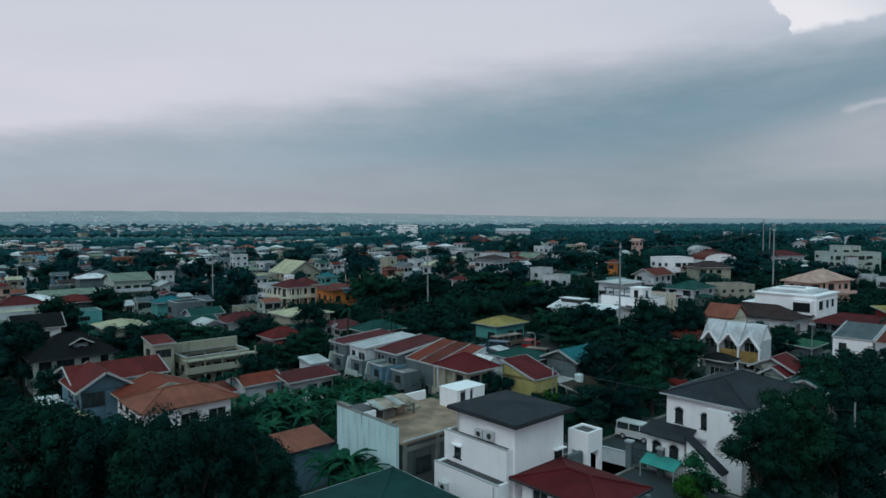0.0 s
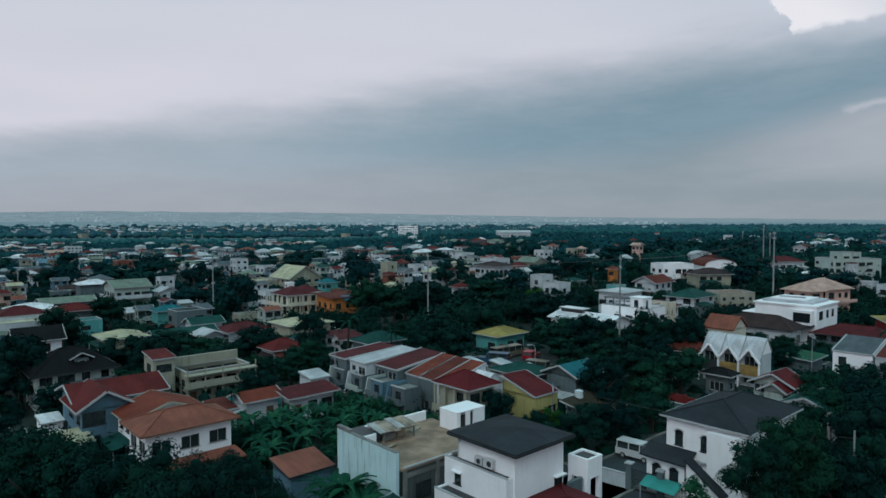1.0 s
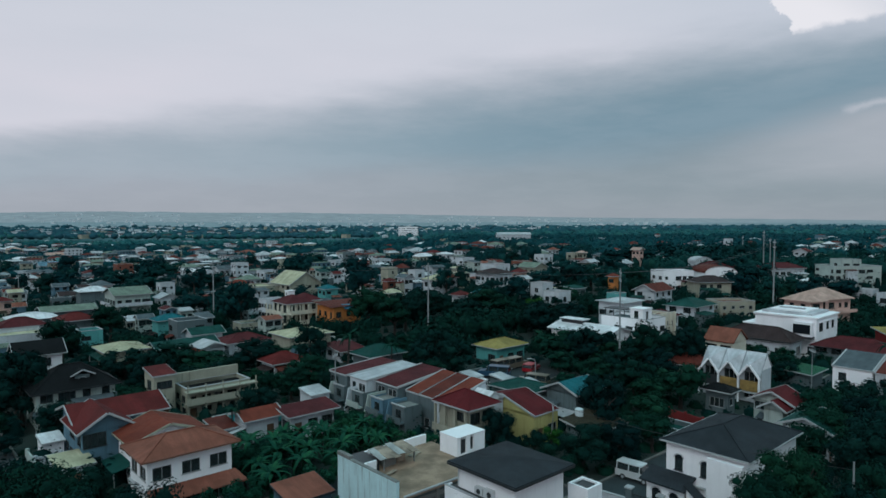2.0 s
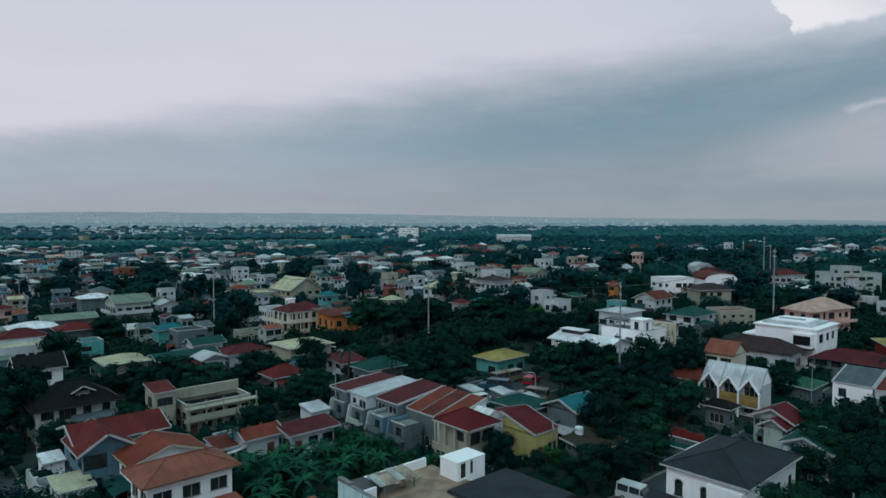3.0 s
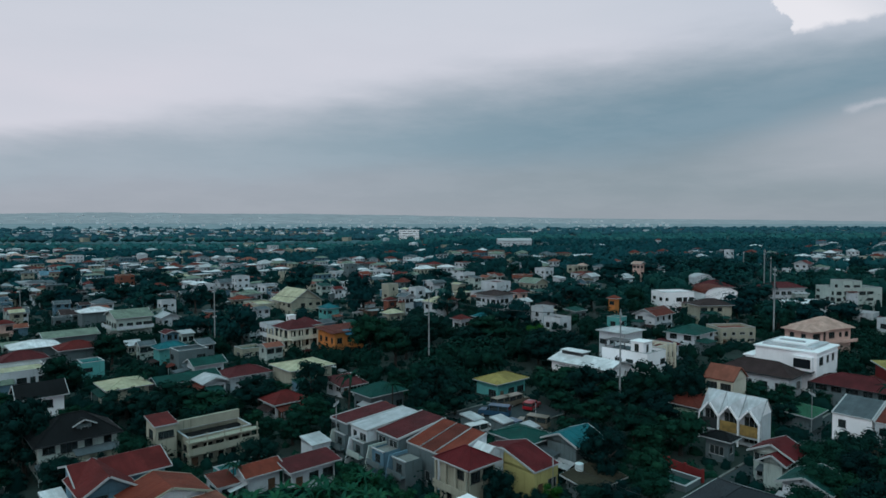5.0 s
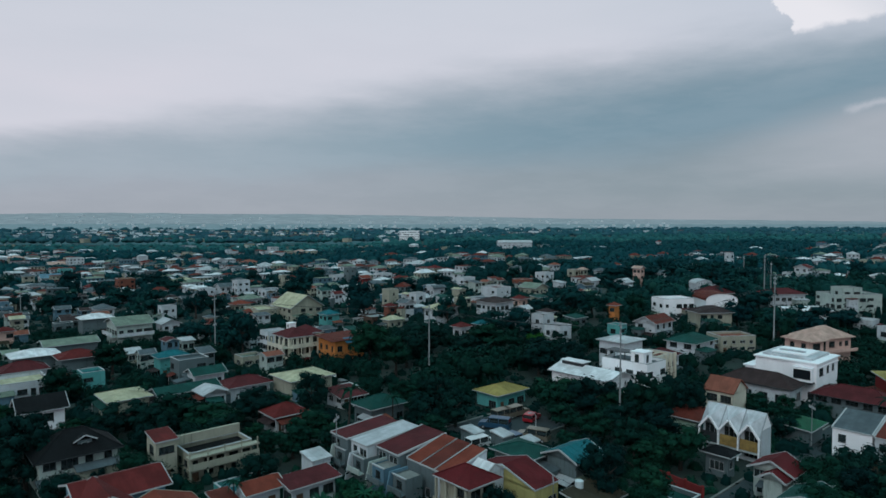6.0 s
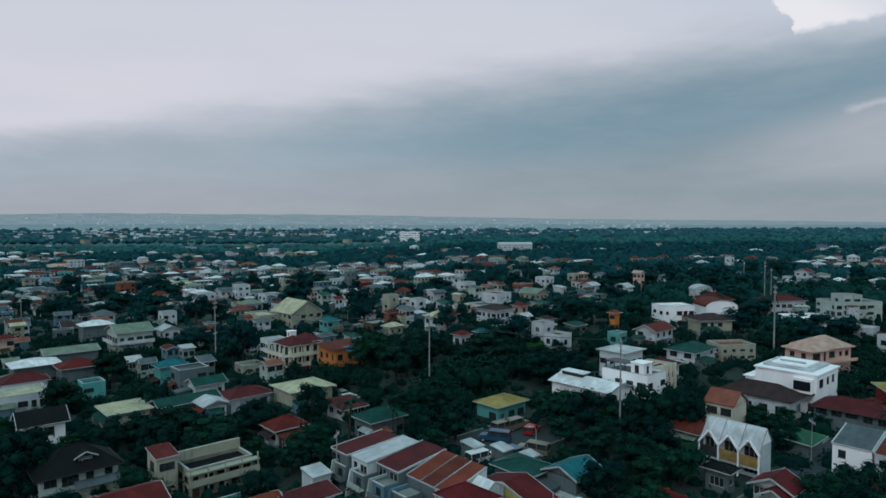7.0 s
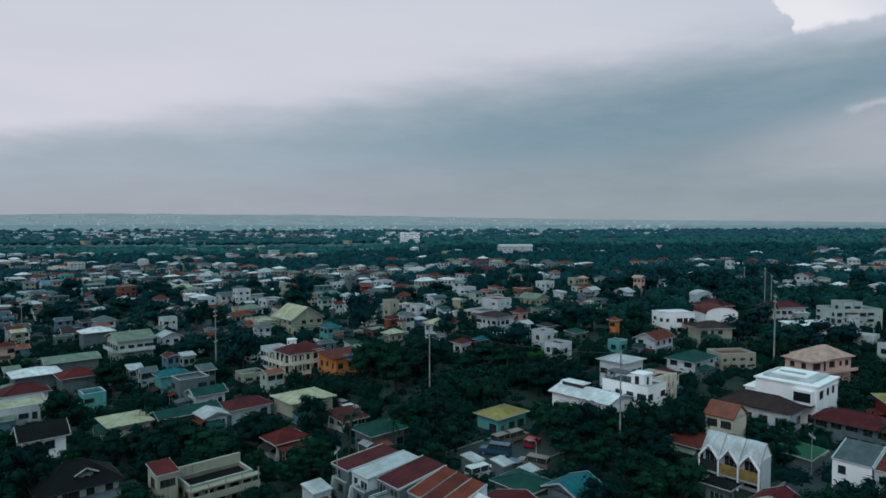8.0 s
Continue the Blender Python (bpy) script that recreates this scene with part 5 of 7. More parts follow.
house_uv("white hall with a brown roof and dark windows", 147.0, 139.0, 9.5, 10.0, 11.0, "hip", 1.4, "white", "brown", wu=4, wv=4, ww=1.6)
house("large cream church hall with a tall gable", -60.0, 250.0, 15.0, 17.0, 2.6, "gable", 4.8, "cream", "cream", ridge="v", wu=4, wv=4, category="church", name="church")
house("long cream wing with a flat roof", -73.0, 252.0, 9.0, 14.0, 1.8, "flat", 0, "cream", "cream", wu=3, wv=4, storeys=1)
ob = house("pale house with a sage green gable roof and balcony", -99.0, 192.0, 11.5, 12.5, 5.2, "gable", 2.0, "sage", "sage", ridge="u", wu=4, wv=4, ww=1.8, wh=1.5, clutter=False)
zs = 2.2 - ground_z(-99.0, 192.0)
block(ob, "balcony_floor", (0.4, -0.9, zs - 0.2, 11.0, 0.62, zs), wall_mat("sage"))
block(ob, "balcony_front", (0.4, -0.9, zs + 0.003, 11.0, -0.75, zs + 0.95), wall_mat("white"))
block(ob, "balcony_front", (-0.9, 0.6, zs + 0.003, -0.75, 11.0, zs + 0.95), wall_mat("white"))
block(ob, "balcony_floor", (-0.9, 0.6, zs - 0.2, 0.62, 11.0, zs), wall_mat("sage"))
house("grey warehouse with a bright white roof", -120.0, 211.0, 10.5, 8.0, 4.2, "hip", 1.4, "grey", "bright", wu=3, wv=2, storeys=1)
house("four-storey grey apartment block with a stepped parapet", 125.5, 206.0, 15.6, 10.0, 13.2, "flat", 0, "sage", "grey", yaw=3, wu=6, wv=4, storeys=4, name="apartment_block", category="apartment block")
house("upper storey block with a flat parapet roof", 129.0, 208.0, 6.5, 6.0, 15.2, "flat", 0, "sage", "grey", yaw=3, wu=2, wv=1, storeys=4, name="apartment_block", category="apartment block")
house("hall with an arched white front and a red-brown barrel roof", 99.0, 216.0, 12.0, 11.0, 10.2, "barrel", 2.3, "bright", "rust", yaw=90, wu=0, wv=0, storeys=1, door=False, over=0.2, name="hall", category="hall")
house("white hall with a barrel roof behind trees", 109.0, 258.0, 8.0, 8.0, 11.2, "barrel", 2.0, "white", "white", yaw=90, wu=0, wv=0, storeys=1, door=False, over=0.2, name="hall", category="hall")
house("house with a dark red hipped roof", 95.0, 232.0, 12.0, 9.0, 10.5, "hip", 2.4, "cream", "maroon", yaw=15)
house("cream house with a wide brown hipped roof", 76.0, 191.0, 11.5, 8.5, 9.4, "hip", 1.7, "cream", "brown", yaw=8, wu=4)
house("white house with a coral red gable roof", 59.5, 180.0, 11.0, 7.5, 7.8, "gable", 1.9, "white", "rust", ridge="u", wu=3, wv=2)
house("long white house with a flat roof", 72.0, 210.0, 11.0, 8.0, 11.3, "flat", 0, "bright", "bright", yaw=12, wu=5)
house("white house with a red hipped roof", 114.0, 226.0, 15.0, 9.0, 11.0, "hip", 1.8, "white", "maroon", yaw=6, wu=6)
house("white annex with a long white sheet roof", 111.0, 203.0, 17.0, 8.0, 8.0, "shed", 0.8, "bright", "bright", yaw=10, wu=4)
house("long workshop with a grey-green sheet roof", -107.0, 170.0, 14.0, 9.0, 3.2, "gable", 1.2, "grey", "sage", ridge="u", storeys=1)
house("house with a weathered red roof", -92.0, 152.0, 9.5, 8.0, 3.6, "hip", 1.6, "grey", "red", storeys=1)
house("house with a broad white hipped roof", -103.5, 152.0, 11.0, 9.0, 3.8, "hip", 1.3, "grey", "bright", storeys=1)
house("small bright teal house with a balcony", -79.0, 139.0, 4.5, 5.0, 3.6, "flat", 0, "teal", "teal", wu=2, wv=2)
house("house with a teal roof under trees", -70.0, 156.0, 8.0, 6.0, 3.2, "hip", 1.2, "teal", "teal", storeys=1)
house("grey concrete house with an open upper floor", -62.0, 149.0, 7.0, 6.0, 4.2, "flat", 0, "grey", "grey", wu=2, wv=2)
house("white house with a dark green roof", -56.0, 142.0, 8.0, 6.0, 2.2, "gable", 1.3, "white", "green", ridge="u", storeys=1)
house("long house with a dull green roof", -56.0, 124.0, 13.0, 6.0, 2.6, "gable", 1.1, "grey", "green", ridge="u", storeys=1)
house("house with a pale sheet roof", -47.0, 124.0, 5.5, 6.0, 2.8, "gable", 1.0, "white", "white", ridge="v", storeys=1)
house("house with a maroon hipped roof", -44.0, 130.0, 10.0, 7.5, 2.6, "hip", 1.4, "white", "maroon", storeys=1)
house("house with a dark red roof under trees", -29.0, 108.5, 7.0, 6.0, 3.2, "hip", 1.5, "white", "red", storeys=1)
house("house with a maroon lean-to roof and white parapet", -20.0, 124.0, 6.5, 7.0, 2.2, "shed", 0.8, "white", "maroon", storeys=1)
house("house with a rust red hipped roof under trees", 43.0, 107.5, 8.0, 7.0, 3.0, "hip", 1.7, "grey", "rust", storeys=1)
house("house with a dark green hipped roof", 63.0, 160.0, 12.0, 9.0, 6.0, "hip", 1.8, "white", "green")
house("house with a flat ochre roof and balcony", 73.0, 169.0, 10.0, 7.0, 6.4, "flat", 0, "cream", "tan", yaw=8, wu=4)
house("white house with a dark red roof and a small white gable", 50.0, 146.0, 9.0, 7.0, 5.4, "hip", 1.4, "white", "maroon")
house("long store with a pale green lean-to roof", 88.0, 126.0, 16.0, 7.0, 5.0, "shed", 0.8, "red", "yellow", yaw=-6, wu=5, storeys=1)
house("white two-storey house at the edge of the quarter", 121.0, 168.0, 12.0, 9.0, 8.0, "flat", 0, "white", "white", yaw=10, wu=4)


def garden_wall(u0, v0, u1, v1, h, mat, label):
    b, c = Build(), Build()
    n = max(1, round(math.hypot(u1 - u0, v1 - v0) / 3.0))
    ob = thing("garden_wall", pose(*uv(u0, v0), 0), label, "wall")
    x0, y0 = uv(u0, v0)
    x1, y1 = uv(u1, v1)
    b.beam((0, 0, -0.3), (x1 - x0, y1 - y0, -0.3), 0.18, h + 0.3)
    part("panel", b, mat, ob)
    for k in range(n + 1):
        q = Build()
        f = k / n
        q.box((x1 - x0) * f - 0.17, (y1 - y0) * f - 0.17, -0.3, (x1 - x0) * f + 0.17, (y1 - y0) * f + 0.17, h + 0.2)
        part("pier", q, mat, ob)


garden_wall(83.2, 47.6, 81.7, 39.5, 1.6, wall_mat("red"), "dark red painted garden wall with piers")
garden_wall(45.0, 26, 45.0, 8, 1.7, wall_mat("grey"), "grey rendered garden wall along the street")
garden_wall(12.9, 84.0, 12.9, 71.5, 2.0, wall_mat("sage"), "pale rendered garden wall along the lane")
garden_wall(13.0, 80.2, 15.4, 80.2, 2.2, wall_mat("white"), "white rendered yard wall beside the blue house")
garden_wall(8, 68.6, 16, 68.6, 1.7, wall_mat("white"), "white rendered garden wall by the porch")
garden_wall(17, 94.0, 28, 94.0, 2.2, wall_mat("grey"), "tall grey panel wall in front of the dormer house")

# the parking yard below the guardhouse is kept clear and in the camera's sight, with small canopies at its edge
FOOT.append((*uv(75, 67), 19, 17, YAW, 3, 0))
for u, v, a, b, z in ((74.4, 68.6, 2.6, 3.0, 2.6), (72.5, 73.2, 2.4, 3.4, 2.4), (75.2, 64.2, 3.0, 2.2, 2.5)):
    house_uv("small open shelter with a pale sheet roof", u, v, a, b, z, "shed", 0.4, "grey", "white", over=0.15, wu=1, wv=0, storeys=1, door=False, name="shelter", category="shelter", clutter=False)

# ---- the town further out ----
TOPS = {"white": "white", "cream": "pale cream", "grey": "grey", "brown": "brown", "red": "red", "sage": "sage green", "blue": "pale blue", "pink": "salmon", "teal": "teal", "orange": "orange", "tan": "tan"}


def town_house(x, y, a, b, storeys, roof, top, wall, yaw=None):
    label = f"{wall} painted {('one', 'two', 'three', 'four')[storeys - 1]}-storey house with a {TOPS[top]} {({'flat': 'flat', 'hip': 'hipped', 'gable': 'gabled', 'barrel': 'barrel'})[roof]} roof"
    turn = YAW if yaw is None else yaw
    c, s = math.cos(radians(turn)), math.sin(radians(turn))
    fx, fy = x - (a * c - b * s) / 2, y - (a * s + b * c) / 2
    house(label, fx, fy, a, b, ground_z(x, y) + 3.05 * storeys + 0.2, roof, 0.18 * min(a, b) + 0.3, wall, top, storeys=storeys, yaw=turn,
          wu=max(1, round(a / 3.4)), wv=max(1, round(b / 3.6)), ww=1.3, wh=1.3, caps=False, group="town houses", door=False)


town_house(-148, 221, 5.0, 3.8, 2, "gable", "cream", "cream")
town_house(-135, 196, 5.4, 4.9, 2, "hip", "red", "pink")
town_house(-134, 251, 7.7, 8.3, 2, "hip", "grey", "white")
town_house(-140, 239, 7.4, 6.1, 1, "gable", "brown", "grey")
town_house(-278, 430, 16.0, 14.0, 1, "flat", "white", "white")
town_house(-260, 395, 8.1, 6.1, 1, "flat", "white", "white")
town_house(-247, 365, 8.5, 7.7, 1, "hip", "brown", "cream")
town_house(-234, 403, 8.3, 8.8, 2, "flat", "white", "white")
town_house(-229, 417, 10.8, 9.0, 1, "hip", "red", "red")
town_house(-203, 407, 9.4, 9.4, 3, "flat", "cream", "brick")
town_house(-260, 481, 8.5, 6.4, 2, "gable", "sage", "cream")
town_house(-298, 485, 16.0, 14.0, 1, "gable", "blue", "white")
town_house(-301, 463, 8.2, 8.8, 2, "hip", "grey", "cream")
town_house(-385, 635, 16.0, 13.3, 1, "gable", "pink", "white")
town_house(-372, 646, 13.3, 13.1, 3, "flat", "cream", "white")
town_house(-333, 616, 10.1, 7.6, 2, "gable", "white", "white")
town_house(-315, 532, 9.4, 8.6, 2, "flat", "teal", "teal")
town_house(-350, 544, 7.4, 8.0, 1, "gable", "white", "white")
town_house(-476, 712, 16.0, 13.3, 2, "hip", "pink", "cream")
town_house(-292, 624, 7.7, 7.6, 2, "hip", "red", "pink")
town_house(-428, 939, 16.0, 12.0, 2, "hip", "white", "white")
town_house(-111, 256, 5.6, 5.1, 2, "flat", "grey", "white")
town_house(-100, 231, 7.3, 7.8, 1, "gable", "white", "white")
town_house(-184, 451, 14.2, 11.8, 1, "hip", "cream", "white")
town_house(-193, 514, 9.1, 9.0, 2, "gable", "white", "white")
town_house(-116, 340, 10.2, 7.7, 2, "gable", "grey", "white")
town_house(-107, 337, 6.9, 6.3, 3, "flat", "pink", "white")
town_house(-124, 333, 6.8, 7.3, 2, "flat", "white", "white")
town_house(-93, 306, 10.4, 8.7, 1, "hip", "sage", "white")
town_house(-87, 319, 8.7, 8.6, 2, "flat", "blue", "white")
town_house(-91, 285, 9.0, 6.7, 1, "hip", "orange", "cream")
town_house(-78, 259, 7.8, 7.1, 1, "hip", "orange", "pink")
town_house(-231, 657, 11.7, 12.5, 2, "gable", "white", "white")
town_house(-184, 604, 16.0, 13.3, 2, "hip", "tan", "cream")
town_house(-150, 536, 11.0, 10.9, 2, "hip", "white", "white")
town_house(-91, 364, 5.0, 3.8, 3, "flat", "cream", "cream")
town_house(-91, 381, 7.8, 7.1, 2, "hip", "orange", "cream")
town_house(-306, 910, 7.5, 8.0, 3, "flat", "white", "white")
town_house(-255, 955, 13.1, 10.8, 4, "flat", "white", "white")
town_house(-211, 939, 16.0, 14.0, 2, "hip", "pink", "cream")
town_house(-115, 284, 5.0, 3.8, 2, "gable", "grey", "grey")
town_house(-66, 401, 9.3, 8.5, 2, "flat", "white", "white")
town_house(-56, 380, 5.0, 5.4, 4, "flat", "grey", "grey")
town_house(-78, 503, 10.3, 8.6, 2, "hip", "brown", "pink")
town_house(-48, 380, 7.3, 7.2, 2, "gable", "orange", "red")
town_house(-47, 328, 9.9, 7.4, 2, "hip", "white", "white")
town_house(-50, 297, 5.3, 4.8, 2, "gable", "red", "white")
town_house(-40, 416, 8.5, 9.1, 2, "flat", "white", "white")
town_house(-26, 368, 7.5, 6.3, 2, "hip", "red", "white")
town_house(-23, 272, 5.0, 5.0, 3, "flat", "cream", "cream")
town_house(-4, 295, 8.1, 6.0, 1, "barrel", "grey", "white")
town_house(-11, 260, 5.0, 4.5, 2, "flat", "white", "white")
town_house(-14, 234, 5.1, 5.5, 2, "gable", "grey", "white")
town_house(-20, 236, 5.0, 4.2, 2, "hip", "red", "brick")
town_house(-2, 203, 7.5, 7.4, 2, "hip", "cream", "white")
town_house(-18, 221, 6.9, 5.2, 1, "hip", "cream", "cream")
town_house(-26, 242, 9.3, 8.4, 1, "flat", "white", "brown")
town_house(-42, 233, 6.4, 6.8, 2, "hip", "teal", "teal")
town_house(-19, 468, 14.7, 12.2, 2, "hip", "white", "white")
town_house(-6, 385, 7.9, 7.8, 2, "hip", "red", "cream")
town_house(10, 305, 7.5, 5.6, 2, "flat", "white", "white")
town_house(3, 373, 6.6, 6.0, 1, "gable", "white", "white")
town_house(21, 261, 8.2, 8.8, 2, "flat", "red", "white")
town_house(15, 250, 10.3, 8.5, 1, "flat", "grey", "white")
town_house(26, 221, 5.0, 5.0, 2, "hip", "red", "pink")
town_house(24, 197, 5.4, 4.0, 2, "gable", "white", "white")
town_house(29, 189, 5.0, 4.5, 2, "flat", "brown", "white")
town_house(40, 288, 9.8, 10.5, 1, "gable", "sage", "cream")
town_house(40, 329, 8.1, 6.7, 1, "flat", "pink", "brick")
town_house(52, 334, 6.9, 6.8, 2, "flat", "white", "white")
town_house(67, 393, 7.0, 5.2, 2, "hip", "tan", "white")
town_house(71, 354, 5.0, 4.5, 2, "flat", "pink", "cream")
town_house(76, 354, 5.0, 5.4, 2, "hip", "pink", "cream")
town_house(73, 321, 7.9, 6.6, 1, "gable", "white", "white")
town_house(87, 313, 8.1, 8.1, 1, "gable", "white", "white")
town_house(94, 388, 8.0, 6.0, 1, "hip", "grey", "white")
town_house(105, 394, 5.4, 4.9, 2, "hip", "orange", "white")
town_house(97, 321, 5.0, 5.4, 3, "gable", "pink", "pink")
town_house(54, 204, 3.6, 3.6, 2, "hip", "orange", "orange")
town_house(51, 189, 4.2, 4.0, 1, "flat", "teal", "teal")
town_house(181, 409, 5.0, 3.8, 4, "flat", "white", "white")
town_house(210, 489, 8.0, 7.3, 1, "flat", "white", "white")
town_house(183, 299, 5.3, 5.7, 1, "hip", "cream", "cream")
town_house(293, 444, 12.1, 10.1, 2, "flat", "cream", "cream")
town_house(206, 369, 8.6, 8.5, 2, "gable", "red", "white")
town_house(201, 374, 7.7, 5.7, 1, "flat", "white", "white")
town_house(290, 453, 8.1, 7.3, 1, "flat", "white", "white")
town_house(251, 433, 8.3, 8.9, 2, "hip", "white", "white")
town_house(129, 196, 6.4, 5.3, 1, "flat", "white", "white")
town_house(243, 389, 10.6, 10.5, 1, "hip", "teal", "white")
town_house(11, 190, 5.0, 3.8, 1, "hip", "teal", "grey")
town_house(5, 187, 5.1, 4.7, 1, "hip", "red", "white")
town_house(31, 175, 5.0, 5.4, 2, "flat", "brown", "white")
town_house(2, 204, 5.0, 4.2, 2, "hip", "orange", "white")
# ---- trees and planting ----
RNG = np.random.default_rng(7)


def ico(level):
    """Vertices and faces of a ball of triangles."""
    p = (1 + 5 ** 0.5) / 2
    v = [Vector(q).normalized() for q in ((-1, p, 0), (1, p, 0), (-1, -p, 0), (1, -p, 0), (0, -1, p), (0, 1, p), (0, -1, -p), (0, 1, -p), (p, 0, -1), (p, 0, 1), (-p, 0, -1), (-p, 0, 1))]
    f = [(0, 11, 5), (0, 5, 1), (0, 1, 7), (0, 7, 10), (0, 10, 11), (1, 5, 9), (5, 11, 4), (11, 10, 2), (10, 7, 6), (7, 1, 8), (3, 9, 4), (3, 4, 2), (3, 2, 6), (3, 6, 8), (3, 8, 9), (4, 9, 5), (2, 4, 11), (6, 2, 10), (8, 6, 7), (9, 8, 1)]
    for _ in range(level):
        g, mid = [], {}
        for t in f:
            m = []
            for a, b in ((t[0], t[1]), (t[1], t[2]), (t[2], t[0])):
                k = (min(a, b), max(a, b))
                if k not in mid:
                    mid[k] = len(v)
                    v.append((v[a] + v[b]).normalized())
                m.append(mid[k])
            g += [(t[0], m[0], m[2]), (t[1], m[1], m[0]), (t[2], m[2], m[1]), tuple(m)]
        f = g
    return np.array([tuple(q) for q in v]), np.array(f)


BALLS = [ico(0), ico(1)]


def leafy(name, quads, cen, rad, level, rng, mat):
    """Leaf quads over the uneven dense hearts of the boughs, as one mesh."""
    bv, bf = BALLS[level]
    k, n = len(cen), len(bv)
    v = cen[:, None, :] + bv[None] * rad[:, None, :] * rng.uniform(0.78, 1.12, (k, n, 1))
    core = (bf[None] + (np.arange(k) * n)[:, None, None]).reshape(-1, 3)
    q = (np.arange(len(quads)) + k * n).reshape(-1, 4)
    me = mesh_of(name, np.concatenate([v.reshape(-1, 3), quads]).tolist(), core.tolist() + q.tolist(), mat)
    me.polygons.foreach_set("use_smooth", [True] * len(me.polygons))
    return me


def crown_mesh(name, seed, n, leaf, mat, tall=1.0, blobs=12, level=1, swell=1.0, heart=0.8):
    """A crown about 4 m in radius around the origin, made of leaf clumps on overlapping boughs of uneven size."""
    rng = np.random.default_rng(seed)
    a = rng.uniform(0, 2 * np.pi, blobs)
    rad = 4.0 * np.sqrt(rng.uniform(0.05, 1.0, blobs)) * 0.66
    cz = rng.uniform(-2.5, 2.1, blobs) * tall * (1 - 0.35 * rad / 4)
    cen = np.stack([rad * np.cos(a), rad * np.sin(a), cz], 1)
    br = rng.uniform(1.15, 2.05, blobs) * swell
    k = rng.choice(blobs, n, p=br ** 2 / np.sum(br ** 2))
    d = rng.normal(size=(n, 3))
    d[:, 2] = d[:, 2] * 0.9 + 0.25
    d /= np.linalg.norm(d, axis=1, keepdims=True)
    p = cen[k] + d * (br[k] * rng.uniform(0.62, 1.08, n))[:, None] * np.array([1, 1, 0.82 * tall])
    nrm = d + rng.normal(size=(n, 3)) * 0.26 + np.array([0, 0, 0.15])
    nrm /= np.linalg.norm(nrm, axis=1, keepdims=True)
    t = np.cross(nrm, rng.normal(size=(n, 3)))
    t /= np.linalg.norm(t, axis=1, keepdims=True)
    b = np.cross(nrm, t)
    s = (leaf * rng.uniform(0.55, 1.35, n))[:, None]
    droop = nrm * s * 0.35
    v = np.stack([p - t * s, p - b * s * 0.55 + droop, p + t * s * 1.15, p + b * s * 0.55 + droop], 1).reshape(-1, 3)
    return leafy(name, v, cen, br[:, None] * np.array([1.0, 1.0, 0.82 * tall]) * heart, level, rng, mat)


def trunk_mesh(seed):
    """A tapered trunk, 1 unit high to its fork, with limbs that reach into the crown."""
    rng = random.Random(seed)
    b = Build()
    b.tube([(0, 0, -0.4), (0.05, 0.0, 1.2), (-0.05, 0.08, 2.6), (0, 0, 4.0)], [0.42, 0.3, 0.26, 0.2], 8, cap=False)
    for k in range(6):
        an = k * 1.05 + rng.uniform(-0.3, 0.3)
        l = rng.uniform(1.6, 2.7)
        z = rng.uniform(2.4, 3.8)
        b.tube([(0, 0, z), (math.cos(an) * l * 0.5, math.sin(an) * l * 0.5, z + 0.9), (math.cos(an) * l, math.sin(an) * l, z + 1.7)], [0.15, 0.1, 0.04], 6)
    return b.mesh("trunk", BARK)


TRUNKS = [trunk_mesh(k) for k in range(3)]
NEAR = [crown_mesh("crown", 20 + k, 13500, 0.10, LEAF if k % 3 else LEAF2, 0.95 + 0.12 * (k % 3), 56, 0, 0.56, 0.55) for k in range(5)]
CLOSE = [crown_mesh("crown", 30 + k, 4400, 0.15, LEAF if k % 3 else LEAF2, 0.95 + 0.12 * (k % 3), 30, 0, 0.7, 0.68) for k in range(4)]
MID2 = [crown_mesh("crown", 50 + k, 1400, 0.24, LEAF if k % 3 else LEAF2, 0.9 + 0.15 * (k % 3), 26, 0, 0.76, 0.66) for k in range(4)]
MID = [crown_mesh("crown", 40 + k, 2800, 0.18, LEAF if k % 3 else LEAF2, 0.9 + 0.15 * (k % 3), 26, 0, 0.75, 0.6) for k in range(6)]
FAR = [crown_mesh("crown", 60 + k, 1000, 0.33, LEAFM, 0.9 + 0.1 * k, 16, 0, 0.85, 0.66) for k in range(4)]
LUSH = [crown_mesh("crown", 90 + k, 1500, 0.24, BANANA, 1.1, 18, 0, 0.7, 0.55) for k in range(2)]
LIMES = [crown_mesh("crown", 80, 3200, 0.17, LIME, 1.0, 20, 0, 0.75, 0.5)]
TREE_AT = []
LABELS = ("broad dark green tree with a dense uneven crown", "leafy mango tree with deep green foliage", "spreading garden tree with bluish green leaves")


def tree(x, y, top, r, kind=None, label="", z=None):
    """A tree whose crown is r in radius and whose top reaches the height top over the datum."""
    z = ground_z(x, y) if z is None else z
    k = RNG.integers(0, 1000)
    d = math.hypot(x, y)
    kind = kind or (NEAR if d < 58 else CLOSE if d < 76 else MID if d < 100 else MID2 if d < 190 else FAR)
    h = max(top - z, 1.6 * r * 0.6)
    s = r / 4.0
    sz = min(h * 0.72 / 5.6, s * 1.15)
    TREE_AT.append((x, y, r))
    ob = thing("tree", pose(x, y, z, 0, 0, float(RNG.uniform(0, 360))), label or LABELS[k % 3], "tree")
    ts = max(0.25, (h - 3.2 * sz) / 4.6)
    put("trunk", TRUNKS[k % 3], ob, m=Matrix.Diagonal((s * 0.8, s * 0.8, ts, 1)))
    put("crown", kind[k % len(kind)], ob, m=Matrix.Translation((0, 0, h - 3.0 * sz)) @ Matrix.Diagonal((s, s, sz, 1)))


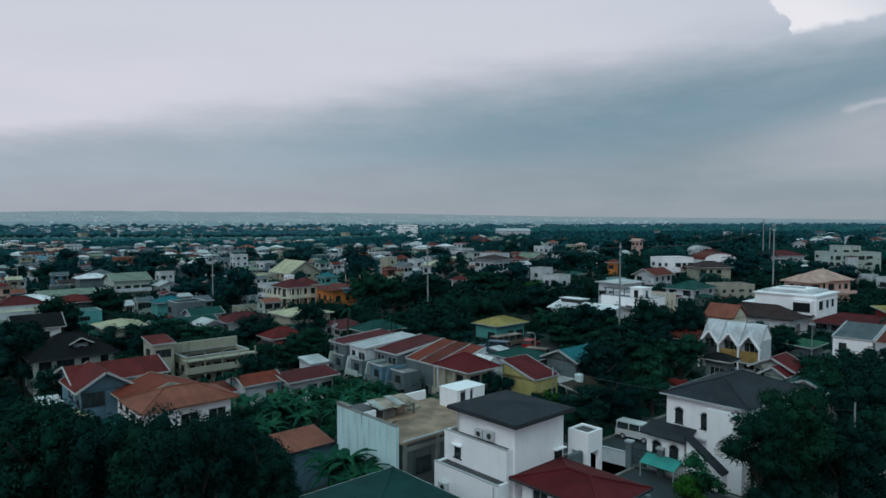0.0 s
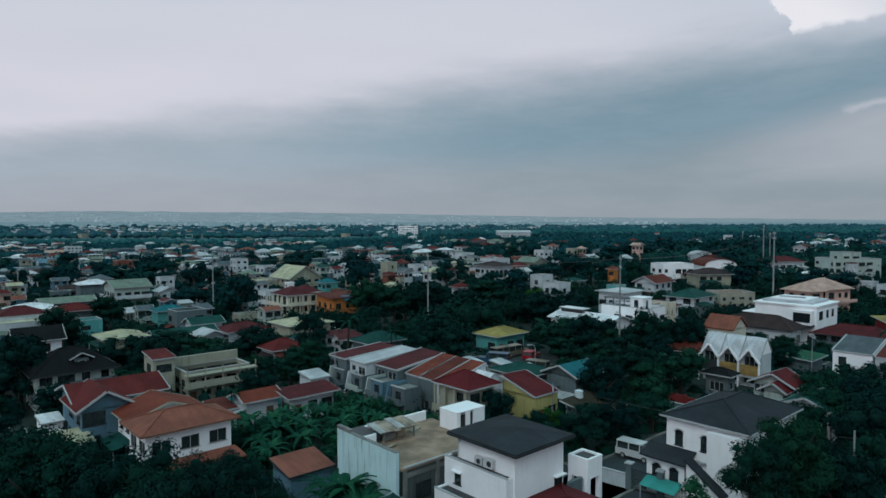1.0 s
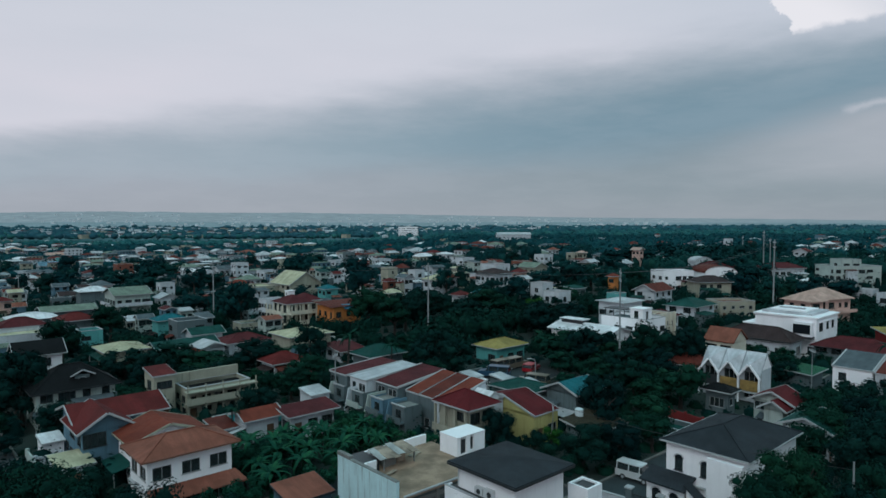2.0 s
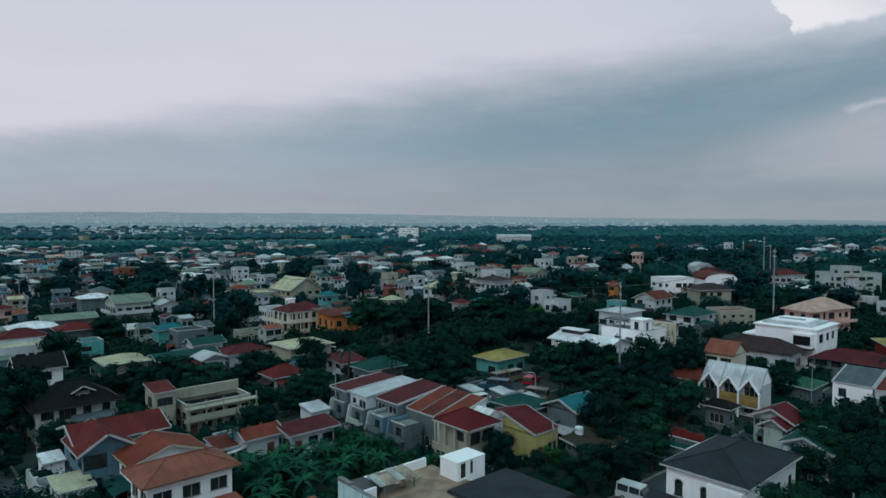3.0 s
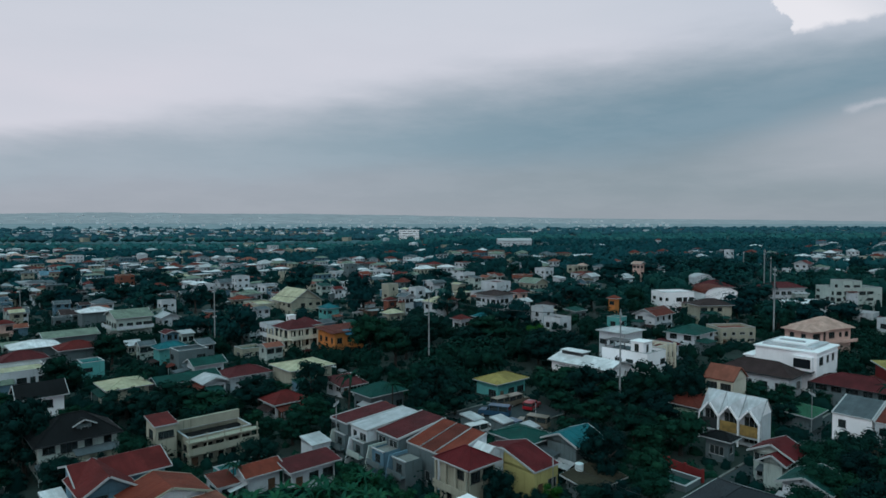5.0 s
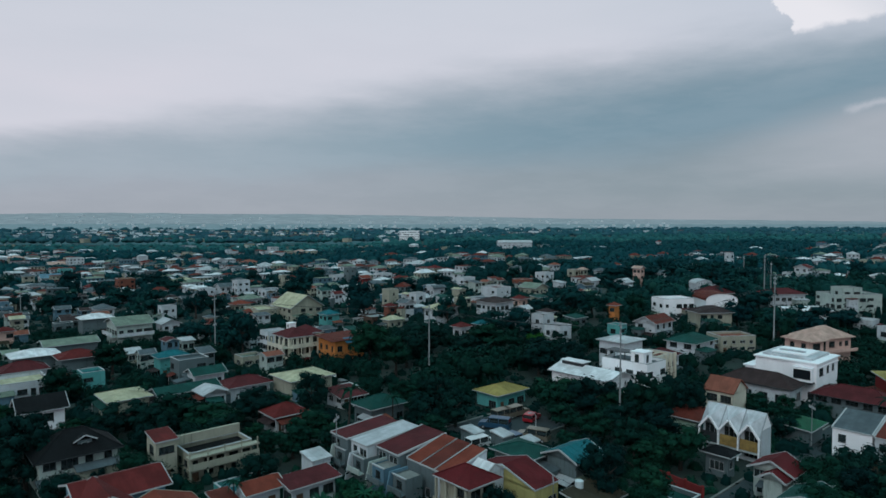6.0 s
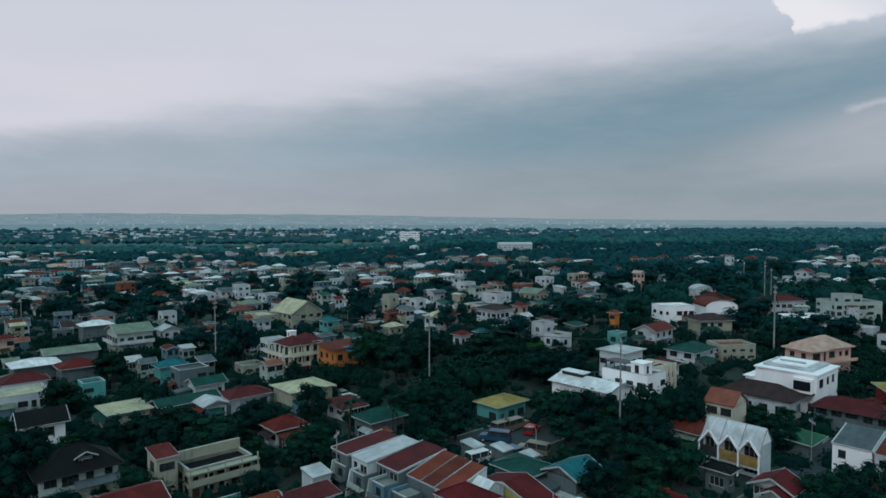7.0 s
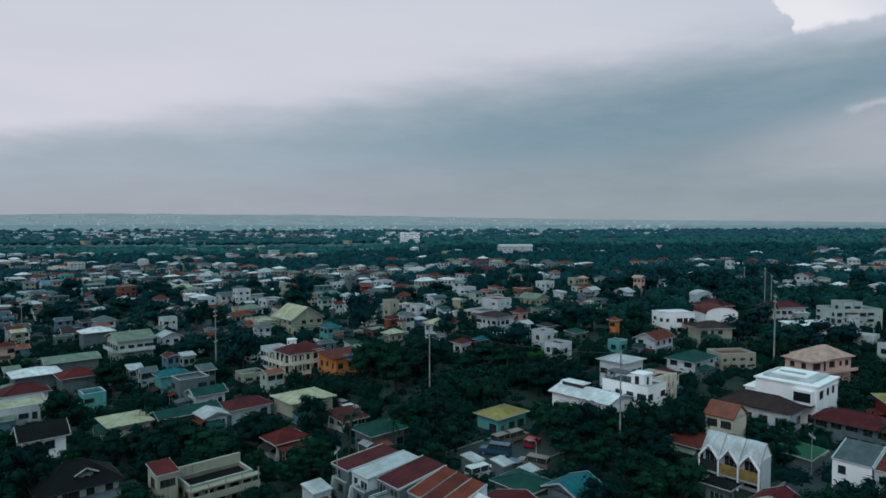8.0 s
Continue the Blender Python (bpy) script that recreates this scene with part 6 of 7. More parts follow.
# large trees that stand out
for x, y, top, r in ((-11.0, 27.5, 15.3, 2.7), (-8.3, 30.0, 12.8, 2.0), (-14.4, 32.5, 13.6, 3.2), (-23.5, 37.5, 13.0, 4.2), (-18.2, 36.5, 12.7, 3.8), (-27.5, 41, 12.4, 4.6), (-13, 38, 10.0, 3.4), (-11.4, 32.2, 13.6, 2.4), (-9.2, 31.0, 13.0, 2.2), (-36, 50, 9.0, 5.0), (-26, 48, 6.5, 4.0), (-19, 45, 7.0, 3.8), (-12.5, 45, 6.0, 3.0), (-33, 57, 5.6, 3.4),
                     (21.3, 42.6, 11.2, 3.1), (24.4, 44.2, 12.2, 3.4), (28.6, 45.4, 10.3, 3.9), (24.6, 45.5, 7.5, 3.2), (33.0, 48.6, 9.2, 3.2), (37, 55, 10.6, 4.2), (42, 60, 10.2, 4.6), (22.2, 41.4, 6.6, 2.8), (29.5, 41.5, 6.4, 3.2)):
    tree(x, y, top, r)
for x, y, top, r in ((43, 62, 8.2, 4.6), (49, 67, 7.6, 4.6), (54, 74, 7.4, 4.8), (47, 72, 6.0, 4.0), (60, 80, 6.6, 4.4), (40, 70, 5.6, 3.2),
                     (21, 83, 7.6, 4.2), (26, 80, 6.2, 4.0), (15.5, 70, 5.2, 3.6), (20, 72, 5.0, 3.4), (25, 76, 5.2, 3.4), (11.5, 66, 4.6, 3.0), (6.3, 74.4, 5.8, 2.5), (1.5, 68.0, 4.4, 2.6), (35, 94, 7.2, 4.6), (29, 97, 7.0, 4.4)):
    tree(x, y, top, r)
# tall dark crowns that stand over the roofs of the blocks further out
for x, y, top, r in ((-81.7, 156.8, 7.8, 5.3), (-72.7, 121.8, 9.8, 5.0), (-82.3, 206.8, 4.4, 6.0), (-72.7, 206.8, 5.4, 5.1), (-60.0, 189.9, 10.2, 5.6), (-19.3, 165.0, 11.2, 7.0), (-9.5, 160.0, 10.3, 5.8), (4.3, 205.1, 13.2, 4.0),
                     (-30.8, 245.0, 14.0, 8.6), (-21.1, 330.0, 8.6, 7.2), (42.0, 215.2, 15.0, 7.6), (51.0, 222.0, 13.5, 7.0), (33.5, 221.0, 11.0, 5.5), (36.4, 113.1, 10.3, 4.8), (43.0, 113.1, 8.7, 3.8), (28.7, 118.1, 7.8, 4.9)):
    tree(x, y, top, r)
for x, y, top, r in ((122.0, 262.0, 18.2, 10.0), (110.0, 226.0, 13.6, 7.0), (106.0, 240.0, 16.0, 8.0), (136.0, 322.0, 17.0, 11.0), (120.0, 330.0, 15.5, 10.0), (102.0, 335.0, 15.0, 11.0), (86.0, 330.0, 13.0, 9.0), (131.0, 285.0, 17.5, 9.0),
                     (-172.9, 274.5, 5.0, 9.0), (-159.6, 274.5, 5.8, 8.0), (-147.0, 278.0, 4.8, 7.0), (-101.8, 261.7, 8.6, 6.4), (14.7, 190.1, 10.7, 4.4), (12.1, 165.1, 11.1, 7.4), (-1.8, 330.0, 10.7, 7.2), (-228.6, 389.6, 7.0, 8.0),
                     (-185.3, 399.7, 5.0, 9.5), (-11.4, 150.0, 10.8, 5.5), (110.8, 196.3, 11.0, 6.5), (121.1, 196.3, 10.6, 6.5), (-60.4, 89.9, 9.5, 4.2)):
    tree(x, y, top, r)
# dark trees between the yard and the folded gables
for x, y, top, r in ((21.4, 118.0, 7.4, 5.0), (26.0, 116.0, 8.5, 5.0), (20.8, 109.0, 6.0, 3.8), (24.5, 105.0, 5.6, 4.0), (30.0, 108.0, 6.6, 4.4), (35.5, 105.0, 7.0, 4.4), (33.0, 99.5, 4.6, 3.6), (56.5, 106.0, 4.6, 2.6), (59.5, 110.5, 5.0, 2.6), (29.5, 92.0, 5.2, 3.8), (47.0, 121.0, 7.0, 4.0)):
    tree(x, y, top, r)
for x, y, top, r in ((24.0, 178.0, 7.4, 4.2), (30.5, 174.0, 7.8, 4.2), (35.0, 184.0, 9.0, 4.8)):
    tree(x, y, top, r)
for x, y, top, r in ((-62.5, 100.5, 4.2, 3.0), (-56.5, 79.5, 3.6, 2.6), (-51.5, 74.5, 3.0, 2.2), (-60.0, 84.0, 5.0, 3.2), (44.5, 74.5, 6.2, 3.6), (52.0, 79.5, 6.4, 3.8), (58.0, 84.5, 6.2, 3.8)):
    tree(x, y, top, r)
# garden trees to the west
for x, y, top, r in ((-20, 172, 9.0, 6.0), (-38.6, 83.0, 5.4, 3.4), (-42.5, 86.5, 6.0, 3.4), (-25, 86, 5.8, 3.4), (-57, 86, 9.0, 4.5), (-63, 94, 9.0, 5.0), (-90, 133, 6.0, 5.0),
                     (-26, 125, 7.8, 4.2), (-40, 108, 6.0, 6.0), (-48, 113, 6.4, 6.0), (-34, 117, 6.4, 5.5), (-56, 112, 5.4, 5.0), (-22, 104, 6.5, 4.5), (-23.5, 98.5, 5.6, 3.8), (-46, 200, 7.5, 6.5)):
    tree(x, y, top, r)
for x, y, top, r in ((-75, 205, 5.5, 6.0), (-66, 196, 5.0, 6.0), (-120, 265, 9.0, 9.0), (-98, 270, 7.0, 8.0), (-70, 300, 9.5, 9.0)):
    tree(x, y, top, r)
# the wooded blocks in the middle
for x, y, top, r in ((-4, 172, 9.5, 6.5), (22, 122, 7.8, 6.0), (28, 117, 7.0, 5.5), (24, 160, 8.0, 6.0), (22, 149, 8.6, 5.5), (6, 160, 8.5, 6.5), (1, 200, 13.0, 5.0),
                     (22, 190, 11.5, 5.5), (-4, 112, 7.0, 4.5), (2, 114, 7.0, 4.6), (-2, 105, 5.2, 3.5)):
    tree(x, y, top, r)
# trees towards the east
for x, y, top, r in ((50, 84, 6.4, 4.2), (55, 86, 6.2, 4.2), (61, 88, 6.0, 4.2), (66, 92, 5.6, 4.0), (46.5, 79, 5.6, 3.6), (30, 150, 9.0, 6.0), (96, 184, 13.0, 6.5), (101, 177, 11.0, 5.0), (90, 197, 12.5, 6.0)):
    tree(x, y, top, r)
tree(24, 166, 8.2, 3.2, LIMES, "lime green young tree among dark crowns")
tree(20.8, 51.0, 4.4, 2.5, LUSH, "bright green leafy tree in front of the white house")
tree(19.2, 49.5, 3.4, 1.6, LIMES, "pale green young tree by the drive")
tree(13, 76.5, 3.0, 1.6, LIMES, "bright green shrub-like tree on the lane")


for u, v, top, r in ((46.6, 58.5, 3.4, 1.7), (46.2, 61.5, 3.8, 1.8), (46.8, 64.5, 3.6, 1.7), (45.8, 67.5, 3.4, 1.9), (46.4, 70.5, 3.2, 1.8), (43.5, 59.5, 3.0, 1.8), (43.0, 63.0, 3.4, 2.0), (43.2, 66.8, 3.2, 1.9), (40.5, 62.0, 3.0, 1.8), (40.0, 66.0, 3.2, 1.9), (37.0, 64.5, 2.8, 1.8), (47.2, 54.5, 3.6, 1.8), (44.6, 52.5, 3.2, 1.9), (41.5, 53.5, 3.0, 2.0), (36.5, 56.5, 3.2, 2.0), (33.0, 55.0, 3.4, 2.2), (26.0, 56.5, 3.6, 2.2), (22.5, 55.2, 4.0, 2.4), (29.0, 54.0, 3.4, 2.2)):
    tree(*uv(u, v), top, r, LUSH, "lush bright green shrub in front of the houses")


def in_house(x, y, m=0.2):
    for fx, fy, lu, lv, yaw, _, _ in FOOT:
        c, s = math.cos(radians(yaw)), math.sin(radians(yaw))
        a, b = (x - fx) * c + (y - fy) * s, -(x - fx) * s + (y - fy) * c
        if -m < a < lu + m and -m < b < lv + m:
            return True
    u, v = x * CU + y * SU, -x * SU + y * CU
    return any(min(u0, u1) - w / 2 - m < u < max(u0, u1) + w / 2 + m and min(v0, v1) - w / 2 - m < v < max(v0, v1) + w / 2 + m for u0, v0, u1, v1, w in STREETS)


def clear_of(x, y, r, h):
    """Whether a tree may stand there: off the houses and streets, and below the camera's sightline to any house."""
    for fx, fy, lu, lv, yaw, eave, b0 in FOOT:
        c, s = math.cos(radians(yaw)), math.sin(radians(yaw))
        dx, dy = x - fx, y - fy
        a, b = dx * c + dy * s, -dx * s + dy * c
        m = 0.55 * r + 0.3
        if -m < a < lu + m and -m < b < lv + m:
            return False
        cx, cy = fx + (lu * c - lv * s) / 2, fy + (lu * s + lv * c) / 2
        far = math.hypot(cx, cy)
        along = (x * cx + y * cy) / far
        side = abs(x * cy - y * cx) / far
        # between camera and house: height limited to fit the camera's view
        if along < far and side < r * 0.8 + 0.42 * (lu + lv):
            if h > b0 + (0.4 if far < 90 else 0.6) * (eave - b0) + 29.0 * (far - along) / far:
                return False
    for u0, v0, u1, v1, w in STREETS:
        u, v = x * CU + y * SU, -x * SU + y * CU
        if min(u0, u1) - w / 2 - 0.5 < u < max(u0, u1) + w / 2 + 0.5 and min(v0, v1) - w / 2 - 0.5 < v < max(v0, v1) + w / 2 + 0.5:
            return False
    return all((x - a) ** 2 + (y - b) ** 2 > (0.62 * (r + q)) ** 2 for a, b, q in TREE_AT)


GROVE = []  # trees further out, joined into one leafy mass


def grove(x, y, h, r):
    """A tree of four or five boughs, for the joined mass."""
    z = ground_z(x, y)
    TREE_AT.append((x, y, r))
    for k in range(5):
        a, q = RNG.uniform(0, 6.28), r * RNG.uniform(0.2, 0.62)
        b = r * RNG.uniform(0.42, 0.66)
        GROVE.append((x + q * math.cos(a), y + q * math.sin(a), z + max(0.4, (h - b * 1.3) * RNG.uniform(0.72, 1.0)), b, b * 1.25))
    GROVE.append((x, y, z + 0.2, r * 0.7, h * 0.62))


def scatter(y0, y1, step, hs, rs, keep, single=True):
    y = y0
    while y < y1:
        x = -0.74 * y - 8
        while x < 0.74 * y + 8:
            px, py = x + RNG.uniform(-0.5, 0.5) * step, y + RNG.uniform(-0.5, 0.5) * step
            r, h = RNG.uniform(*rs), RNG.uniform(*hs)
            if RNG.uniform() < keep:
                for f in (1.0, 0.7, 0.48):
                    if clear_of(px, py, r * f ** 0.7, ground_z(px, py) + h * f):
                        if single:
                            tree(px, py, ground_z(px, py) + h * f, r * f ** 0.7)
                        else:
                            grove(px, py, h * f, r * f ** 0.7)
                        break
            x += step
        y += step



def infill(n, seed):
    """Small houses and sheds that crowd the blocks between the larger ones."""
    rng = random.Random(seed)
    made = tries = 0
    while made < n and tries < 9000:
        tries += 1
        y = math.sqrt(rng.uniform(158 ** 2, 335 ** 2))
        x = rng.uniform(-0.72, 0.66) * y
        if -14 < x < 58 and y < 195 or x > 0.33 * y and y > 222 or x > 20 and y < 140 or x > 0.24 * y and y > 150:
            continue
        a, b = rng.uniform(4.0, 7.0), rng.uniform(3.6, 6.0)
        c, s = math.cos(radians(YAW)), math.sin(radians(YAW))
        if any(in_house(x + p * c - q * s, y + p * s + q * c, 0.8) for p in (0, a / 2, a) for q in (0, b / 2, b)) or any((x - p) ** 2 + (y + 2 - q) ** 2 < (0.6 * r + 3.5) ** 2 for p, q, r in TREE_AT):
            continue
        made += 1
        tall = rng.random() < 0.25
        roof = rng.choice(["hip", "gable", "shed", "gable", "shed", "flat"])
        top = rng.choice(["grey", "rust", "brown", "sage", "tan", "maroon", "white", "green", "olive", "pale", "grey", "cream"])
        wall = rng.choice(["white", "grey", "cream", "white", "blue", "sage"])
        names = {"grey": "grey", "rust": "rust red", "brown": "brown", "sage": "sage green", "tan": "faded orange", "maroon": "maroon", "white": "white", "green": "dark green", "olive": "olive brown", "pale": "pale grey", "cream": "cream"}
        kinds = {"hip": "hipped", "gable": "gabled", "shed": "lean-to", "flat": "flat"}
        house(f"small {'pale green' if wall == 'sage' else wall} walled house with a {names[top]} {kinds[roof]} roof", x, y, a, b, ground_z(x, y) + (5.2 if tall else rng.uniform(2.6, 3.4)), roof, rng.uniform(0.5, 1.2), wall, top, over=0.35,
              wu=2, wv=1, storeys=2 if tall else 1, caps=False, group="town houses", door=False, clutter=False)


def tall_trees(n, seed):
    """Single broad trees that rise over the roofs of the blocks beyond."""
    rng = random.Random(seed)
    made = tries = 0
    while made < n and tries < 3000:
        tries += 1
        y = math.sqrt(rng.uniform(215 ** 2, 420 ** 2))
        x = rng.uniform(-0.72, 0.72) * y
        r = rng.uniform(5.0, 8.0)
        if in_house(x, y, 0.75 * r) or any(in_house(x * (1 + k / y), y + k, 0.4 * r) for k in (8, 16, 26)) or any((x - p) ** 2 + (y - q) ** 2 < (r + w) ** 2 * 0.7 for p, q, w in TREE_AT):
            continue
        made += 1
        tree(x, y, ground_z(x, y) + rng.uniform(8.5, 12.5), r)


tall_trees(34, 5)
infill(105, 77)
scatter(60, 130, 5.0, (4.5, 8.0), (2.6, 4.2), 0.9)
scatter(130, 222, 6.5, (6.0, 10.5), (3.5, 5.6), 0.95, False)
# the wooded rise to the east, then the suburb beyond
for j in range(70):
    x, y = RNG.uniform(72, 172), RNG.uniform(228, 335)
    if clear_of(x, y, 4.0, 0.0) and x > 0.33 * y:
        grove(x, y, RNG.uniform(8, 13), RNG.uniform(5.0, 7.5))
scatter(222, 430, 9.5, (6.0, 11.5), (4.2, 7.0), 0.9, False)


# ---- banana plants, palms and undergrowth ----
def leaf_blade(L, w, droop, mat, name):
    """One arching leaf with a folded midrib, rooted at the origin and reaching along x."""
    b = Build()
    n = 7
    prof = [0.15, 0.7, 1.0, 1.0, 0.85, 0.6, 0.3, 0.03]
    pt = lambda k: (L * k / n * (1 - 0.12 * droop * (k / n) ** 2), 0, L * (0.62 * k / n - droop * (k / n) ** 2.2))
    for k in range(n):
        p, q = pt(k), pt(k + 1)
        for s in (-1, 1):
            a = [(p[0], 0, p[2]), (q[0], 0, q[2]), (q[0], s * w * prof[k + 1] / 2, q[2] - 0.12 * w), (p[0], s * w * prof[k] / 2, p[2] - 0.12 * w)]
            b.face(*(a if s > 0 else a[::-1]))
    return b.mesh(name, mat)


BLADES = [leaf_blade(2.0, 0.42, d, BANANA, "leaf") for d in (0.55, 0.85, 1.15)]
FRONDS = [leaf_blade(2.8, 0.5, d, LEAF2, "frond") for d in (0.7, 1.0, 1.3)]


def stem_mesh(h, r0, r1, mat, name):
    b = Build()
    b.tube([(0, 0, -0.2), (0.05 * h, 0, h * 0.5), (0.07 * h, 0.02 * h, h)], [r0, (r0 + r1) / 2, r1], 8)
    return b.mesh(name, mat)


BSTEM = stem_mesh(2.4, 0.16, 0.1, BANANA, "stem")
PSTEM = stem_mesh(7.0, 0.2, 0.12, BARK, "trunk")


def plume(name, label, category, x, y, s, stem, h, blades, n, group):
    ob = thing(name, pose(x, y, ground_z(x, y), 0, 0, float(RNG.uniform(0, 360))) @ Matrix.Diagonal((s, s, s, 1)), label, category, group)
    put("trunk" if name != "banana_plant" else "stem", stem, ob)
    for k in range(n):
        put("frond" if name != "banana_plant" else "leaf", blades[k % len(blades)], ob, m=pose(0.07 * h, 0.02 * h, h, RNG.uniform(-12, 12), RNG.uniform(-28, 8), k * 360 / n + RNG.uniform(-18, 18)))


for u, v, s in ((28.4, 43.2, 1.6), (27.8, 44.4, 1.45), (28.9, 42.0, 1.35), (27.0, 43.0, 1.3), (28.3, 41.2, 1.2), (27.4, 41.0, 1.2), (29.2, 45.4, 1.1), (36, 62, 1.1), (39, 60, 1.2), (42, 63, 1.1), (34, 66, 1.2), (44, 60, 1.0), (38, 67, 1.15), (31, 63, 1.0), (33.5, 59, 1.1), (29, 57.5, 1.2), (46, 66, 1.0), (41, 68.5, 1.0), (27.5, 70.0, 1.1), (30.2, 70.6, 1.0), (36.5, 69.3, 1.0), (31.5, 68, 1.1), (33, 70.4, 1.0), (35, 64, 1.2), (37, 59, 1.0), (40, 65.5, 1.1), (43, 57.5 + 4, 1.0), (29.5, 61, 1.15), (26.5, 65, 1.1), (32.5, 62, 1.25), (28, 66.5, 1.1)):
    plume("banana_plant", "banana plant with broad arching green leaves", "banana plant", *uv(u, v), s, BSTEM, 2.4, BLADES, 15, "banana plants")
for x, y, s in ((-16.5, 108, 1.15), (-9, 113, 0.8), (75, 107, 0.9), (-26, 79, 0.6), (-58, 124, 0.7)):
    plume("palm_tree", "slim palm with a tuft of drooping fronds", "palm", x, y, s, PSTEM, 7.0, FRONDS, 14, "palms")


def clumps(name, pts, leaf, mat, per, seed, label, category, level=0, heart=0.74, ragged=1.05):
    """Many low bushes as one leafy mass; pts: x, y, z, radius, height."""
    rng = np.random.default_rng(seed)
    P = np.repeat(np.array(pts), per, axis=0)
    n = len(P)
    d = rng.normal(size=(n, 3))
    d[:, 2] = np.abs(d[:, 2])
    d /= np.linalg.norm(d, axis=1, keepdims=True)
    c = P[:, :3] + d * np.stack([P[:, 3], P[:, 3], P[:, 4]], 1) * rng.uniform(0.55, ragged, n)[:, None]
    nrm = d + rng.normal(size=(n, 3)) * 0.24
    nrm /= np.linalg.norm(nrm, axis=1, keepdims=True)
    t = np.cross(nrm, rng.normal(size=(n, 3)))
    t /= np.linalg.norm(t, axis=1, keepdims=True)
    b = np.cross(nrm, t)
    s = (leaf * P[:, 3] * rng.uniform(0.6, 1.3, n))[:, None]
    v = np.stack([c - t * s, c - b * s * 0.6, c + t * s, c + b * s * 0.6], 1).reshape(-1, 3)
    C = np.array(pts)
    ob = put(name, leafy(name, v, C[:, :3], C[:, [3, 3, 4]] * heart, level, rng, mat))
    tagged(ob, label, category, kind="stuff")


def bushes(n, y0, y1, r0, r1):
    out = []
    while len(out) < n:
        y = math.sqrt(RNG.uniform(y0 ** 2, y1 ** 2))
        x = RNG.uniform(-0.74, 0.74) * y
        r = RNG.uniform(r0, r1)
        if not in_house(x, y, 0.7 * r):
            out.append((x, y, ground_z(x, y), r, r * RNG.uniform(0.7, 1.3)))
    return out


def beside_houses():
    """Garden shrubs and small trees close in front of the houses, about half as high as their walls."""
    out = []
    for i, (fx, fy, lu, lv, yaw, eave, b0) in enumerate(FOOT):
        if math.hypot(fx, fy) < 72 or math.hypot(fx, fy) > 700 or i in OPEN:
            continue
        near = math.hypot(fx, fy) < 115
        c, s = math.cos(radians(yaw)), math.sin(radians(yaw))
        n = int((lu + lv) / 2.2)
        for k in range(n):
            t = (k + RNG.uniform(0, 1)) / n * (lu + lv)
            r = RNG.uniform(1.1, 2.1) if near else RNG.uniform(1.7, 3.3)
            o = -r * RNG.uniform(0.75, 1.25)
            a, b = (t - lv, o) if t > lv else (o, lv - t)
            h = (eave - b0) * (RNG.uniform(0.3, 0.8) if near else RNG.uniform(0.5, 1.0))
            x, y = fx + a * c - b * s, fy + a * s + b * c
            out.append((x, y, b0 - 0.2, r, h))
    return out


clumps("undergrowth", bushes(450, 34, 110, 0.6, 1.5), 0.15, LEAF2, 80, 3, "tangled low shrubs and tall grass between houses", "undergrowth", 1)
clumps("undergrowth", bushes(1300, 110, 240, 1.0, 2.4), 0.19, LEAF, 34, 4, "shrubs and small garden trees between houses", "undergrowth")
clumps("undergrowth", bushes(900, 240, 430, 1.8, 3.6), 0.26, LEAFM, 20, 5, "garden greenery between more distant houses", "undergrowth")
clumps("garden_shrubs", beside_houses(), 0.17, LEAF, 30, 6, "dark garden shrubs close against the houses", "shrubs")
near_g = [g for g in GROVE if g[1] < 222]
clumps("grove", near_g, 0.17, LEAF2, 68, 7, "dense dark garden trees between houses", "trees", heart=0.62, ragged=1.14)
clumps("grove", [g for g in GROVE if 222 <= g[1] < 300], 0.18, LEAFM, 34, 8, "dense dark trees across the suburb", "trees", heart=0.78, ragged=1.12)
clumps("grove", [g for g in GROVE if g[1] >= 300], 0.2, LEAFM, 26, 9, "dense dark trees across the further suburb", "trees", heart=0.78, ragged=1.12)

# ---- the far suburb: woods and small houses out to the foot of the hills ----


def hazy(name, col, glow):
    """Land so far off that the haze in front of it is put into its own colour and glow."""
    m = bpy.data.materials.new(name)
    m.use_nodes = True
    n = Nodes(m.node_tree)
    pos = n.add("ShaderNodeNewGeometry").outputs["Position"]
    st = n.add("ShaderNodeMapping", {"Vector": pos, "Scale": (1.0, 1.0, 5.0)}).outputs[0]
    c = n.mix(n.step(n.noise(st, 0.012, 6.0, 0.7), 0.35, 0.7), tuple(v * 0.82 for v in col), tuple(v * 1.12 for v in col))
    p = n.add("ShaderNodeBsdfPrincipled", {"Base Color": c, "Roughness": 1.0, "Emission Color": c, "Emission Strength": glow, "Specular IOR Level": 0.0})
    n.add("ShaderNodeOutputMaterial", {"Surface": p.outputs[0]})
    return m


def ridge_z(x, y, height, seed, left, right):
    t = x / y
    return height * (left + (right - left) * smooth(t, -0.5, 0.75)) * (0.9 + 0.22 * noise.noise(Vector((t * 3.1, seed, 0))) + 0.05 * noise.noise(Vector((t * 24.0, seed, 1))))


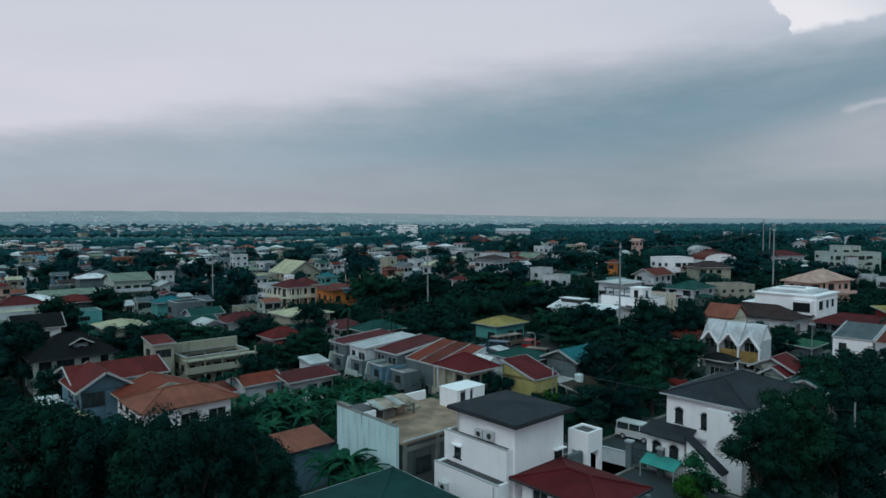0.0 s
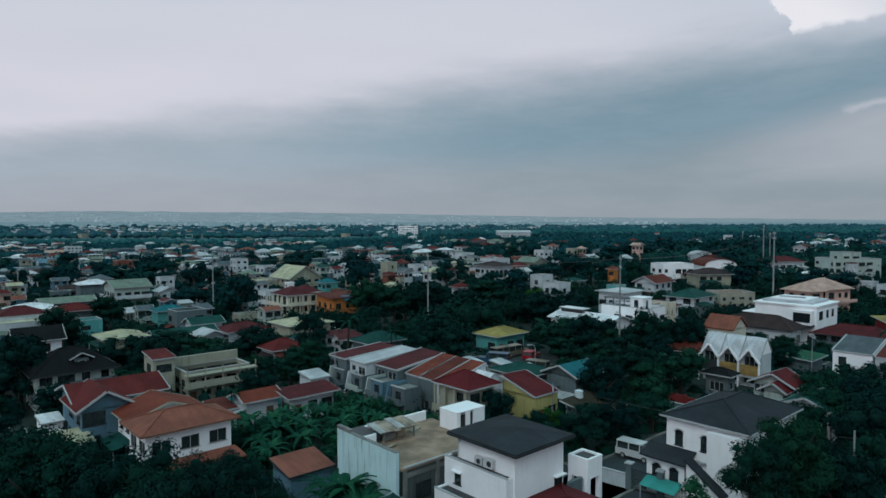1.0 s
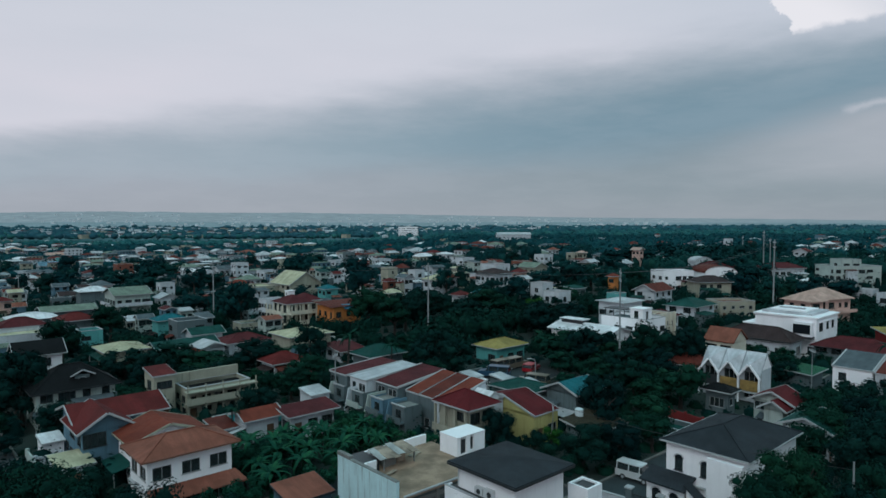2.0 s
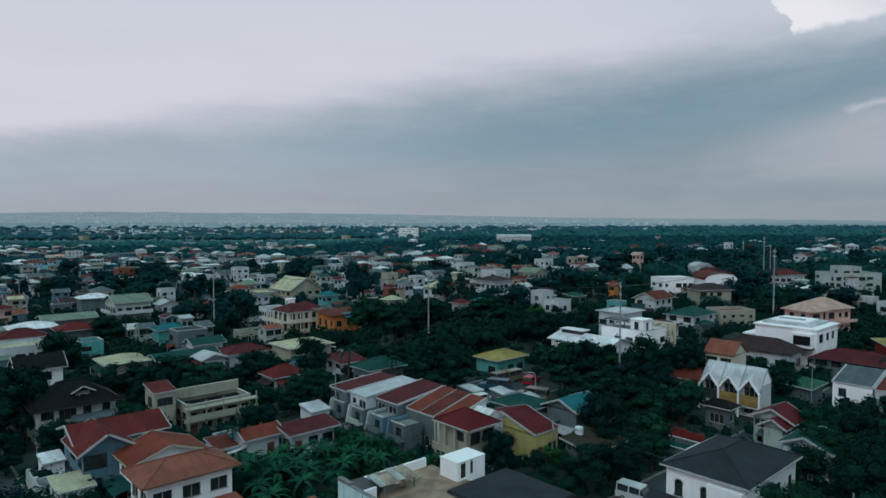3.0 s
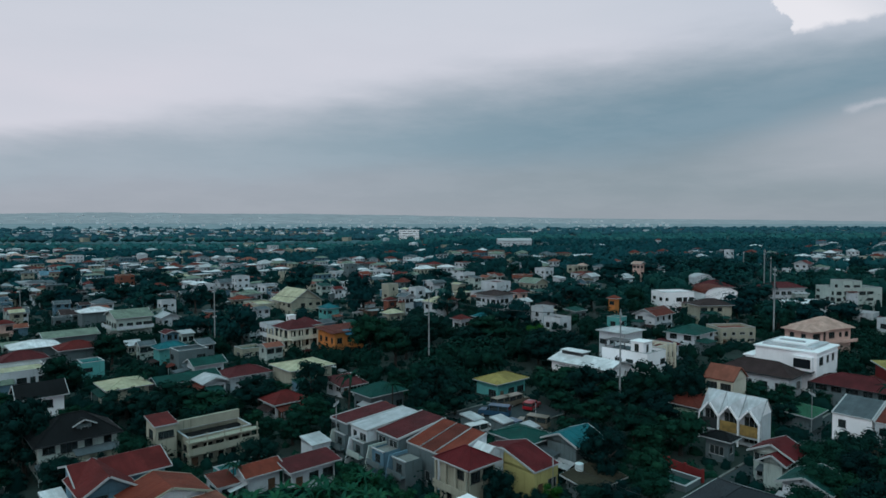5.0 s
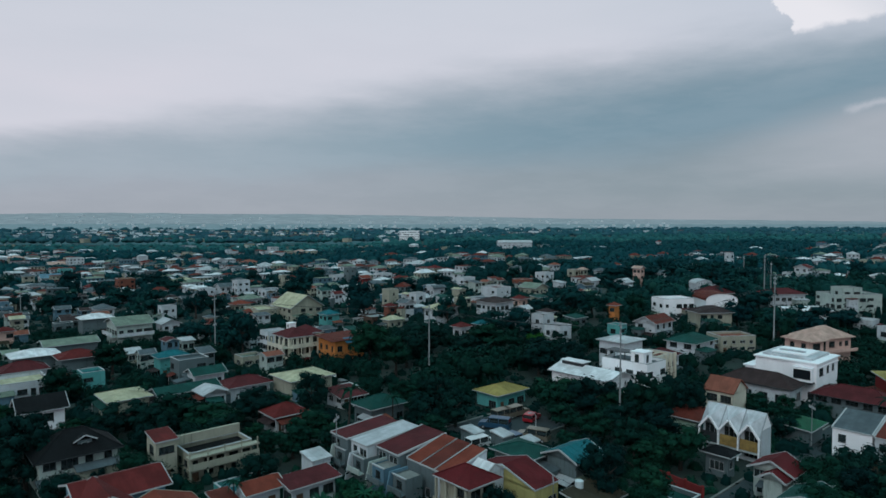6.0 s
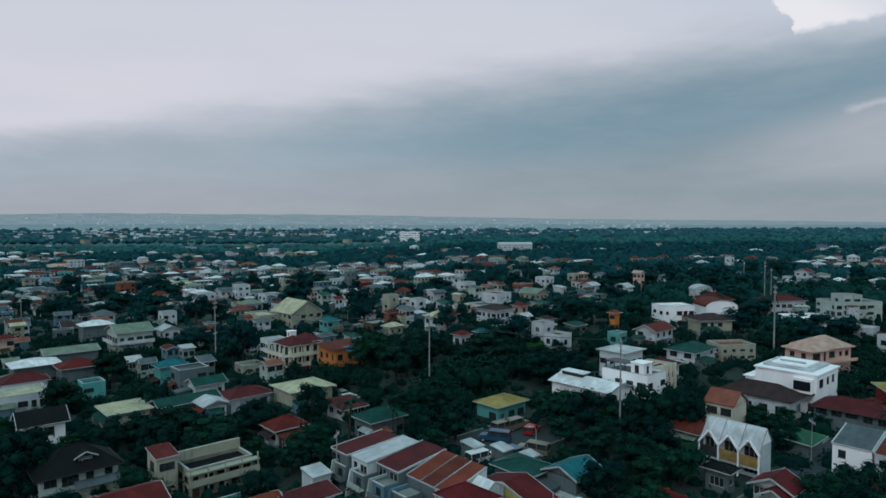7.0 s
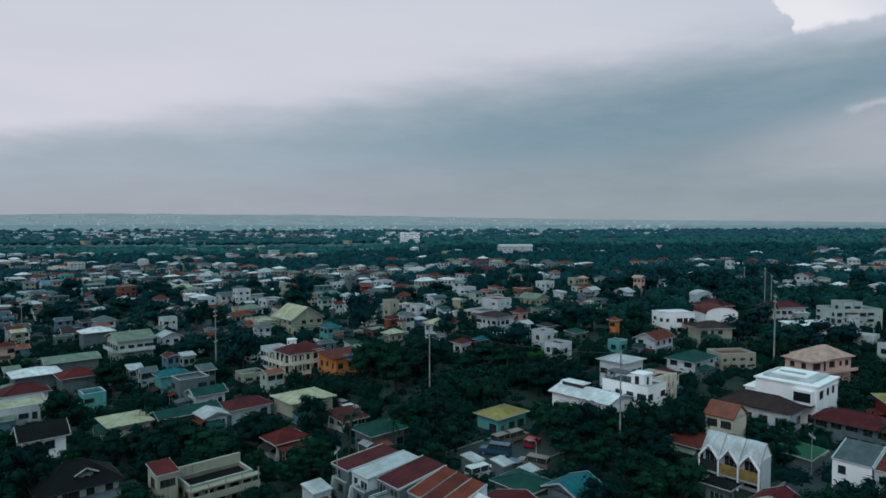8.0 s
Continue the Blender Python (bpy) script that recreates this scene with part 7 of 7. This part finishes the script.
def hills(y0, y1, low, high, col, glow):
    """A strip of far land that climbs from one line to the next; low, high: height, seed and how it swells from west to east."""
    n = 200
    v, f = [], []
    for k in range(n + 1):
        t = (k / n - 0.5) * 2.0
        for y, spec in ((y0, low), (0.5 * (y0 + y1), None), (y1, high)):
            x = max(-4850.0, min(4850.0, t * y))
            if spec is None:
                z = 0.5 * (ridge_z(x, y0, *low) + ridge_z(x, y1, *high)) + 2.0 * noise.noise(Vector((t * 30.0, y, 2)))
            else:
                z = ridge_z(x, y, *spec) if y > 1500 else ground_z(x, y) - 1.5
            v.append((x, y, z))
        v.append((x, y1 + 40, -30.0))
    for k in range(n):
        for j in range(3):
            a = k * 4 + j
            f.append((a, a + 4, a + 5, a + 1))
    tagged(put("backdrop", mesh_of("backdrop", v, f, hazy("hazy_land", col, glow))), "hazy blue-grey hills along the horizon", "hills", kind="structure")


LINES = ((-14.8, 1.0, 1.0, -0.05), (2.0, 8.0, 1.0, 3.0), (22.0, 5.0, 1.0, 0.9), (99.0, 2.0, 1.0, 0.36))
# each strip paler and brighter than the one before, as painted haze
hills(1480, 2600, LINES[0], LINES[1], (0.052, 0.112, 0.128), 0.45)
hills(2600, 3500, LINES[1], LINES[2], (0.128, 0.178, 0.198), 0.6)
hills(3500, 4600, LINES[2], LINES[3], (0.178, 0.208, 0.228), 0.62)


def land_z(x, y):
    """Height of the far land, with the slopes of the hills from 1480 m on."""
    if y < 1480:
        return ground_z(x, y)
    j, y0, y1 = (0, 1480, 2600) if y < 2600 else (1, 2600, 3500) if y < 3500 else (2, 3500, 4600)
    q = (y - y0) / (y1 - y0)
    return max(ground_z(x, y), ridge_z(x, y, *LINES[j]) * (1 - q) + ridge_z(x, y, *LINES[j + 1]) * q)


def woods(x, y):
    """How wooded the far plain is: above 0 there are trees alone, below it houses between trees."""
    t = x / y
    w = 1.35 * noise.noise(Vector((x / 170.0 + 0.2 * y / 100.0, y / 95.0, 3.0))) + 0.6 * noise.noise(Vector((x / 60.0, y / 70.0, 8.0)))
    w -= 0.25 * (1 - smooth(y, 420, 640)) + 0.22 * (1 - smooth(t, -0.1, 0.15)) * (1 - smooth(y, 600, 900))
    w += 0.4 * smooth(t, 0.16, 0.28) * (1 - smooth(t, 0.46, 0.6)) + 0.3 * smooth(y, 620, 760) * smooth(t, -0.32, -0.1)
    w += 0.55 * smooth(y, 820, 1050) * (1 - smooth(y, 1300, 1650))
    return w


def far_belt(n, y0, y1, r0, r1, seed, mat, per, low=(4.0, 8.0), high=(7.0, 13.0)):
    """Tree crowns on the far plain: low between the houses, higher where it is wooded."""
    rng = np.random.default_rng(seed)
    y = np.exp(rng.uniform(math.log(y0), math.log(y1), n))
    x = rng.uniform(-0.76, 0.76, n) * y
    pts = []
    for a, b in zip(x, y):
        w = woods(a, b)
        q = r0 + (r1 - r0) * rng.uniform() ** 2
        if w < 0 and rng.uniform() < 0.12 or b < 700 and in_house(a, b, 1.5):
            continue
        h = rng.uniform(*(low if w < 0 else high))
        pts.append((a, b, land_z(a, b) + 0.25 * h, q, 0.75 * h))
    clumps("far_woods", pts, 0.18, mat, per, seed, "dark tree belts between far houses", "woods", heart=0.82, ragged=1.08)


# leaf colour pales from belt to belt, with distance haze painted in
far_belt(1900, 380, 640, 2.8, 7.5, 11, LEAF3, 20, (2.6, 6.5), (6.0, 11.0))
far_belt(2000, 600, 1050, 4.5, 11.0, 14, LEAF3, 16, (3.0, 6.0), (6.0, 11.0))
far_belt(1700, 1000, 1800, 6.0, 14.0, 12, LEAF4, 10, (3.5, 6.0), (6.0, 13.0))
far_belt(2200, 1500, 2600, 8.0, 24.0, 13, leaves("leaves_farthest_hazed", (0.045, 0.135, 0.160), 0.2), 6, (4.0, 7.5), (7.0, 16.0))


def far_houses(y0, y1, step, keep, seed, size):
    """Small houses with hipped roofs in rows along the street plan, too far off to tell apart one by one."""
    rng = np.random.default_rng(seed)
    v, f, mi = [], [], []
    pal = [wall_mat("white"), wall_mat("cream"), wall_mat("grey"), wall_mat("blue"), roof_mat("bright"), roof_mat("grey"), roof_mat("rust"), roof_mat("white"), roof_mat("sage"), GLASS]
    m = int(1.1 * y1 / step)
    for gu, gv in itertools.product(range(-m, m), range(-m, m)):
        x, y = uv((gu + rng.uniform(-0.28, 0.28)) * step * 1.15, (gv + rng.uniform(-0.28, 0.28)) * step)
        if not y0 < y < y1 or abs(x) > 0.76 * y or rng.uniform() > keep or woods(x, y) > 0.02 or y < 720 and in_house(x, y, 0.45 * size[1]):
            continue
        a, b, h = rng.uniform(*size), rng.uniform(*size) * 0.8, rng.choice([3.0, 3.4, 3.8, 5.4, 6.2]) * (1.0 if y < 800 else 1.35)
        t = radians(YAW) + rng.choice([0.0, 0.0, 0.0, 0.45]) + rng.uniform(-0.08, 0.08)
        c, s = math.cos(t), math.sin(t)
        z = land_z(x, y)
        R = lambda p, q, w: (x + p * c - q * s, y + p * s + q * c, z + w)
        i = len(v)
        rise = rng.uniform(0.2, 2.0)
        e = 0.5
        v += [R(p, q, w) for w in (-1, h) for p, q in ((-a / 2, -b / 2), (a / 2, -b / 2), (a / 2, b / 2), (-a / 2, b / 2))]
        v += [R(p, q, h) for p, q in ((-a / 2 - e, -b / 2 - e), (a / 2 + e, -b / 2 - e), (a / 2 + e, b / 2 + e), (-a / 2 - e, b / 2 + e))]
        v += [R(-a * 0.2, 0, h + rise), R(a * 0.2, 0, h + rise)]
        w, r = int(rng.choice([0, 0, 0, 1, 1, 2, 3])), 4 + int(rng.choice([0, 1, 1, 2, 2, 3, 4]))
        f += [(i + k, i + (k + 1) % 4, i + 4 + (k + 1) % 4, i + 4 + k) for k in range(4)]
        f += [(i + 8, i + 9, i + 13, i + 12), (i + 9, i + 10, i + 13), (i + 10, i + 11, i + 12, i + 13), (i + 11, i + 8, i + 12)]
        mi += [w] * 4 + [r] * 4
        if y > 700:
            continue
        for side, L in ((0, a), (1, b)):
            for s1 in range(1 if h < 4 else 2):
                cols = int(L / 2.6)
                for g in range(cols):
                    t0 = (g + 0.5) / cols * L - L / 2
                    z0 = 1.0 + s1 * h * 0.5
                    i = len(v)
                    for o1, z1 in ((-0.65, 0.0), (0.65, 0.0), (0.65, 1.25), (-0.65, 1.25)):
                        v.append(R(t0 + o1, -b / 2 - 0.04, z0 + z1) if side == 0 else R(-a / 2 - 0.04, t0 - o1, z0 + z1))
                    f.append((i, i + 1, i + 2, i + 3))
                    mi.append(9)
        # a low annex under a lean-to roof
        i = len(v)
        p0, q0, w1, d1 = rng.uniform(-0.5, 0.1) * a, -b / 2, a * 0.45, rng.uniform(1.5, 3.5)
        v += [R(p, q, zz) for zz in (-1.0, 2.3) for p, q in ((p0, q0 - d1), (p0 + w1, q0 - d1), (p0 + w1, q0), (p0, q0))]
        v += [R(p0 - 0.3, q0 - d1 - 0.3, 2.3), R(p0 + w1 + 0.3, q0 - d1 - 0.3, 2.3), R(p0 + w1 + 0.3, q0, 2.9), R(p0 - 0.3, q0, 2.9)]
        f += [(i + c1, i + (c1 + 1) % 4, i + 4 + (c1 + 1) % 4, i + 4 + c1) for c1 in range(4)] + [(i + 8, i + 9, i + 10, i + 11)]
        mi += [2] * 4 + [5 + int(rng.integers(0, 2))]
    ob = put("far_houses", mesh_of("far_houses", v, f, pal, mi))
    tagged(ob, "scattered pale houses among far trees", "houses", kind="stuff")


far_houses(300, 620, 14.5, 0.7, 21, (6.0, 11.5))
far_houses(620, 1150, 19.0, 0.5, 22, (8, 15))
far_houses(1150, 2300, 30.0, 0.6, 23, (10, 22))
house("long white institutional building far off", -105.0, 1500.0, 46.0, 18.0, 14.0, "flat", 0, "bright", "bright", yaw=5, wu=12, wv=4, storeys=5, ww=2.2, wh=2.0, name="institution", category="building", door=False)
house("low white warehouse with a long roof far off", 62.0, 742.0, 40.0, 16.0, 12.0, "gable", 2.5, "white", "white", yaw=4, wu=8, wv=3, storeys=2, name="warehouse", category="warehouse", door=False)




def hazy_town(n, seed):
    """Specks of town on the slopes of the far hills, with haze put into their pale colour."""
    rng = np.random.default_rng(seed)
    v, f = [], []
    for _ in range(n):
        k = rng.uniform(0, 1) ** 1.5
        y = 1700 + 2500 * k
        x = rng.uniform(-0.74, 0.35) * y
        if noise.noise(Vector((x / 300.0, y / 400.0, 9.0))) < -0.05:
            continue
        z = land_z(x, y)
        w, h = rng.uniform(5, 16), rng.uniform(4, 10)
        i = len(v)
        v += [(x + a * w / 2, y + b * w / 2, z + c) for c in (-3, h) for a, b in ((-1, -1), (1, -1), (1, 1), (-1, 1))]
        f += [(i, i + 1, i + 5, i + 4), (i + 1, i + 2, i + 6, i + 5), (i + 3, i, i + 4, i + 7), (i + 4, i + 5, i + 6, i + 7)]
    tagged(put("far_town", mesh_of("far_town", v, f, surface("far_town_walls_hazed", (0.56, 0.60, 0.63), 0.95, 0.12, 0.02, 0.05, 0.0, grain=0.1))), "pale specks of town on the hazy hills", "town", kind="stuff")


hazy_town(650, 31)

# ---- utility poles and lines ----


def pole(x, y, top, arms=1, r=0.2, label="tall galvanised steel power pole with a crossarm"):
    z = ground_z(x, y)
    ob = thing("power_pole", pose(x, y, z, 0, 0, YAW + 40), label, "utility pole", "power poles")
    h = top - z
    b = Build()
    b.tube([(0, 0, -0.4), (0, 0, h * 0.5), (0, 0, h)], [r * 0.8, r * 0.62, r * 0.45], 10)
    part("shaft", b, POLE, ob)
    for k in range(arms):
        a = Build()
        za = h - 0.9 - 1.3 * k
        a.box(-1.1, -0.07, za, 1.1, 0.07, za + 0.14)
        arm = part("crossarm", a, STEEL, ob)
        for px in (-1.0, -0.45, 0.45, 1.0):
            i = Build()
            i.tube([(px, 0, za + 0.14), (px, 0, za + 0.3), (px, 0, za + 0.42)], [0.05, 0.09, 0.04], 8)
            part("insulator", i, TRIM, arm)
    return ob


POLES = ((30.2, 109.5, 19.6, 2, 0.24), (-3.4, 143.0, 18.3, 2, 0.26), (84.4, 164.0, 23.0, 2, 0.3), (-65.0, 181.0, 16.8, 2, 0.27), (-189.0, 285.0, 4.0, 1, 0.3), (122.0, 245.0, 24.0, 2, 0.33), (126.0, 248.0, 21.0, 1, 0.3), (30.2, 46.6, 10.0, 0, 0.14), (13.7, 79.5, 5.2, 1, 0.09), (-63.5, 177.0, 9.0, 1, 0.2), (73.0, 100.0, 7.0, 1, 0.13), (59.5, 103.0, 7.5, 1, 0.12), (135.0, 290.0, 21.0, 1, 0.3), (-15.6, 92.0, 9.0, 1, 0.13))
for p in POLES:
    pole(*p)


def cable(a, b, sag, r=0.02):
    c = Build()
    pts = [Vector(a).lerp(Vector(b), k / 12) - Vector((0, 0, sag * 4 * (k / 12) * (1 - k / 12))) for k in range(13)]
    c.tube(pts, [r] * 13, 4)
    tagged(part("power_line", c, DARK, None), "thin dark power line slung between poles", "cable", "power lines")


for o in (-0.8, 0.0, 0.8):
    cable((30.2 + o, 109.5, 18.9), (84.4 + o, 164.0, 22.0), 1.6)
    cable((30.2 + o, 109.5, 18.9), (-3.4 + o, 143.0, 17.5), 1.1)
    cable((-3.4 + o, 143.0, 17.5), (-65.0 + o, 181.0, 16.0), 1.6)
    cable((84.4 + o, 164.0, 22.0), (122.0 + o, 245.0, 23.0), 2.0)
cable((30.2, 46.6, 9.4), (13.7, 79.5, 5.0), 0.7)


def lamp_post(x, y, h, yaw):
    ob = thing("street_lamp", pose(x, y, ground_z(x, y), 0, 0, yaw), "slim grey street lamp with a curved arm", "street lamp", "street lamps")
    b = Build()
    b.tube([(0, 0, -0.3), (0, 0, h * 0.85), (0.25, 0, h * 0.97), (1.0, 0, h)], [0.08, 0.06, 0.05, 0.04], 8)
    part("post", b, STEEL, ob)
    c = Build()
    c.box(0.85, -0.12, h - 0.06, 1.5, 0.12, h + 0.06)
    part("lamp_head", c, TRIM, ob)


lamp_post(15.5, 107.5, 4.6, 200)

# ---- vehicles ----
PAINT = {"white": (0.72, 0.73, 0.74), "silver": (0.42, 0.44, 0.46), "tan": (0.20, 0.17, 0.13), "red": (0.40, 0.02, 0.03), "blue": (0.03, 0.09, 0.16), "black": (0.02, 0.02, 0.022)}


def vehicle(x, y, yaw, col, L=4.7, W=1.75, H=1.95, hood=0.9, name="van", label=""):
    """A van, car or jeepney: body with hood, glass band, roof, wheels and lamps."""
    ob = thing(name, pose(x, y, ground_z(x, y) + 0.06, 0, 0, yaw), label, name)
    paint = surface("car_paint_" + col, PAINT[col], 0.3, 0.08, 1.0, 5.0, 0.0, metal=0.2)
    w, belt = W / 2, 0.35 + (H - 0.35) * 0.46
    prof = [(-L / 2, 0.35), (L / 2, 0.35), (L / 2 + 0.02, 0.75), (L / 2 - 0.1, belt - 0.05), (L / 2 - hood, belt + 0.06), (-L / 2, belt)]
    b = Build()
    for s in (-1, 1):
        q = [(px, s * w, pz) for px, pz in prof]
        b.face(*(q if s < 0 else q[::-1]))
    for (p0, z0), (p1, z1) in zip(prof, prof[1:] + prof[:1]):
        b.face((p0, -w, z0), (p0, w, z0), (p1, w, z1), (p1, -w, z1))
    part("body", b, paint, ob)
    g, r = Build(), Build()
    t = 0.12
    lo = [(-L / 2 + 0.04, belt + 0.003), (L / 2 - hood - 0.02, belt + 0.06)]
    hi = [(-L / 2 + 0.18, H - 0.1), (L / 2 - hood - 0.55, H - 0.1)]
    for s in (-1, 1):
        q = [(lo[0][0], s * (w - 0.03), lo[0][1]), (lo[1][0], s * (w - 0.03), lo[1][1]), (hi[1][0], s * (w - t), hi[1][1]), (hi[0][0], s * (w - t), hi[0][1])]
        g.face(*(q if s < 0 else q[::-1]))
    g.face((lo[1][0], -w + 0.03, lo[1][1]), (lo[1][0], w - 0.03, lo[1][1]), (hi[1][0], w - t, hi[1][1]), (hi[1][0], -w + t, hi[1][1]))
    g.face((lo[0][0], w - 0.03, lo[0][1]), (lo[0][0], -w + 0.03, lo[0][1]), (hi[0][0], -w + t, hi[0][1]), (hi[0][0], w - t, hi[0][1]))
    part("window_band", g, GLASS, ob, "dark tinted window glass")
    r.box(hi[0][0] - 0.08, -w + t - 0.06, H - 0.1, hi[1][0] + 0.1, w - t + 0.06, H)
    for px in (hi[0][0], (hi[0][0] + hi[1][0]) / 2, hi[1][0] - 0.1):
        for s in (-1, 1):
            r.beam((px, s * (w - 0.02), belt), (px, s * (w - t + 0.02), H - 0.1), 0.1, 0.05)
    part("roof", r, paint, ob)
    rub = surface("tyre_rubber", (0.02, 0.02, 0.02), 0.9)
    for px in (-L / 2 + 0.85, L / 2 - 0.85):
        for s in (-1, 1):
            c = Build()
            c.tube([(px, s * (w - 0.2), 0.31), (px, s * (w + 0.02), 0.31)], [0.31, 0.31], 14)
            wh = part("wheel", c, rub, ob)
            d = Build()
            d.tube([(px, s * (w + 0.02), 0.31), (px, s * (w + 0.03), 0.31)], [0.18, 0.18], 10)
            part("rim", d, STEEL, wh)
    for s in (-1, 1):
        h = Build()
        h.box(L / 2 - 0.06, s * w * 0.72 - 0.17, 0.68, L / 2 + 0.045, s * w * 0.72 + 0.17, 0.9)
        part("headlight", h, TRIM, ob)
    return ob


vehicle(20.6, 67.6, 318, "white", 4.1, 1.6, 1.85, 0.7, label="white passenger van parked on the lane")


def street_gate():
    ob = thing("gate", pose(17.6, 59.8, -0.1, 0, 0, -40), "dark metal gate between capped masonry piers", "gate")
    for px in (0.0, 3.0):
        block(ob, "pier", (px - 0.28, -0.28, 0, px + 0.28, 0.28, 2.6), wall_mat("grey"))
        block(ob, "pier_cap", (px - 0.36, -0.36, 2.603, px + 0.36, 0.36, 2.75), TRIM)
    f = Build()
    for z in (0.25, 1.2, 2.05):
        f.box(0.3, -0.03, z, 2.7, 0.03, z + 0.07)
    part("gate_rail", f, DARK, ob)
    for k in range(15):
        block(ob, "gate_bar", (0.34 + 0.165 * k, -0.028, 0.1, 0.37 + 0.165 * k, 0.028, 2.2), DARK)
    block(ob, "side_wall", (-3.2, -0.1, 0, -0.283, 0.1, 1.5), wall_mat("white"))
    block(ob, "side_wall_coping", (-3.25, -0.15, 1.503, -0.285, 0.15, 1.58), TRIM)


street_gate()
for x, y, yaw, col, nm, lab in ((11.2, 118.5, 40, "tan", "jeepney", "long tan jeepney parked in the yard"), (13.6, 120.2, 40, "tan", "jeepney", "tan jeepney beside another in the yard"), (9.0, 113.0, 160, "blue", "jeepney", "dark jeepney with a pale roof in the yard"),
                                (15.0, 107.0, 150, "tan", "jeepney", "weathered jeepney at the edge of the yard"), (16.2, 117.5, 60, "red", "truck", "small red truck in the yard"), (11.0, 106.5, 130, "blue", "car", "dark blue car in the yard"), (6.0, 103.0, 35, "white", "jeepney", "white-roofed jeepney by the shed")):
    vehicle(x, y, yaw, col, 5.6 if nm == "jeepney" else 4.4, 1.85, 2.1 if nm == "jeepney" else 1.6, 1.4, nm, lab)
for x, y, yaw, col in ((-27, 152, 130, "white"), (-30, 157, 130, "black"), (-24, 146, 130, "silver"), (-21, 141, 40, "white"), (88, 150, 42, "white"), (70, 141, 130, "red")):
    vehicle(x, y, yaw, col, 4.3, 1.7, 1.5, 1.1, "car", {"white": "white", "black": "black", "silver": "silver", "red": "red"}[col] + " saloon car parked on the street")


def water_tank(x, y, z):
    ob = thing("water_tank", pose(x, y, z), "pale plastic water tank on a steel stand", "water tank", "water tanks")
    b = Build()
    b.tube([(0, 0, 1.2), (0, 0, 2.3), (0, 0, 2.45)], [0.55, 0.55, 0.2], 16)
    part("tank", b, surface("tank_plastic", (0.55, 0.62, 0.64), 0.5, 0.1), ob)
    for px, py in ((-0.4, -0.4), (0.4, -0.4), (-0.4, 0.4), (0.4, 0.4)):
        q = Build()
        q.box(px - 0.04, py - 0.04, -0.2, px + 0.04, py + 0.04, 1.22)
        part("stand_leg", q, STEEL, ob)


water_tank(17.2, 80.6, 1.6)
water_tank(47.5, 78.0, 2.2)
